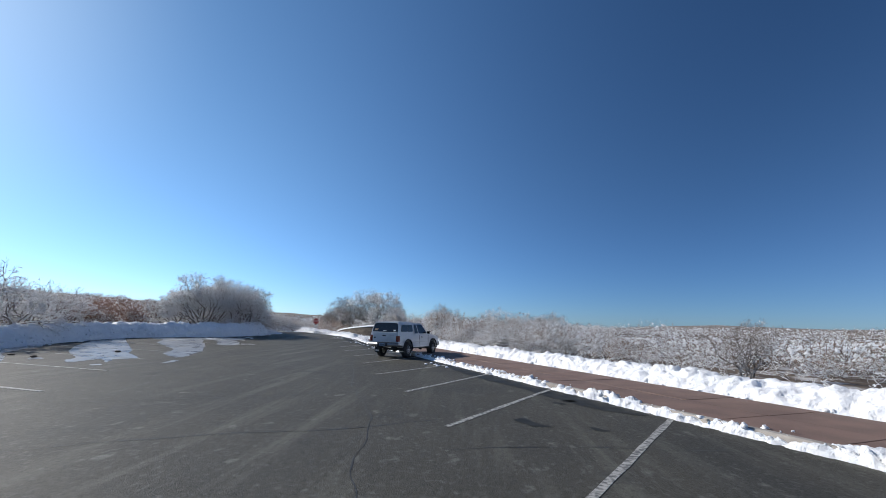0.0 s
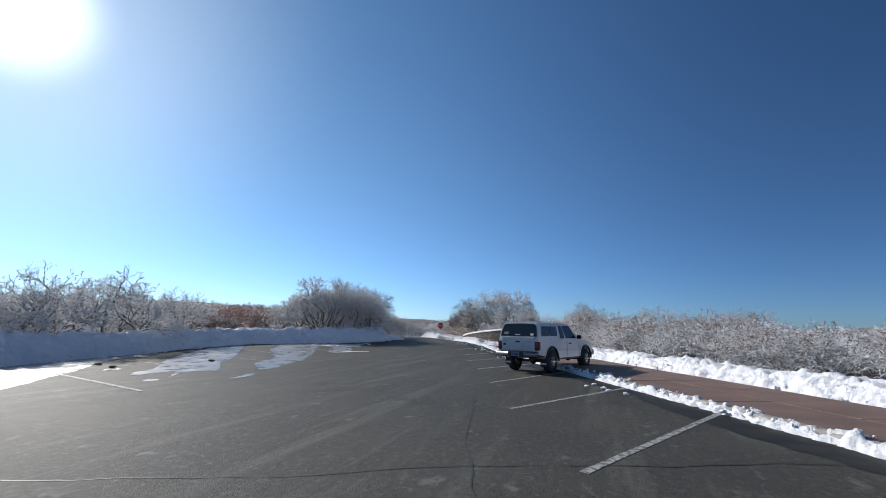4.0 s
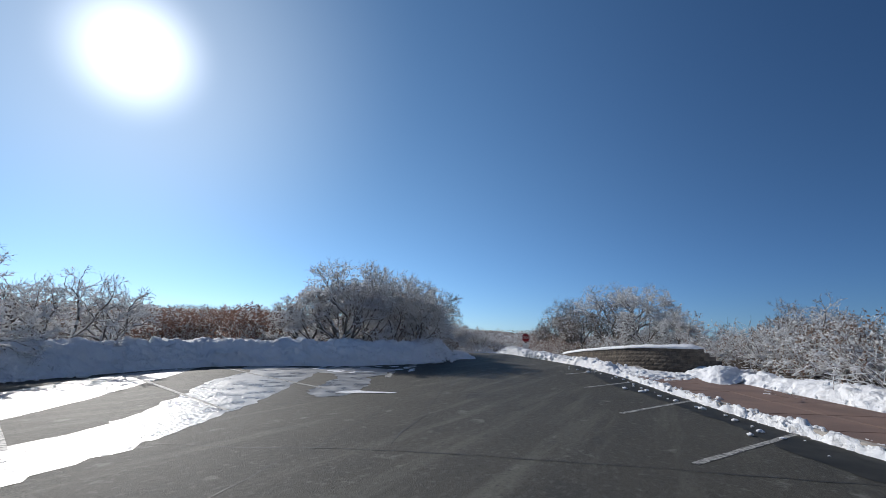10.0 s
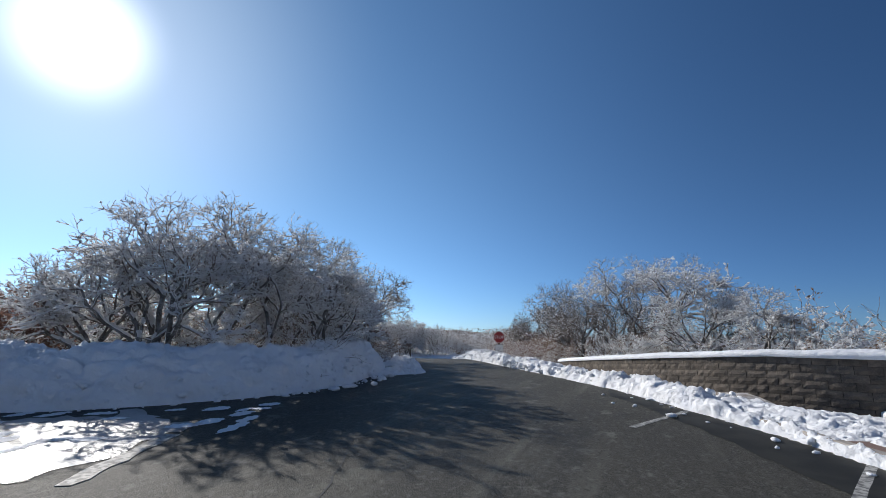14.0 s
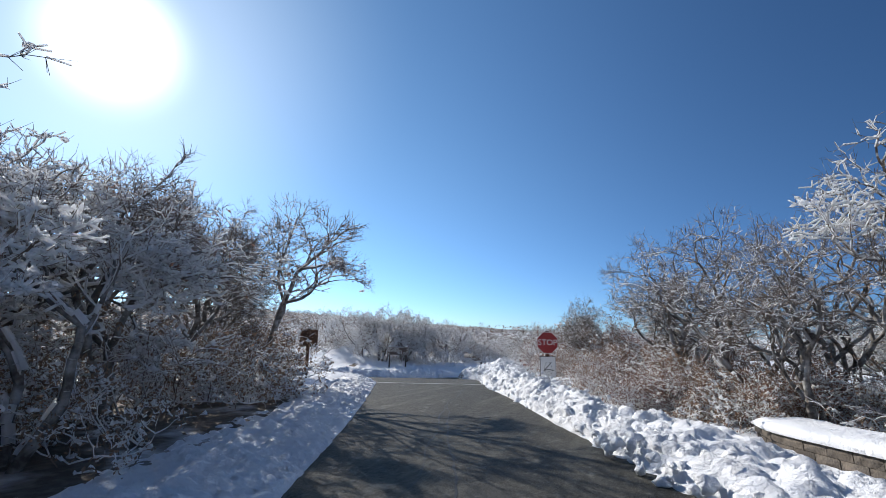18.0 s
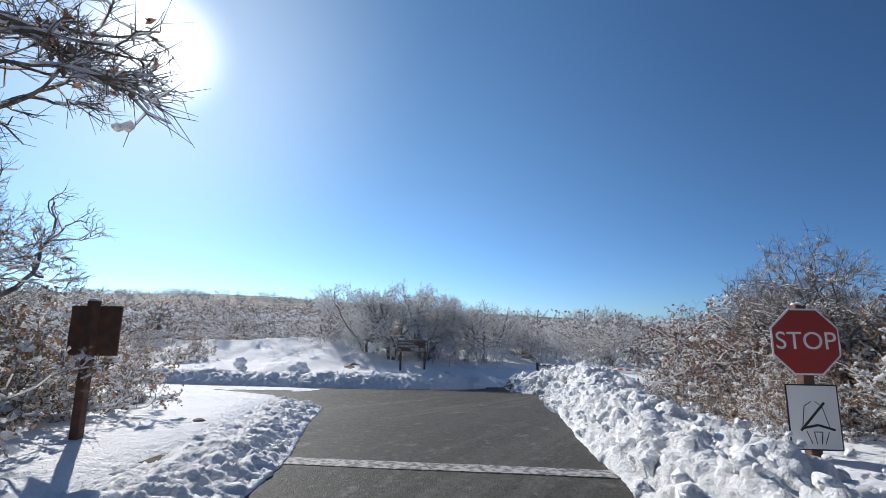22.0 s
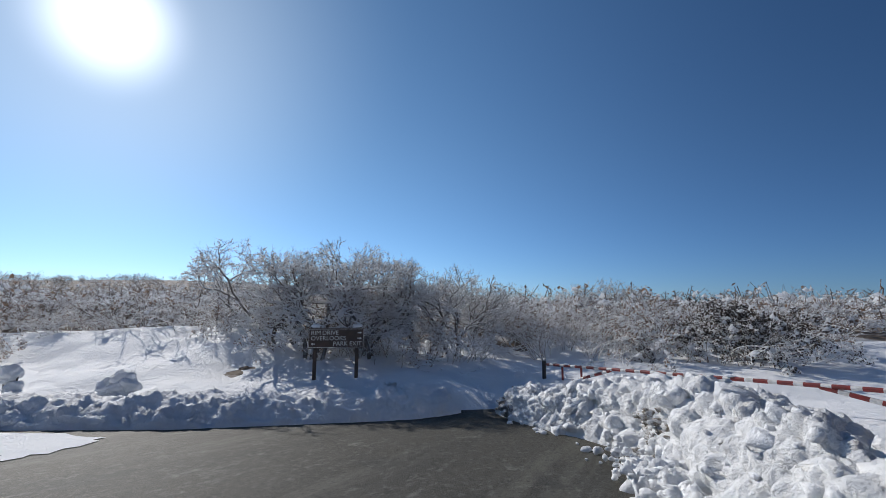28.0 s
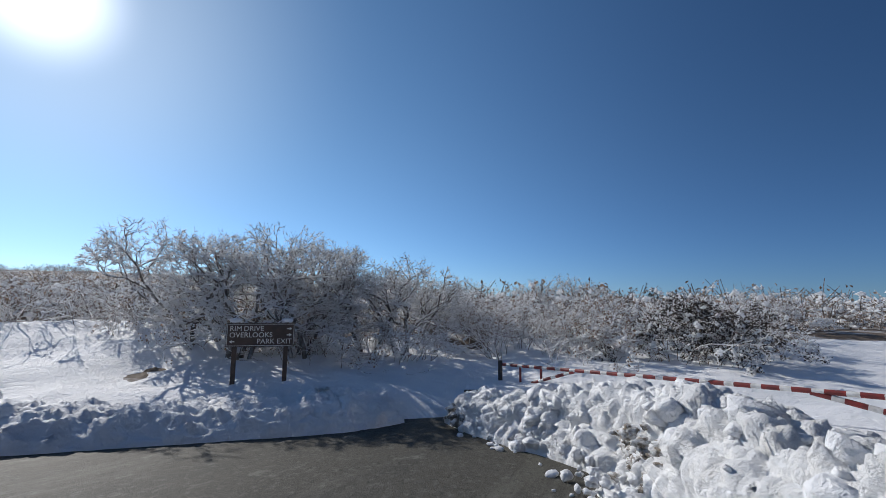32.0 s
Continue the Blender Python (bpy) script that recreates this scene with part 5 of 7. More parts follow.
def panel(corners, thick, round_=0.0):
    """A flat four-cornered panel with thickness along its normal."""
    bm = bmesh.new()
    c = [Vector(p) for p in corners]
    nrm = (c[1] - c[0]).cross(c[3] - c[0]).normalized()
    lo = [bm.verts.new(p) for p in c]
    hi = [bm.verts.new(p + nrm * thick) for p in c]
    bm.faces.new(lo[::-1])
    bm.faces.new(hi)
    for i in range(4):
        bm.faces.new((lo[i], lo[(i + 1) % 4], hi[(i + 1) % 4], hi[i]))
    if round_:
        edges = [e for e in bm.edges if {v in lo for v in e.verts} == {True, False}]
        bmesh.ops.bevel(bm, geom=edges, offset=round_, segments=3, affect='EDGES')
    return bm


def on_quad(q, u, v, lift=0.0):
    """The point at (u, v) of a quad, lifted along its normal."""
    q = [Vector(p) for p in q]
    p = (q[0] * (1 - u) + q[1] * u) * (1 - v) + (q[3] * (1 - u) + q[2] * u) * v
    return p + (q[1] - q[0]).cross(q[3] - q[0]).normalized() * lift


def sub_quad(q, u0, u1, v0, v1, lift=0.0):
    return [on_quad(q, u0, v0, lift), on_quad(q, u1, v0, lift), on_quad(q, u1, v1, lift), on_quad(q, u0, v1, lift)]


def build_wheel(parent, x, y, side):
    r, w = 0.385, 0.265
    tyre = bmesh.new()
    n = 40
    prof = [(-w / 2, 0.22), (-w / 2 - 0.012, 0.28), (-w / 2, 0.345), (-w / 2 + 0.035, r), (w / 2 - 0.035, r), (w / 2, 0.345), (w / 2 + 0.012, 0.28), (w / 2, 0.22)]
    rings = []
    for k in range(n):
        t = 2 * math.pi * k / n
        ring = []
        for j, (px, pr) in enumerate(prof):
            rr = pr - (0.012 if j in (3, 4) and k % 2 else 0)
            ring.append(tyre.verts.new((px, math.cos(t) * rr, math.sin(t) * rr)))
        rings.append(ring)
    for k in range(n):
        for j in range(len(prof) - 1):
            tyre.faces.new((rings[k][j], rings[k][j + 1], rings[(k + 1) % n][j + 1], rings[(k + 1) % n][j]))
    wheel = part("wheel", tyre, RUBBER, parent, "chunky black off-road tyre on an alloy wheel", flat=False)
    wheel.location = (x, y, r)
    rim = bmesh.new()
    rod(rim, (-w / 2 + 0.02, 0, 0), (w / 2 - 0.02, 0, 0), 0.225, 28)
    xo = side * (w / 2 - 0.02)
    rod(rim, (xo, 0, 0), (xo + side * 0.035, 0, 0), 0.07, 14)
    for k in range(6):
        t = math.pi * k / 3
        c, s = math.cos(t), math.sin(t)
        rod(rim, (xo + side * 0.012, c * 0.06, s * 0.06), (xo + side * 0.012, c * 0.2, s * 0.2), 0.028, 6)
    part("rim", rim, ALLOY, wheel, "grey alloy rim", flat=False)
    for k in range(6):
        hole = bmesh.new()
        t = math.pi * k / 3 + math.pi / 6
        rod(hole, (xo - side * 0.01, math.cos(t) * 0.15, math.sin(t) * 0.15), (xo + side * 0.004, math.cos(t) * 0.15, math.sin(t) * 0.15), 0.045, 10)
        part("rim_hole", hole, BLACK_PLASTIC, wheel)


def build_truck(m):
    t = thing("pickup_truck", Matrix.Identity(4), "white four-wheel-drive pickup truck with a white canopy shell", "pickup truck")
    hw = 0.83

    def arc(yc, r, n=9):
        return [(yc - r * math.cos(math.pi * i / n), 0.40 + r * math.sin(math.pi * i / n)) for i in range(n + 1)]
    outline = [(-2.60, 0.66), (-2.10, 0.60)] + [(y, max(z, 0.50)) for y, z in arc(-1.55, 0.50)] + [(1.0, 0.50)] + [(y, max(z, 0.50)) for y, z in arc(1.55, 0.50)] + \
              [(2.28, 0.56), (2.40, 0.66), (2.42, 0.92), (2.34, 1.02), (1.6, 1.13), (0.98, 1.18), (-0.85, 1.17), (-2.60, 1.17)]
    bm = prism_mesh(bmesh.new(), outline, -hw, hw)
    for v in bm.verts:                                           # sides bulge a little below the belt
        if v.co.z > 1.0:
            v.co.x *= 0.965
        if v.co.y > 1.9:
            v.co.x *= 0.93
    bmesh.ops.bevel(bm, geom=[e for e in bm.edges if len(e.link_faces) == 2 and e.calc_face_angle(0) > 0.9], offset=0.05, segments=4, affect='EDGES')
    body = part("body", bm, TRUCK_WHITE, t, flat=True)
    # cab
    bm = bmesh.new()
    base = [(-0.79, -0.84), (0.79, -0.84), (0.79, 1.02), (-0.79, 1.02)]
    top = [(-0.66, -0.80), (0.66, -0.80), (0.62, 0.30), (-0.62, 0.30)]
    lo = [bm.verts.new((x, y, 1.12)) for x, y in base]
    hi = [bm.verts.new((x, y, 1.76)) for x, y in top]
    bm.faces.new(lo[::-1]); bm.faces.new(hi)
    for i in range(4):
        bm.faces.new((lo[i], lo[(i + 1) % 4], hi[(i + 1) % 4], hi[i]))
    bmesh.ops.bevel(bm, geom=[e for e in bm.edges if e.verts[0].co.z + e.verts[1].co.z > 2.9], offset=0.06, segments=4, affect='EDGES')
    part("cab", bm, TRUCK_WHITE, t, flat=False)
    for s in (-1, 1):
        q = [(s * 0.79, -0.84, 1.12), (s * 0.79, 1.02, 1.12), (s * 0.62, 0.30, 1.76), (s * 0.66, -0.80, 1.76)]
        if s < 0:
            q = [q[1], q[0], q[3], q[2]]
        u = (lambda a, b: (a, b)) if s > 0 else (lambda a, b: (1 - b, 1 - a))
        for nm, (u0, u1), taper in (("door_window", u(0.36, 0.93), 0), ("quarter_window", u(0.08, 0.30), 0)):
            c = sub_quad(q, u0, u1, 0.12, 0.84, 0.003)
            win = part(nm, panel(c, 0.006, 0.03), GLASS_DARK, t, "dark side glass")
        hb = bmesh.new()
        box(hb, s * 0.832 - 0.012, s * 0.832 + 0.02, -0.02, 0.14, 0.985, 1.03, 0.008)
        part("door_handle", hb, BLACK_PLASTIC, t, "black door handle")
        lm = bmesh.new()                                        # grey strip added for the shade line of the flank's crease
        box(lm, s * 0.83 - 0.008, s * 0.83 + 0.014, -0.98, 1.0, 0.755, 0.785, 0.006)
        part("crease_strip", lm, ALLOY, t, "grey rubbing strip")
        sl = bmesh.new()
        box(sl, s * 0.80 - 0.03, s * 0.80 + 0.03, -0.98, 1.0, 0.44, 0.51, 0.012)
        part("sill", sl, BLACK_PLASTIC, t)
        # door seams
        for y in (-0.22, 0.92):
            sb = bmesh.new()
            box(sb, s * 0.826 - 0.006, s * 0.826 + 0.006, y - 0.006, y + 0.006, 0.55, 1.10)
            part("door_seam", sb, BLACK_PLASTIC, t)
        mb = bmesh.new()
        box(mb, s * 0.92 - 0.10, s * 0.92 + 0.09, 0.70, 0.80, 1.17, 1.32, 0.04)
        mir = part("mirror", mb, BLACK_PLASTIC, t, "black door mirror")
        gb = bmesh.new()
        box(gb, s * 0.92 - 0.08, s * 0.92 + 0.07, 0.692, 0.702, 1.185, 1.305)
        part("mirror_glass", gb, GLASS_DARK, mir)
        for yc in (-1.55, 1.55):                                # black wheel-arch flares
            fb = bmesh.new()
            rings = []
            for i in range(15):
                ang = math.pi * i / 14
                ring = []
                for k in range(8):
                    off, rad = 0.045 * math.cos(k * math.pi / 4), 0.51 + 0.030 * math.sin(k * math.pi / 4)
                    ring.append(fb.verts.new((s * 0.84 + off, yc - rad * math.cos(ang), 0.40 + rad * math.sin(ang))))
                rings.append(ring)
            for i in range(14):
                for k in range(8):
                    fb.faces.new((rings[i][k], rings[i][(k + 1) % 8], rings[i + 1][(k + 1) % 8], rings[i + 1][k]))
            fb.faces.new(rings[0])
            fb.faces.new(rings[-1][::-1])
            part("arch_flare", fb, BLACK_PLASTIC, t, "black plastic wheel-arch flare", flat=False)
            build_wheel(t, s * 0.735, yc, s)
        fl = bmesh.new()
        box(fl, s * 0.735 - 0.15, s * 0.735 + 0.15, -2.03, -2.015, 0.22, 0.66, 0.005)
        flap = part("mud_flap", fl, BLACK_PLASTIC, t, "black rear mud flap")
        fw = bmesh.new()
        box(fw, s * 0.735 - 0.11, s * 0.735 + 0.09, -2.036, -2.031, 0.29, 0.35)
        part("flap_mark", fw, STICKER, flap)
        tb = bmesh.new()
        box(tb, s * 0.758 - 0.082, s * 0.758 + 0.086, -2.63, -2.46, 0.80, 1.10, 0.035)
        tl = part("tail_light", tb, RED_LENS, t, "red tail light")
        ab_ = bmesh.new()
        box(ab_, s * 0.755 - 0.07, s * 0.755 + 0.07, -2.636, -2.60, 0.98, 1.06, 0.015)
        part("turn_lens", ab_, AMBER_LENS, tl, "amber turn lens")
        wb = bmesh.new()
        box(wb, s * 0.755 - 0.07, s * 0.755 + 0.07, -2.636, -2.60, 0.915, 0.955, 0.01)
        part("reverse_lens", wb, AMBER_LENS, tl)
        hl = bmesh.new()
        box(hl, s * 0.60 - 0.14, s * 0.60 + 0.14, 2.33, 2.44, 0.78, 0.93, 0.02)
        part("headlight", hl, WHITE_LENS, t, "clear headlight")
        # canopy side window with a divider
        q = [(s * 0.795, -2.50, 1.28), (s * 0.795, -0.92, 1.28), (s * 0.742, -0.92, 1.64), (s * 0.742, -2.36, 1.64)]
        if s < 0:
            q = [q[1], q[0], q[3], q[2]]
        for (u0, u1) in (u(0.12, 0.53), u(0.55, 0.94)):
            part("canopy_window", panel(sub_quad(q, u0, u1, 0.02, 0.98, 0.004), 0.012, 0.03), GLASS_DARK, t, "dark sliding canopy window")
    ws = [(-0.79, 1.02, 1.12), (-0.62, 0.30, 1.76), (0.62, 0.30, 1.76), (0.79, 1.02, 1.12)]
    part("windscreen", panel(sub_quad([ws[3], ws[0], ws[1], ws[2]], 0.07, 0.93, 0.08, 0.92, 0.004), 0.006, 0.04), GLASS_DARK, t)
    # canopy shell: a rounded section lofted from the slanted rear to the cab
    half = [(-0.80, 1.15), (-0.79, 1.32), (-0.755, 1.52), (-0.705, 1.67), (-0.665, 1.735), (-0.60, 1.772), (-0.30, 1.792)]
    section = half + [(0.0, 1.797)] + [(-x, z) for x, z in half[::-1]]
    bm = bmesh.new()

    def ring_at(y0, slant):
        return [bm.verts.new((x, y0 + slant * (z - 1.15), z)) for x, z in section]
    rings = [ring_at(-2.61, 0.34), ring_at(-2.2, 0.2), ring_at(-1.5, 0.0), ring_at(-0.86, 0.0)]
    for r0, r1 in zip(rings, rings[1:]):
        for p, q, u2, v2 in zip(r0, r0[1:], r1[1:], r1):
            bm.faces.new((p, v2, u2, q)).smooth = True
    for y0, slant, flip in ((-2.61, 0.34, False), (-0.86, 0.0, True)):
        cap = ring_at(y0, slant)
        bm.faces.new(cap if not flip else cap[::-1])
    canopy = part("canopy", bm, TRUCK_WHITE, t, "white fibreglass canopy shell")
    bm = bmesh.new()
    rim = [(-0.745, 1.275), (-0.715, 1.50), (-0.672, 1.645), (-0.63, 1.69), (-0.56, 1.712), (-0.25, 1.726)]
    inset = rim + [(-x, z) for x, z in rim[::-1]]
    back = [bm.verts.new((x, -2.61 + 0.34 * (z - 1.15) + 0.004, z)) for x, z in inset]
    front = [bm.verts.new((x, -2.61 + 0.34 * (z - 1.15) - 0.014, z)) for x, z in inset]
    bm.faces.new(front)
    for k in range(len(inset)):
        n2 = (k + 1) % len(inset)
        bm.faces.new((back[k], back[n2], front[n2], front[k]))
    hatch = part("rear_window", bm, GLASS_DARK, canopy, "large dark canopy hatch glass")
    rear = [(-0.80, -2.61, 1.15), (0.80, -2.61, 1.15), (0.70, -2.389, 1.80), (-0.70, -2.389, 1.80)]
    c = sub_quad(rear, 0.42, 0.55, 0.26, 0.29, 0.018)
    part("maker_mark", panel(c, 0.002), STICKER, canopy)
    part("sticker", panel(sub_quad(rear, 0.82, 0.90, 0.24, 0.34, 0.018), 0.002), STICKER, canopy, "white square sticker")
    part("sticker", panel(sub_quad(rear, 0.10, 0.23, 0.28, 0.42, 0.018), 0.002), STICKER_ORANGE, canopy, "orange-brown sticker")
    # tailgate
    bm = bmesh.new()
    box(bm, -0.68, 0.68, -2.632, -2.56, 0.77, 1.255, 0.02)
    gate = part("tailgate", bm, TRUCK_WHITE, t, "plain white tailgate")
    bm = bmesh.new()
    box(bm, -0.10, 0.10, -2.642, -2.62, 1.06, 1.11, 0.01)
    part("tailgate_handle", bm, BLACK_PLASTIC, gate, "black tailgate handle")
    bm = bmesh.new()
    box(bm, -0.60, -0.50, -2.637, -2.63, 0.95, 1.02, 0.004)
    part("decal", bm, SIGN_BLACK, gate, "small dark decal")
    bm = bmesh.new()
    box(bm, -0.58, -0.52, -2.637, -2.63, 1.08, 1.10, 0.002)
    part("decal", bm, SIGN_BLACK, gate, "small dark decal")
    bm = bmesh.new()
    box(bm, 0.36, 0.56, -2.637, -2.63, 1.09, 1.10, 0.002)
    part("decal", bm, BLACK_PLASTIC, gate)
    # bumper
    bm = bmesh.new()
    prof = [(-2.62, 0.58), (-2.78, 0.60), (-2.80, 0.65), (-2.79, 0.735), (-2.62, 0.75)]
    prism_mesh(bm, prof, -0.84, 0.84)
    bmesh.ops.bevel(bm, geom=[e for e in bm.edges if e.calc_face_angle(0) > 0.5], offset=0.012, segments=2, affect='EDGES')
    bump = part("rear_bumper", bm, CHROME, t, "chrome step bumper", flat=False)
    bm = bmesh.new()
    box(bm, -0.84, 0.84, -2.785, -2.60, 0.745, 0.768, 0.006)
    part("bumper_pad", bm, BLACK_PLASTIC, bump)
    bm = bmesh.new()
    box(bm, -0.30, 0.30, -2.812, -2.77, 0.585, 0.74, 0.01)
    part("plate_recess", bm, BLACK_PLASTIC, bump)
    bm = bmesh.new()
    box(bm, -0.155, 0.155, -2.818, -2.81, 0.595, 0.735, 0.003)
    part("number_plate", bm, PLATE_BLUE, bump, "blue and white plate")
    bm = bmesh.new()
    for k in range(5):
        box(bm, -0.115 + k * 0.05, -0.085 + k * 0.05, -2.821, -2.818, 0.635, 0.695)
    part("plate_bars", bm, SIGN_BLACK, bump)
    bm = bmesh.new()
    prism_mesh(bm, [(2.36, 0.50), (2.52, 0.53), (2.53, 0.70), (2.40, 0.74)], -0.80, 0.80)
    part("front_bumper", bm, CHROME, t, "chrome front bumper", flat=True)
    # underside: frame, axle, exhaust
    bm = bmesh.new()
    for x in (-0.42, 0.42):
        box(bm, x - 0.05, x + 0.05, -2.5, 2.2, 0.44, 0.56)
    box(bm, -0.80, 0.80, -2.55, 2.25, 0.555, 0.60)
    part("chassis", bm, BLACK_PLASTIC, t)
    for y in (-1.55, 1.55):
        bm = bmesh.new()
        rod(bm, (-0.7, y, 0.385), (0.7, y, 0.385), 0.05, 10)
        axle = part("axle", bm, BLACK_PLASTIC, t)
        bm = bmesh.new()
        bmesh.ops.create_icosphere(bm, subdivisions=2, radius=0.13, matrix=Matrix.Translation((0.05, y, 0.385)))
        part("differential", bm, BLACK_PLASTIC, axle)
    t.matrix_world = m
    return t


build_truck(Matrix.Translation((-3.157, 26.58, 0.0)) @ Matrix.Rotation(radians(-23.1), 4, 'Z') @ Matrix.Diagonal((1.0, 0.9, 1.0, 1)))


# ---- signs ----
def lettering(text, size, depth, mat, parent, m, name="lettering", align='CENTER'):
    cu = bpy.data.curves.new(name, 'FONT')
    cu.body, cu.size, cu.extrude, cu.align_x, cu.align_y = text, size, depth, align, 'CENTER'
    tmp = bpy.data.objects.new(name, cu)
    scene.collection.objects.link(tmp)
    me = bpy.data.meshes.new_from_object(tmp)
    bpy.data.objects.remove(tmp)
    me.materials.clear()
    me.materials.append(mat)
    ob = new(name, me)
    ob.parent = parent
    ob.matrix_local = m
    return ob


FACE = Matrix.Rotation(radians(90), 4, 'X')         # text upright, read from -y


def octagon(bm, r, y0, y1):
    pts = [(r * math.cos(math.pi / 8 + math.pi / 4 * k), r * math.sin(math.pi / 8 + math.pi / 4 * k)) for k in range(8)]
    a = [bm.verts.new((x, y0, z)) for x, z in pts]
    b = [bm.verts.new((x, y1, z)) for x, z in pts]
    bm.faces.new(a); bm.faces.new(b[::-1])
    for i in range(8):
        bm.faces.new((a[i], b[i], b[(i + 1) % 8], a[(i + 1) % 8]))
    return bm


def snow_dab(name, parent, loc, size, seed):
    ob = new(name, chunk_mesh(name, seed, SNOW, 2, 0.6, 0.3))
    ob.parent = parent
    ob.location, ob.scale = loc, size
    return ob


def build_stop_sign(m):
    t = thing("stop_sign", Matrix.Identity(4), "red stop sign over a seat-belt plate on a brown post", "road sign")
    bm = bmesh.new()
    box(bm, -0.06, 0.06, -0.06, 0.06, -0.5, 2.13, 0.012)
    part("post", bm, WOOD_BROWN, t, "dark brown wooden post")
    R0 = 0.38 / math.cos(math.pi / 8)
    bm = octagon(bmesh.new(), R0, -0.07, -0.064)
    plate = part("plate", bm, SIGN_WHITE, t, "red octagon with a white border")
    plate.location = (0, 0, 1.70)
    part("red_field", octagon(bmesh.new(), R0 * 0.945, -0.074, -0.07), SIGN_RED, plate)
    lettering("STOP", 0.285, 0.001, SIGN_WHITE, plate, Matrix.Translation((0, -0.0755, 0.0)) @ FACE)
    bm = bmesh.new()
    box(bm, -0.285, 0.285, -0.07, -0.064, 0.50, 1.22, 0.002)
    low = part("belt_plate", bm, SIGN_BLACK, t, "white plate with a black seat-belt drawing")
    bm = bmesh.new()
    box(bm, -0.268, 0.268, -0.074, -0.07, 0.517, 1.203, 0.001)
    part("white_field", bm, SIGN_WHITE, low)

    def stroke(p, q, r, name):
        sb = bmesh.new()
        d = Vector((q[0] - p[0], 0, q[1] - p[1]))
        s = Vector((-d.z, 0, d.x)).normalized() * r
        c = [Vector((p[0], -0.0745, p[1])), Vector((q[0], -0.0745, q[1]))]
        vs = [sb.verts.new(x) for x in (c[0] - s, c[1] - s, c[1] + s, c[0] + s)]
        sb.faces.new(vs)
        r2 = bmesh.ops.extrude_face_region(sb, geom=sb.faces[:])
        bmesh.ops.translate(sb, verts=[v for v in r2["geom"] if isinstance(v, bmesh.types.BMVert)], vec=(0, -0.002, 0))
        part(name, sb, SIGN_BLACK, low)
    stroke((-0.16, 0.71), (0.12, 1.02), 0.013, "belt_bar")
    stroke((-0.15, 0.735), (0.03, 0.775), 0.013, "belt_bar")
    stroke((0.03, 0.775), (0.21, 0.725), 0.013, "belt_bar")
    for p, q in (((-0.10, 0.98), (-0.14, 0.74)), ((0.09, 0.98), (0.15, 0.76)), ((-0.10, 0.71), (-0.05, 0.57)), ((0.14, 0.70), (0.09, 0.57)), ((-0.02, 0.70), (0.0, 0.57)), ((0.07, 0.70), (0.05, 0.57)), ((-0.02, 0.70), (0.07, 0.70)), ((-0.10, 0.98), (-0.02, 1.03)), ((0.09, 0.98), (0.02, 1.03))):
        stroke(p, q, 0.004, "outline_bar")
    snow_dab("snow_dab", t, (0.0, 0.0, 2.13), (0.13, 0.13, 0.10), 3)
    t.matrix_world = m
    return t


build_stop_sign(Matrix.Translation(W(65.5, 7.0, 0.02)) @ Matrix.Rotation(radians(27), 4, 'Z'))


def build_back_sign(m):
    t = thing("roadside_sign", Matrix.Identity(4), "brown wooden sign seen from its plain back on a brown post", "road sign")
    bm = bmesh.new()
    box(bm, -0.05, 0.05, -0.05, 0.05, -0.5, 1.98, 0.01)
    part("post", bm, WOOD_BROWN, t)
    bm = bmesh.new()
    box(bm, -0.30, 0.30, 0.052, 0.075, 1.33, 1.92, 0.004)
    part("board", bm, WOOD_BROWN, t, "brown painted board")
    snow_dab("snow_dab", t, (0.0, 0.0, 1.99), (0.11, 0.11, 0.08), 5)
    t.matrix_world = m


build_back_sign(Matrix.Translation(W(64.55, -1.38, 0.10)) @ Matrix.Rotation(radians(32), 4, 'Z'))


def arrow(parent, x, z, right, name="arrow"):
    s = 1 if right else -1
    bm = bmesh.new()
    pts = [(-0.06, 0.012), (0.0, 0.012), (0.0, 0.04), (0.06, 0.0), (0.0, -0.04), (0.0, -0.012), (-0.06, -0.012)]
    vs = [bm.verts.new((x + s * px, -0.035, z + pz)) for px, pz in pts]
    bm.faces.new(vs if s > 0 else vs[::-1])
    r2 = bmesh.ops.extrude_face_region(bm, geom=bm.faces[:])
    bmesh.ops.translate(bm, verts=[v for v in r2["geom"] if isinstance(v, bmesh.types.BMVert)], vec=(0, -0.003, 0))
    part(name, bm, SIGN_CREAM, parent)


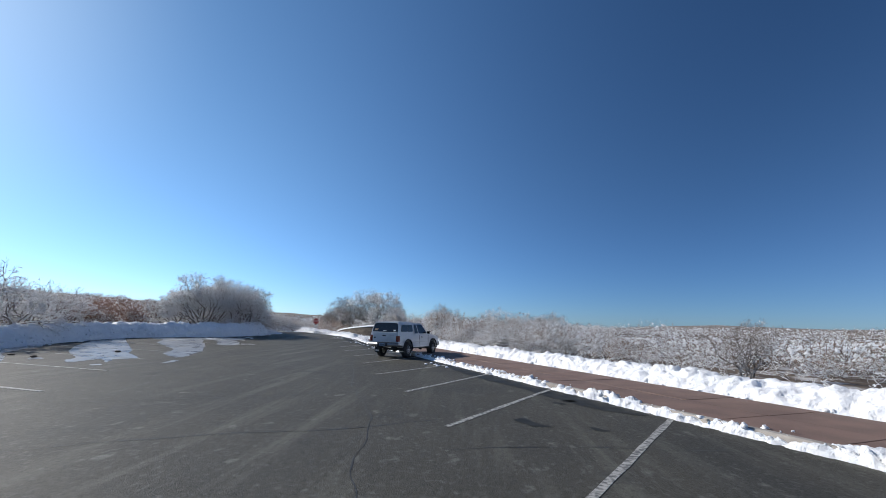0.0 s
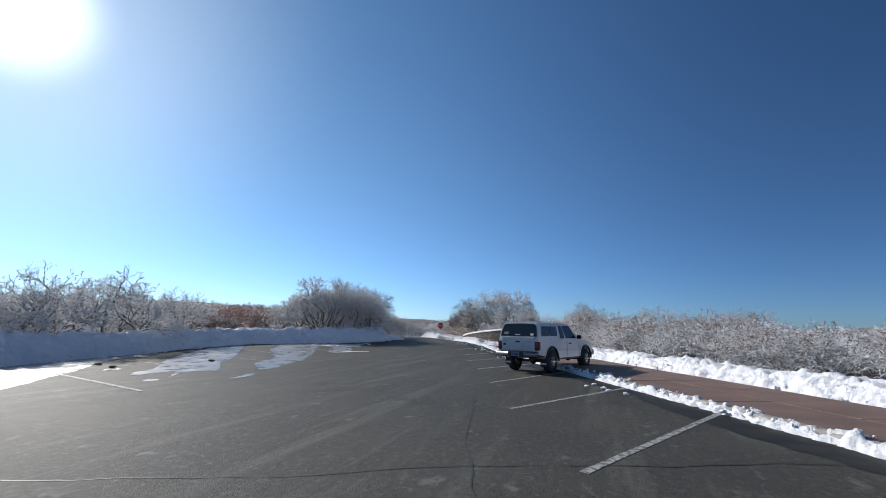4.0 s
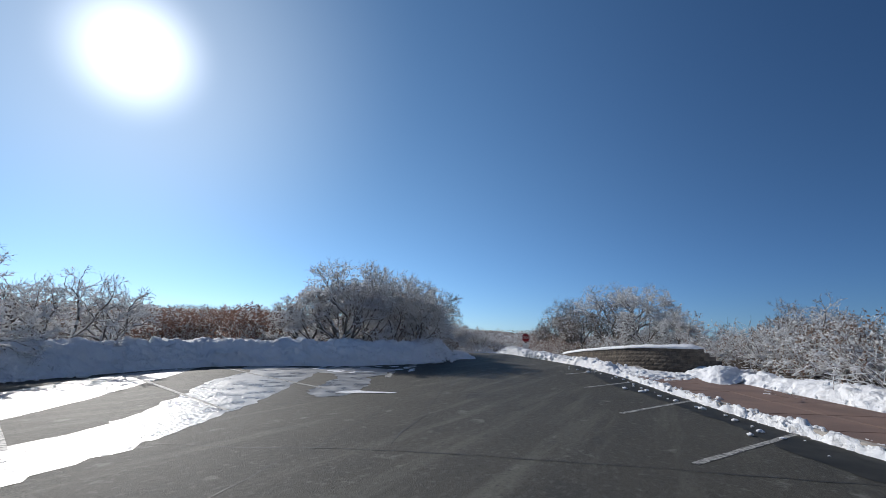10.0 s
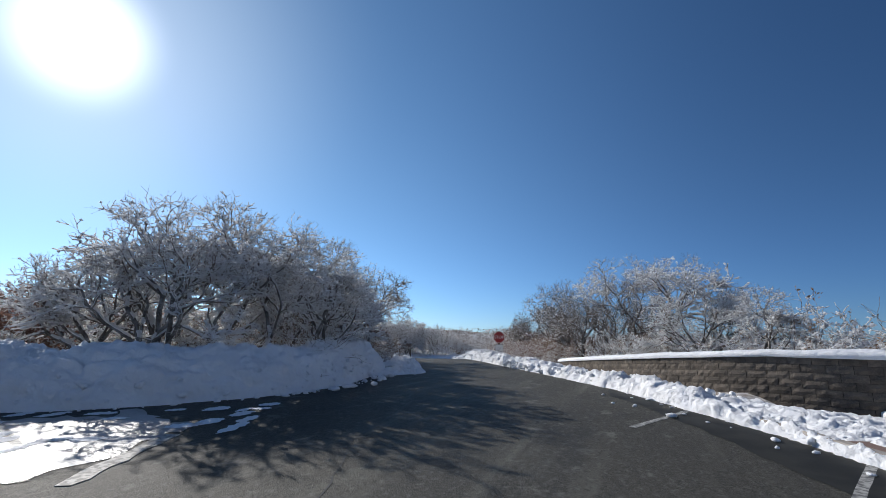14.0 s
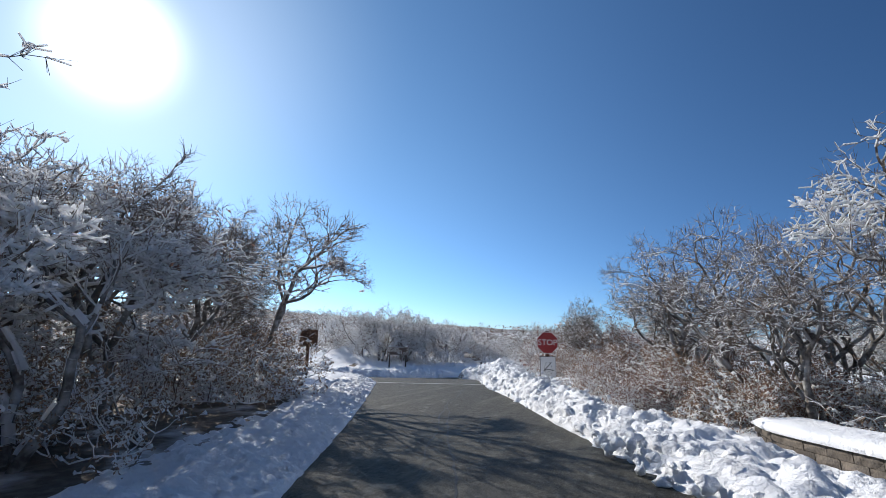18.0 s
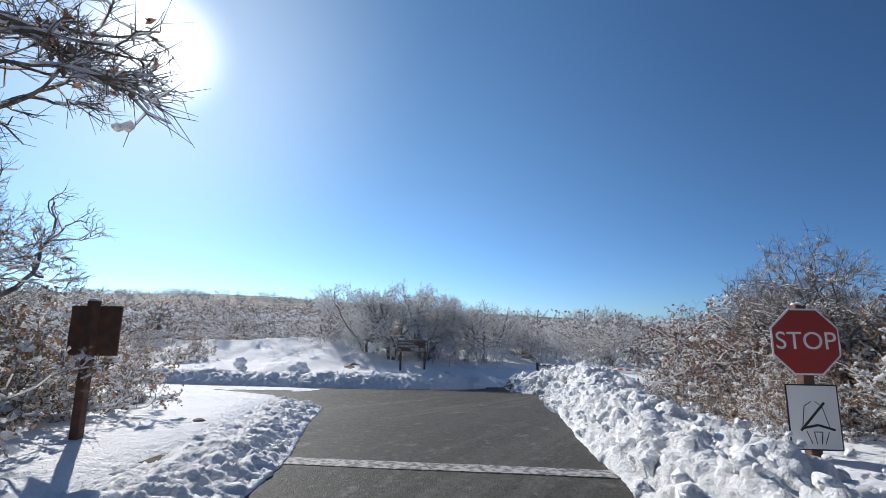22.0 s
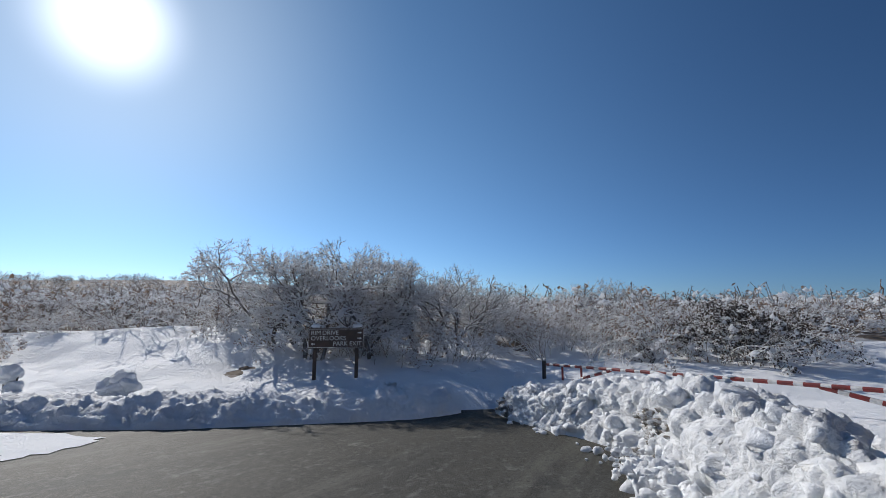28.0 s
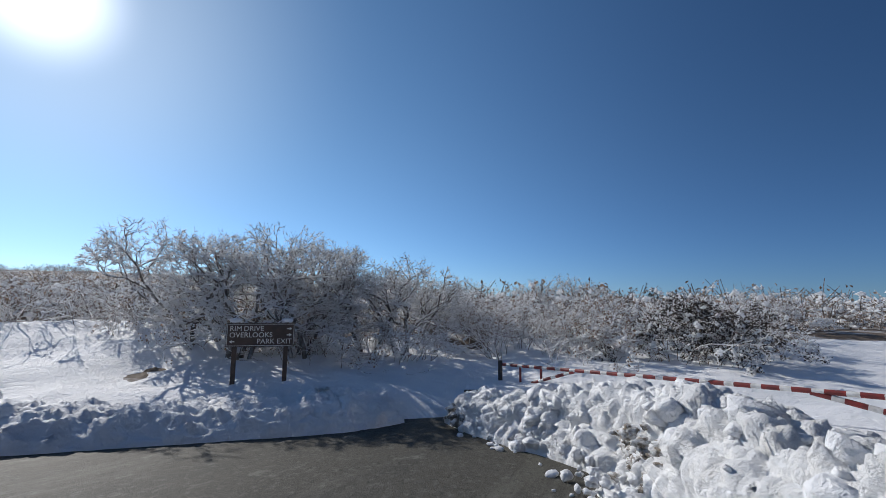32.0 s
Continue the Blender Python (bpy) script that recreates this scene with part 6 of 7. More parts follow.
def build_guide_sign(m):
    t = thing("direction_sign", Matrix.Identity(4), "brown park direction sign with cream letters on two posts", "road sign")
    for x in (-0.57, 0.57):
        bm = bmesh.new()
        box(bm, x - 0.05, x + 0.05, -0.03, 0.03, -1.7, 0.30, 0.006)
        part("post", bm, SIGN_BROWN, t, "dark brown post")
    bm = bmesh.new()
    box(bm, -0.76, 0.76, -0.032, -0.002, -0.28, 0.28, 0.008)
    board = part("board", bm, SIGN_BROWN, t, "brown board with a cream rim")
    for x0, x1, z0, z1 in ((-0.735, 0.735, 0.245, 0.257), (-0.735, 0.735, -0.257, -0.245), (-0.747, -0.735, -0.257, 0.257), (0.735, 0.747, -0.257, 0.257)):
        bm = bmesh.new()
        box(bm, x0, x1, -0.036, -0.03, z0, z1)
        part("rim_line", bm, SIGN_CREAM, board)
    for words, x, z, right in ((("RIM", "DRIVE"), -0.69, 0.145, False), (("OVERLOOKS",), -0.69, -0.005, False), (("EXIT", "PARK"), 0.70, -0.155, True)):
        for word in words:
            ob = lettering(word, 0.165, 0.001, SIGN_CREAM, board, Matrix.Translation((x, -0.0355, z)) @ FACE, align='RIGHT' if right else 'LEFT')
            wide = max(v.co.x for v in ob.data.vertices) - min(v.co.x for v in ob.data.vertices)
            x += (wide + 0.06) * (-1 if right else 1)
    arrow(board, 0.64, 0.145, True)
    arrow(board, 0.64, -0.005, True)
    arrow(board, -0.63, -0.155, False)
    for x, k in ((-0.57, 1), (0.57, 2)):
        snow_dab("snow_dab", t, (x, -0.01, 0.34), (0.26, 0.16, 0.20), 10 + k)
    t.matrix_world = m


build_guide_sign(Matrix.Translation((-33.3, 73.85, 0.72)) @ Matrix.Rotation(radians(36), 4, 'Z'))


def build_small_sign(m):
    t = thing("parking_sign", Matrix.Identity(4), "small pale sign plate on a thin brown post", "road sign")
    bm = bmesh.new()
    box(bm, -0.03, 0.03, -0.03, 0.03, -0.3, 2.4, 0.004)
    part("post", bm, STEEL_BROWN, t)
    bm = bmesh.new()
    box(bm, -0.23, 0.23, -0.045, -0.032, 2.15, 2.75, 0.004)
    part("plate", bm, SIGN_WHITE, t, "pale weathered plate")
    t.matrix_world = m


build_small_sign(Matrix.Translation(W(33.7, -14.0, 0.05)) @ Matrix.Rotation(radians(40), 4, 'Z') @ Matrix.Rotation(radians(4), 4, 'Y'))


# ---- barrier gate across the closed road ----
def build_gate():
    g = thing("barrier_gate", Matrix.Identity(4), "red and white striped pipe gate closed across the snowed-in road", "gate")
    p0, p1 = W(82.23, 5.41, -0.10), W(74.72, 10.72, 0.37)
    d = (p1 - p0).normalized()
    up = Vector((0, 0, 1))

    def striped(a, b, r, red_len=0.25, white_len=0.15, start=0.0):
        """A pipe in bands, red first."""
        total, s, red = (b - a).length, 0.0, True
        while s < total - 0.01:
            e = min(total, s + (red_len if red else white_len) - (start if s == 0 else 0))
            bm = bmesh.new()
            rod(bm, a.lerp(b, s / total), a.lerp(b, e / total), r, 10)
            part("red_band" if red else "white_band", bm, GATE_RED if red else GATE_WHITE, g)
            s, red = e, not red

    def upright(s, low, r=0.03):
        bm = bmesh.new()
        rod(bm, p0 + d * s - up * low, p0 + d * s, r, 8)
        part("strut", bm, GATE_RED, g)
    striped(p0 + d * 0.1, p1, 0.040, start=0.10)
    striped(p0 + d * 0.72 - up * 0.50, p0 + d * 2.35 - up * 0.03, 0.038)
    striped(p0 + d * 6.63 - up * 0.02, p0 + d * 9.1 - up * 0.57, 0.042)
    for s, low in ((0.72, 0.50), (1.40, 0.31), (8.35, 0.40)):
        upright(s, low)
    for p, r, top in ((p0, 0.06, 0.10), (p1, 0.06, 0.10), (W(86.6, 9.5, -0.56), 0.05, 0.0)):
        bm = bmesh.new()
        rod(bm, p - up * 1.3, p + up * top, r, 12)
        part("post", bm, STEEL_BROWN, g, "dark steel post")
    # thin snow along the top of the pipe
    for s in (0.4, 0.9, 1.3, 1.9, 4.3, 5.2):
        snow_dab("snow_dab", g, p0 + d * s + up * 0.05, (0.22, 0.10, 0.07), int(s * 10))


build_gate()

# ---- dwarf bushes buried in snow, stone put for a hollow in the corner field ----
def build_buried_bush(a, b, turn, lumps_at, label):
    t = thing("buried_bush", Matrix.Identity(4), label, "bush", "buried bushes")
    for k, (x, z, r) in enumerate(lumps_at):
        ob = new("snow_cap", chunk_mesh("snow_cap", 60 + k + int(10 * a), SNOW, 3, 1.0, 0.5))
        ob.parent = t
        ob.location, ob.scale = (x, 0.05 * (k % 2), z), (r * 1.25, r, r)
    for x in (-0.12, 0.10):
        bm = bmesh.new()
        rod(bm, (x, 0, -0.3), (x * 1.4, 0, 0.34), 0.022, 7)
        part("stem", bm, BARK, t, "dark bare stem")
    t.matrix_world = Matrix.Translation(W(a, b, land(a, b) + 0.16)) @ Matrix.Rotation(turn, 4, 'Z')


build_buried_bush(79.3, -5.4, 0.6, ((-0.24, 0.14, 0.40), (0.05, 0.30, 0.42), (0.27, 0.16, 0.38), (0.0, 0.05, 0.5), (-0.3, -0.08, 0.34)), "dwarf bush wholly buried under a cap of snow")
build_buried_bush(79.2, -8.1, 0.6, ((0.0, 0.44, 0.40), (-0.12, 0.30, 0.36), (0.08, 0.1, 0.3), (0.02, -0.05, 0.3)), "slender dwarf bush topped with a snow cap")

# ---- loose snow clods, stones ----
CLODS = [chunk_mesh("snow_clod", s, SNOW, 2, 0.7, 0.4) for s in range(6)]
rng_c = random.Random(31)


def clod(a, b, size, z=None, mesh=None):
    ob = new("snow_clod", mesh or rng_c.choice(CLODS))
    p = W(a, b, (grade(a) if z is None else z) + size * 0.18)
    ob.matrix_world = Matrix.Translation(p) @ Matrix.Rotation(rng_c.uniform(0, 6.28), 4, 'Z') @ Matrix.Diagonal((size * rng_c.uniform(0.8, 1.5), size * rng_c.uniform(0.7, 1.2), size * rng_c.uniform(0.6, 1.0), 1))
    return tagged(ob, "small lump of fallen snow on the asphalt", "snow clod", "loose snow clods")


for a in np.arange(30, 46, 0.55):
    clod(a + rng_c.uniform(-0.3, 0.3), 7.85 - rng_c.uniform(0.0, 0.45), rng_c.uniform(0.04, 0.13))
for a, b, s in ((19.4, 7.3, 0.13), (19.9, 7.4, 0.16), (20.3, 7.1, 0.12), (20.7, 7.5, 0.14), (18.9, 7.5, 0.11), (43.0, 7.1, 0.19), (44.1, 6.9, 0.10), (44.5, 6.6, 0.08), (45.9, 6.9, 0.08), (38.0, 7.0, 0.18), (37.4, 7.3, 0.16), (31.7, 7.1, 0.14)):
    clod(a, b, s)
for k in range(26):
    a = rng_c.uniform(26, 51)
    clod(a, left_edge(a) + rng_c.uniform(0.1, 0.7), rng_c.uniform(0.1, 0.34))
for k in range(14):
    a = rng_c.uniform(74.5, 78.8)
    clod(a, float(np.interp(a, [74.5, 76.0, 77.6, 79.4], [5.3, 5.35, 4.55, 3.7])) - rng_c.uniform(0.0, 1.0) ** 2 * 0.6, rng_c.uniform(0.05, 0.14))


def build_clod_rest():
    """The broken clods on the exit's right bank, joined: too many to pick apart."""
    rng = np.random.default_rng(8)
    src = []
    for s in range(5):
        bm = bmesh.new()
        bmesh.ops.create_icosphere(bm, subdivisions=2, radius=0.5)
        vv = np.array([v.co[:] for v in bm.verts])
        ff = np.array([[v.index for v in f.verts] for f in bm.faces])
        bm.free()
        k = np.array([1 + 0.75 * noise.noise((c[0] * 2.6 + s * 5, c[1] * 2.6, c[2] * 2.6)) + 0.3 * noise.noise((c[0] * 6, c[1] * 6 + s, c[2] * 6)) for c in vv])
        src.append((vv * k[:, None], ff))
    V, F, n = [], [], 0

    def add(p, size):
        nonlocal n
        v, f = src[rng.integers(5)]
        t = rng.uniform(0, 6.28)
        c, s = math.cos(t), math.sin(t)
        sc = size * rng.uniform(0.7, 1.3, 3) * (1, 1, 0.8)
        q = v * sc
        q = np.stack([q[:, 0] * c - q[:, 1] * s, q[:, 0] * s + q[:, 1] * c, q[:, 2]], 1) + np.array(p)
        V.append(q)
        F.extend((f + n).tolist())
        n += len(q)
    for _ in range(190):
        a = rng.uniform(55, 69.5)
        u = rng.uniform(0, 1) ** 0.8
        b = right_edge(a)
        hf = float(np.interp(a, [55, 58, 74], [0.5, 0.8, 1.05]))
        h = 0.76 * hf * math.sin(min(u / 0.45, 1) * math.pi / 2) ** 0.75
        add(W(a, b + 0.05 + u * 1.5, surf(a, b + u * 1.5) + h - 0.05), (0.03 + 0.08 * rng.uniform(0, 1) ** 2.5) * (0.6 if u < 0.1 else 1))
    for _ in range(120):
        a = rng.uniform(70.6, 76.2)
        add(W(a, float(np.interp(a, [71, 73.8, 76.2], [4.8, 5.0, 5.4])) + rng.uniform(-0.25, 0.55), surf(a, 5) + rng.uniform(0.03, 0.24)), rng.uniform(0.05, 0.16))
    for _ in range(520):
        a = rng.uniform(20, 50)
        u = rng.uniform(0, 1)
        e = left_edge(a)
        out = 0.25 - 0.5 * u
        add(W(a, e + out, grade(a) + (0.02 if u < 0.5 else 0.1 + 1.1 * (u - 0.5))), 0.03 + 0.12 * rng.uniform(0, 1) ** 2.4)
    for _ in range(240):
        a = rng.uniform(44, 57)
        add(W(a, right_edge(a) - 0.1 + rng.uniform(0, 1) ** 1.3 * 1.1, grade(a) + rng.uniform(0.04, 0.28)), rng.uniform(0.06, 0.2))
    for _ in range(300):
        a = rng.uniform(-4, 44)
        add(W(a, 8.05 + rng.uniform(0, 0.55), grade(a) + rng.uniform(0.05, 0.17)), 0.03 + 0.1 * rng.uniform(0, 1) ** 1.6)
    for _ in range(420):
        a = rng.uniform(-4, 43)
        u = rng.uniform(0, 1)
        add(W(a, 11.3 + u, grade(a) + 0.06 + 0.4 * u), 0.04 + 0.13 * rng.uniform(0, 1) ** 2.2)
    me = bpy.data.meshes.new("snow_clods")
    me.from_pydata(np.concatenate(V).tolist(), [], F)
    me.materials.append(SNOW)
    me.shade_smooth()
    tagged(new("snow_clods", me), "broken snow clods heaped on the roadside banks", "snow clods", kind="stuff")


build_clod_rest()

def block_shape(seed):
    """A cleaved block of packed snow: flat broken faces with softened edges."""
    rng = np.random.default_rng(seed)
    bm = bmesh.new()
    for _ in range(15):
        c = rng.normal(size=3)
        c = np.sign(c) * np.abs(c / np.linalg.norm(c)) ** 0.6
        bm.verts.new(c * rng.uniform(0.42, 0.56) * (1.0, 0.8, 0.75))
    bmesh.ops.convex_hull(bm, input=bm.verts[:])
    bmesh.ops.delete(bm, geom=[v for v in bm.verts if not v.link_faces], context='VERTS')
    bmesh.ops.bevel(bm, geom=bm.edges[:], offset=0.045, segments=2, affect='EDGES', clamp_overlap=True)
    bmesh.ops.triangulate(bm, faces=bm.faces[:])
    bm.verts.index_update()
    v = np.array([q.co[:] for q in bm.verts])
    f = np.array([[q.index for q in g.verts] for g in bm.faces])
    bm.free()
    v *= np.minimum(1.0, 0.6 / (np.linalg.norm(v, axis=1) + 1e-9))[:, None]
    v += np.array([0.03 * noise.noise_vector(Vector(q) * 6) for q in v])
    return v, f


def build_snow_blocks():
    """Blocks heaped in the plough's pile, joined: too many to pick apart."""
    rng = np.random.default_rng(31)
    shapes = [block_shape(k) for k in range(9)]
    V, F, n = [], [], 0
    for bank, count, big in ((PILE, 300, 0.42), (EXIT_RIGHT, 260, 0.30), (RUBBLE, 90, 0.26)):
        verts = np.array([q.co[:] for q in bank.data.vertices])
        cross = 91 if bank is PILE else 61 if bank is EXIT_RIGHT else 35
        rows = len(verts) // cross
        for _ in range(count):
            i, j = rng.integers(4, rows - 4), int(cross * rng.uniform(0.03, 0.60))
            size = 0.08 + (big - 0.08) * rng.uniform(0, 1) ** 2.2
            if any(np.linalg.norm(verts[i * cross + j] - np.array(W(*spot))) < 0.5 for spot in ((75.2, 5.75, -0.12), (79.2, 3.95, -0.72))):
                continue                                                  # bare earth shows here
            r = np.array(Matrix.Rotation(rng.uniform(0, 6.28), 3, 'Z') @ Matrix.Rotation(rng.uniform(-0.7, 0.7), 3, 'X') @ Matrix.Rotation(rng.uniform(-0.5, 0.5), 3, 'Y'))
            v, f = shapes[rng.integers(len(shapes))]
            V.append((v * size * rng.uniform(0.8, 1.25, 3)) @ r.T + verts[i * cross + j] - (0, 0, 0.16 * size))
            F.extend((f + n).tolist())
            n += len(v)
    me = bpy.data.meshes.new("snow_blocks")
    me.from_pydata(np.concatenate(V).tolist(), [], F)
    me.materials.append(SNOW)
    me.shade_smooth()
    tagged(new("snow_blocks", me), "cleaved blocks of packed snow heaped in the plough's pile", "snow blocks", kind="stuff")


build_snow_blocks()

# earth torn up by the plough, in the face of the pile
EARTH = material("earth", (0.22, 0.19, 0.155), 0.95, second=(0.72, 0.72, 0.72), scale=9, low=0.42, high=0.58, detail=8, bump=0.8, bump_scale=40, bump_dist=0.03, spec=0.15)
rng_e = random.Random(12)
pile_points = np.array([v.co[:] for v in PILE.data.vertices])
for k in range(64):
    low = k >= 44                                                        # the grey hollow at the pile's end
    size = rng_e.uniform(0.07, 0.19)
    if low:
        aim_at = W(79.2 + rng_e.uniform(-0.45, 0.45), 3.95 + rng_e.uniform(-0.2, 0.2), -0.72 + rng_e.uniform(-0.1, 0.16))
    else:
        aim_at = W(75.2 + rng_e.gauss(0, 0.32), 5.75, -0.12 + rng_e.gauss(0, 0.22))
    spot = Vector(pile_points[np.argmin(((pile_points - np.array(aim_at)) ** 2).sum(1))])
    ob = new("earth_clod", chunk_mesh("earth_clod", 60 + k, EARTH, 3, 0.8, 0.7))
    ob.matrix_world = (Matrix.Translation(spot) @ Matrix.Rotation(rng_e.uniform(0, 6.28), 4, 'Z')
                       @ Matrix.Diagonal((size * 1.3, size, size * 0.8, 1)))
    tagged(ob, "brown frozen earth clod stuck in the snow pile", "earth clod", "earth clods in the pile")

# the last stone is added in place of a grey hollow in the snow
for a, b, s in ((28.2, -5.95, 0.2), (28.4, -6.05, 0.12), (26.2, -9.2, 0.2), (25.06, -8.0, 0.2), (65.9, -0.8, 0.17)):
    me = chunk_mesh("stone", int(a * 10), ROCK, 2, 0.6, 0.35)
    ob = new("stone", me)
    ob.matrix_world = Matrix.Translation(W(a, b, 0.06 if a < 60 else land(a, b) + 0.09)) @ Matrix.Diagonal((s * 1.4, s, s * 0.8, 1))
    tagged(ob, "dark brown stone lying on the wet asphalt" if a < 60 else "brown stone showing through the flat snow", "stone", "loose stones")


# ---- melt water, ice and cracks on the asphalt ----
def blob_ring(pts, seed, wobble=0.14, n=6):
    """A smooth closed outline through plan points, with an uneven rim."""
    rng = random.Random(seed)
    p = [Vector(q) for q in pts]
    out = []
    for i in range(len(p)):
        a, b, c, d = p[i - 1], p[i], p[(i + 1) % len(p)], p[(i + 2) % len(p)]
        for k in range(n):
            t = k / n
            q = 0.5 * ((2 * b) + (c - a) * t + (2 * a - 5 * b + 4 * c - d) * t * t + (3 * b - a - 3 * c + d) * t ** 3)
            out.append((q.x + rng.uniform(-wobble, wobble), q.y + rng.uniform(-wobble, wobble)))
    return out


def film(name, pts, mat, label, seed, top=0.005, wobble=0.1):
    ring = blob_ring(pts, seed, wobble)
    v = [W(a, b, grade(a) + top) for a, b in ring]
    bm = bmesh.new()
    vs = [bm.verts.new(p) for p in v]
    f = bm.faces.new(vs)
    if f.normal.z < 0:
        f.normal_flip()
    bmesh.ops.triangulate(bm, faces=bm.faces[:])
    ob = part(name, bm, mat, None)
    if ob.data.polygons[0].normal.z < 0:
        ob.data.flip_normals()
    tagged(ob, label, "ice", kind="structure")


film("melt_ice", [(26.9, -2.6), (28.6, -2.45), (30.4, -2.5), (32.5, -2.7), (35, -3.0), (37.6, -3.4), (40, -3.7), (41.6, -4.6), (42.0, -6.6), (41.2, -7.2), (39.6, -6.2), (37, -6.0), (34.6, -5.2), (32.0, -4.4), (30.9, -4.1), (28.7, -3.95), (27.4, -3.9), (26.0, -3.4), (24.9, -3.0), (25.2, -2.7), (25.9, -2.62)], ICE, "thin glaring sheet of melt ice on asphalt", 1)
film("melt_ice", [(22.5, -4.85), (23.4, -4.98), (24.1, -4.95), (24.5, -4.45), (25.0, -4.42), (27.06, -5.15), (28.2, -5.5), (29.9, -5.75), (33, -6.6), (36.2, -7.5), (39.4, -8.4), (40.6, -9.0), (39.2, -9.6), (36.8, -9.8), (33.5, -9.3), (31.2, -8.75), (29.5, -8.3), (27.5, -7.6), (25.2, -6.65), (23.8, -6.55), (22.8, -6.1), (23.3, -5.88), (23.9, -5.7), (24.2, -5.5), (23.3, -5.12)], ICE, "thin glaring sheet of melt ice on asphalt", 2, wobble=0.04)
film("melt_ice", [(18.8, -7.2), (20.3, -7.4), (22.2, -8.0), (24.4, -8.66), (25.7, -9.2), (27.4, -10.0), (29.9, -10.45), (33.0, -10.7), (34.5, -11.1), (31.5, -11.7), (26.8, -11.8), (22.4, -11.6), (20.2, -10.8), (18.4, -9.0)], ICE, "glaring sheet of melt ice along the snow bank", 3, wobble=0.05)
film("melt_ice", [(24.3, -7.85), (24.8, -8.05), (25.3, -8.1), (24.9, -7.6), (24.4, -7.55)], ICE, "small patch of melt ice on asphalt", 4, wobble=0.02)
film("melt_ice", [(21.4, -4.97), (21.75, -5.12), (21.9, -4.88), (21.6, -4.75)], ICE, "small patch of melt ice on asphalt", 13, wobble=0.02)
film("melt_ice", [(35.4, -1.1), (34.5, -1.5), (35.2, -2.2), (36.9, -2.5), (38.6, -2.45), (39.7, -2.8), (41.1, -2.3), (43.0, -2.9), (42.4, -2.0), (39.7, -1.7), (37.6, -1.1)], ICE, "tongue of melt ice on asphalt", 5)
film("melt_ice", [(17.2, -7.6), (17.8, -7.4), (18.2, -8.2), (17.6, -8.6)], ICE, "small patch of melt ice on asphalt", 6)
film("melt_ice", [(22.1, -2.97), (22.7, -2.92), (23.3, -2.85), (23.5, -2.76), (23.2, -2.6), (22.5, -2.7)], ICE, "small patch of melt ice on asphalt", 12, wobble=0.03)
film("melt_ice", [(39.2, -1.5), (39.7, -1.25), (41.2, -1.05), (42.0, -1.3), (42.4, -2.3), (42.3, -3.4), (41.8, -4.6), (41.2, -5.4), (40.6, -4.2), (39.8, -2.8)], ICE, "thin film of trampled melt ice under the oaks", 17, 0.007, 0.14)
rng_f = random.Random(9)
for k in range(30):
    a, b = rng_f.uniform(40.5, 45.0), rng_f.uniform(-4.6, -0.3)
    if b > left_edge(a) + 0.3:
        w, h = rng_f.uniform(0.12, 0.4), rng_f.uniform(0.08, 0.2)
        film("packed_snow", [(a - w, b - h), (a, b - h * 1.3), (a + w, b - h * 0.2), (a + w * 0.8, b + h), (a - w * 0.4, b + h * 0.9)], SNOW, "thin flake of packed snow on asphalt", 100 + k, 0.012, 0.04)
film("packed_snow", [(35.3, -1.5), (35.8, -1.2), (35.75, -0.6), (35.68, 0.05), (35.5, 0.0), (35.42, -0.7)], SNOW, "thin streak of packed snow on asphalt", 11, 0.012, 0.03)
film("packed_snow", [(45.6, -4.6), (46.3, -3.9), (46.6, -3.0), (46.2, -2.8), (45.6, -3.6)], SNOW, "thin patch of packed snow on asphalt", 7, 0.012, 0.05)
film("packed_snow", [(78.0, -1.0), (78.3, -0.7), (78.2, -0.3), (77.9, -0.4)], SNOW, "thin patch of packed snow on asphalt", 8, 0.012, 0.02)
film("packed_snow", [(76.3, -3.4), (75.4, -3.0)] + [(float(np.interp(b, [-30, -12, -6, -3.3], [74.2, 73.4, 74.3, 74.9])) + rng_f.uniform(-0.3, 0.3), b) for b in np.arange(-3.3, -30, -0.45)] + [(75.6, -30), (75.8, -12), (76.3, -6)], SNOW, "packed snow left along the far edge of the road", 14, 0.012, 0.12)
film("wet_patch", [(9.46, 5.0), (9.52, 5.15), (9.57, 5.32), (9.26, 5.27), (9.02, 5.31), (8.74, 5.39), (8.78, 5.27), (8.88, 5.06), (9.05, 5.04), (9.21, 5.01)], WET, "dark wet patch on asphalt", 9, wobble=0.015)
film("wet_patch", [(8.54, 5.98), (8.51, 6.08), (8.4, 6.11), (8.23, 6.15), (8.21, 6.01), (8.29, 5.94)], WET, "dark wet patch on asphalt", 10, wobble=0.015)
film("wet_patch", [(10.84, 6.84), (10.83, 6.98), (10.67, 7.06), (10.56, 6.97), (10.65, 6.84)], WET, "dark wet patch on asphalt", 15, wobble=0.015)
film("wet_patch", [(11.04, 7.27), (11.01, 7.47), (10.87, 7.54), (10.82, 7.31)], WET, "dark wet patch on asphalt", 16, wobble=0.015)
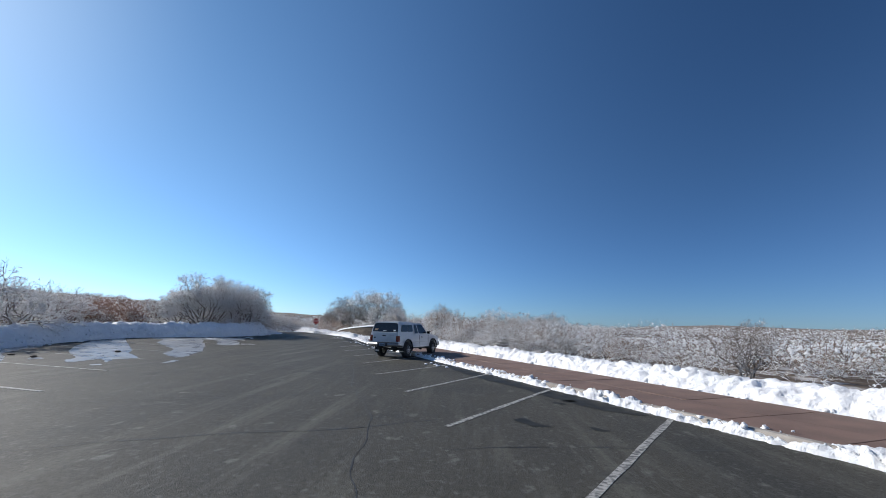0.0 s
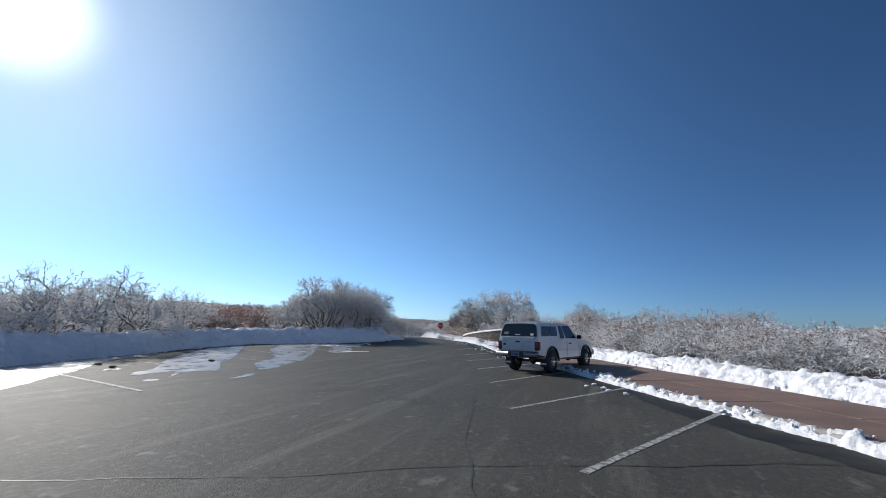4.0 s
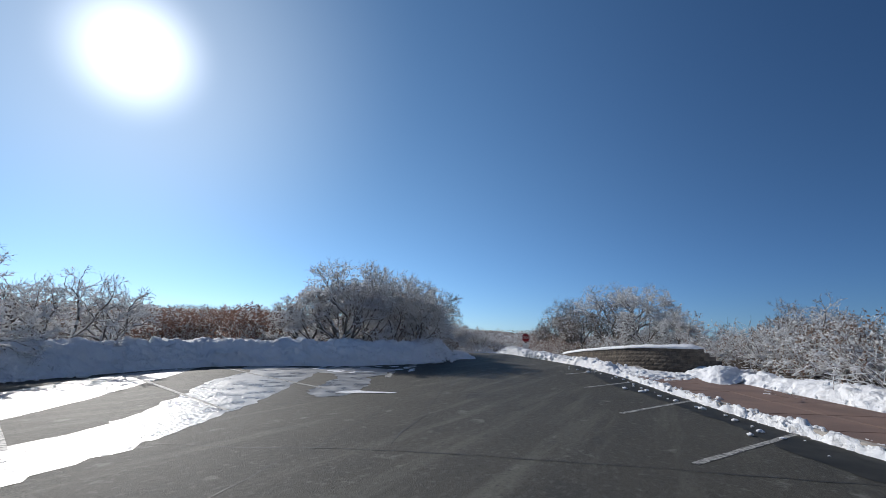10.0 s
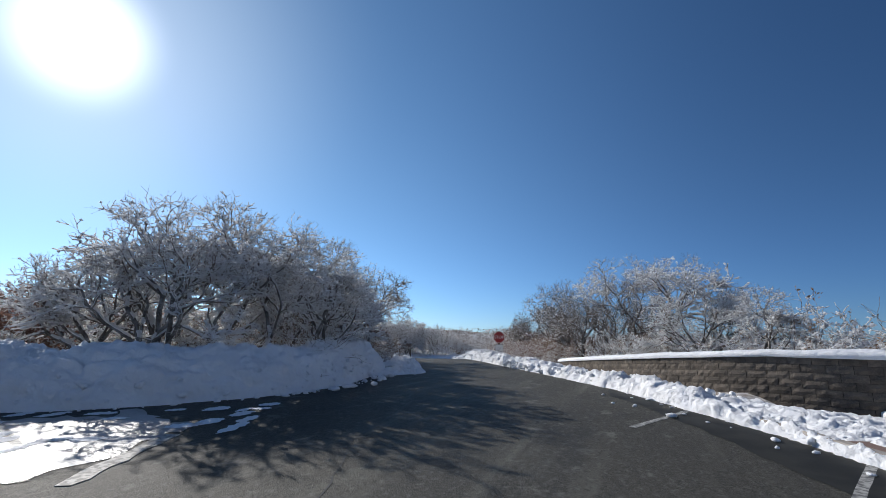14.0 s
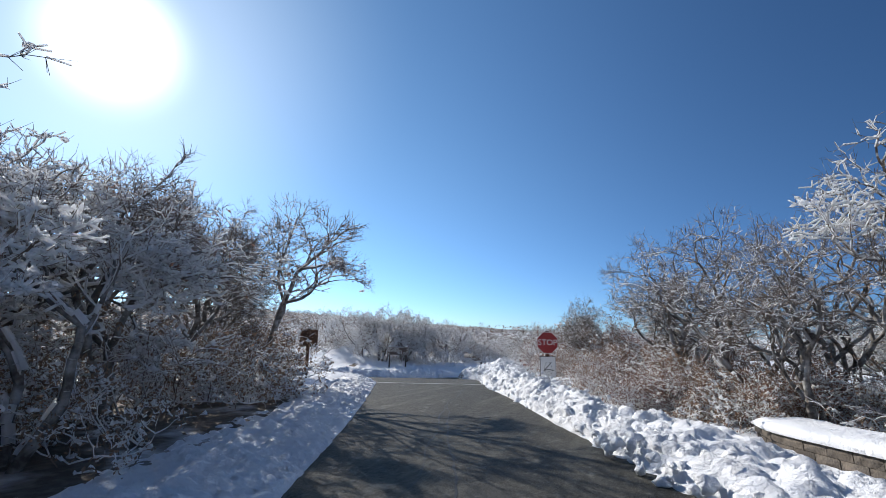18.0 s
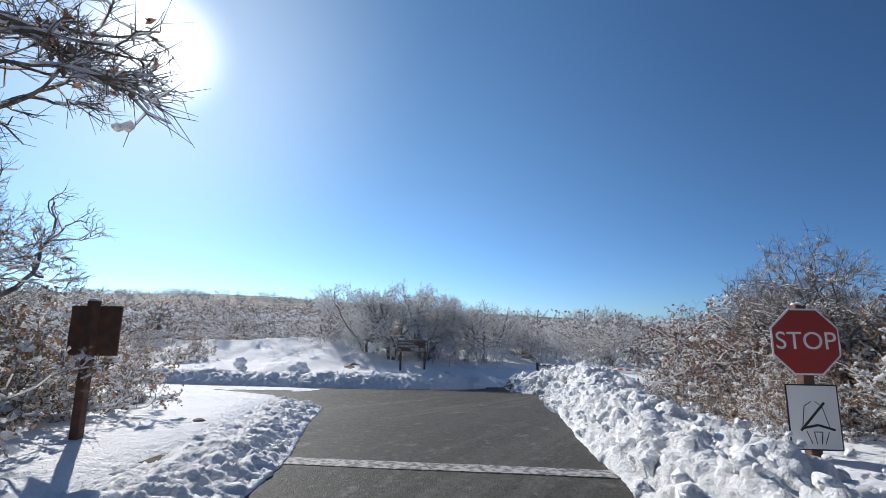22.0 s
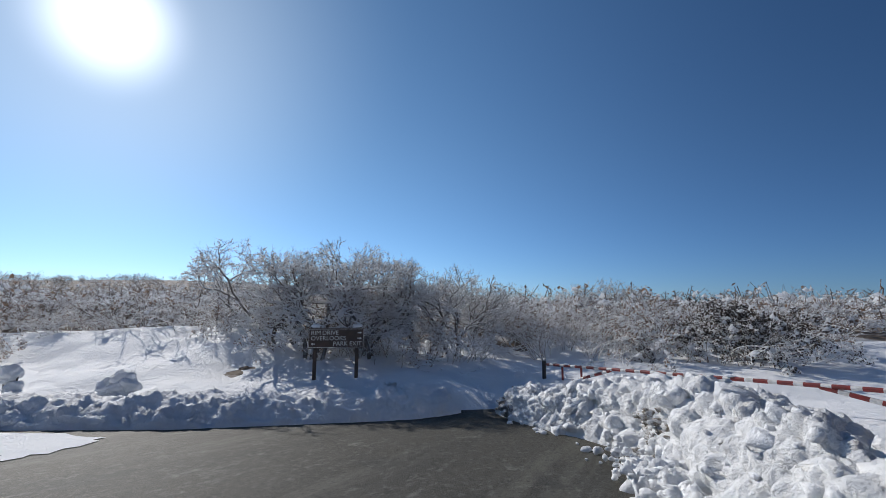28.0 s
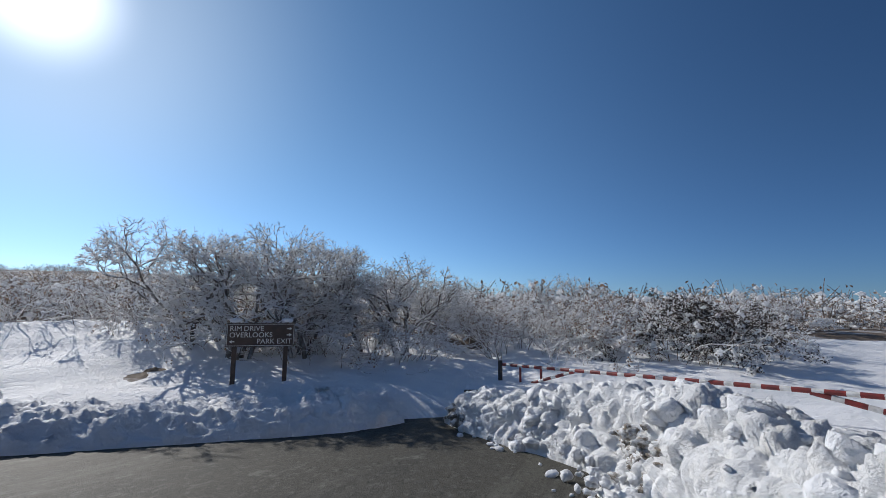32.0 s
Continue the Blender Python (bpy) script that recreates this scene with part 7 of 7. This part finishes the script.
rng_w = random.Random(4)
wet_edge = [(a, 7.45 + rng_w.uniform(-0.25, 0.2) - 0.02 * max(0, a - 20)) for a in np.arange(10, 47, 1.5)]
film("wet_band", wet_edge + [(46.5, 7.9), (34, 8.0), (22, 8.08), (10, 8.1)], WET, "dark melt water seeping from the snow strip", 20, wobble=0.06)


def crack(a0, b0, heading, length, width, seed):
    """A wandering tarred crack."""
    rng = random.Random(seed)
    p, h = Vector((a0, b0)), heading
    left, right = [], []
    s = 0.0
    while s < length:
        h += rng.uniform(-0.22, 0.22)
        h += (heading - h) * 0.25
        d = Vector((math.cos(h), math.sin(h)))
        w = width * rng.uniform(0.35, 1.2) * min(1, (s + 0.1) / 0.6, (length - s + 0.1) / 0.6)
        q = Vector((-d.y, d.x)) * w / 2
        left.append((p + q)[:])
        right.append((p - q)[:])
        p = p + d * 0.22
        s += 0.22
    n = len(left)
    v = [W(a, b, grade(a) + 0.004) for a, b in left + right]
    f = [(i, i + 1, n + i + 1, n + i) for i in range(n - 1)]
    ob = mesh_object("crack", v, f, TAR, smooth_faces=False)
    tagged(ob, "dark tarred crack in the asphalt", "crack", "asphalt cracks", "structure")


for i, (a, b, h, L, w) in enumerate(((9.6, -12, 1.50, 16, 0.035), (12.6, -11, 1.62, 18.5, 0.03), (19.4, -8, 1.52, 15.5, 0.035), (24.0, -2, 1.60, 9.5, 0.03), (29.5, -2.6, 1.55, 10, 0.03), (35.6, -3, 1.50, 10.4, 0.04), (38.8, 0.0, 1.62, 7.5, 0.03),
                                     (41.6, -3, 1.45, 10, 0.03), (4.0, 1.2, 0.1, 16, 0.02), (14, -2.5, 0.15, 22, 0.02), (30, 1.0, 0.05, 18, 0.025), (48, 4.6, -0.12, 12, 0.035), (53, 3.2, 0.1, 11, 0.03), (46, 1.0, 1.2, 5, 0.03), (57, 2.2, 1.5, 3.2, 0.03), (8, 3.0, 1.9, 5, 0.02), (62, 4.0, 2.2, 2.5, 0.03))):
    crack(a, b, h, L, w, 70 + i)
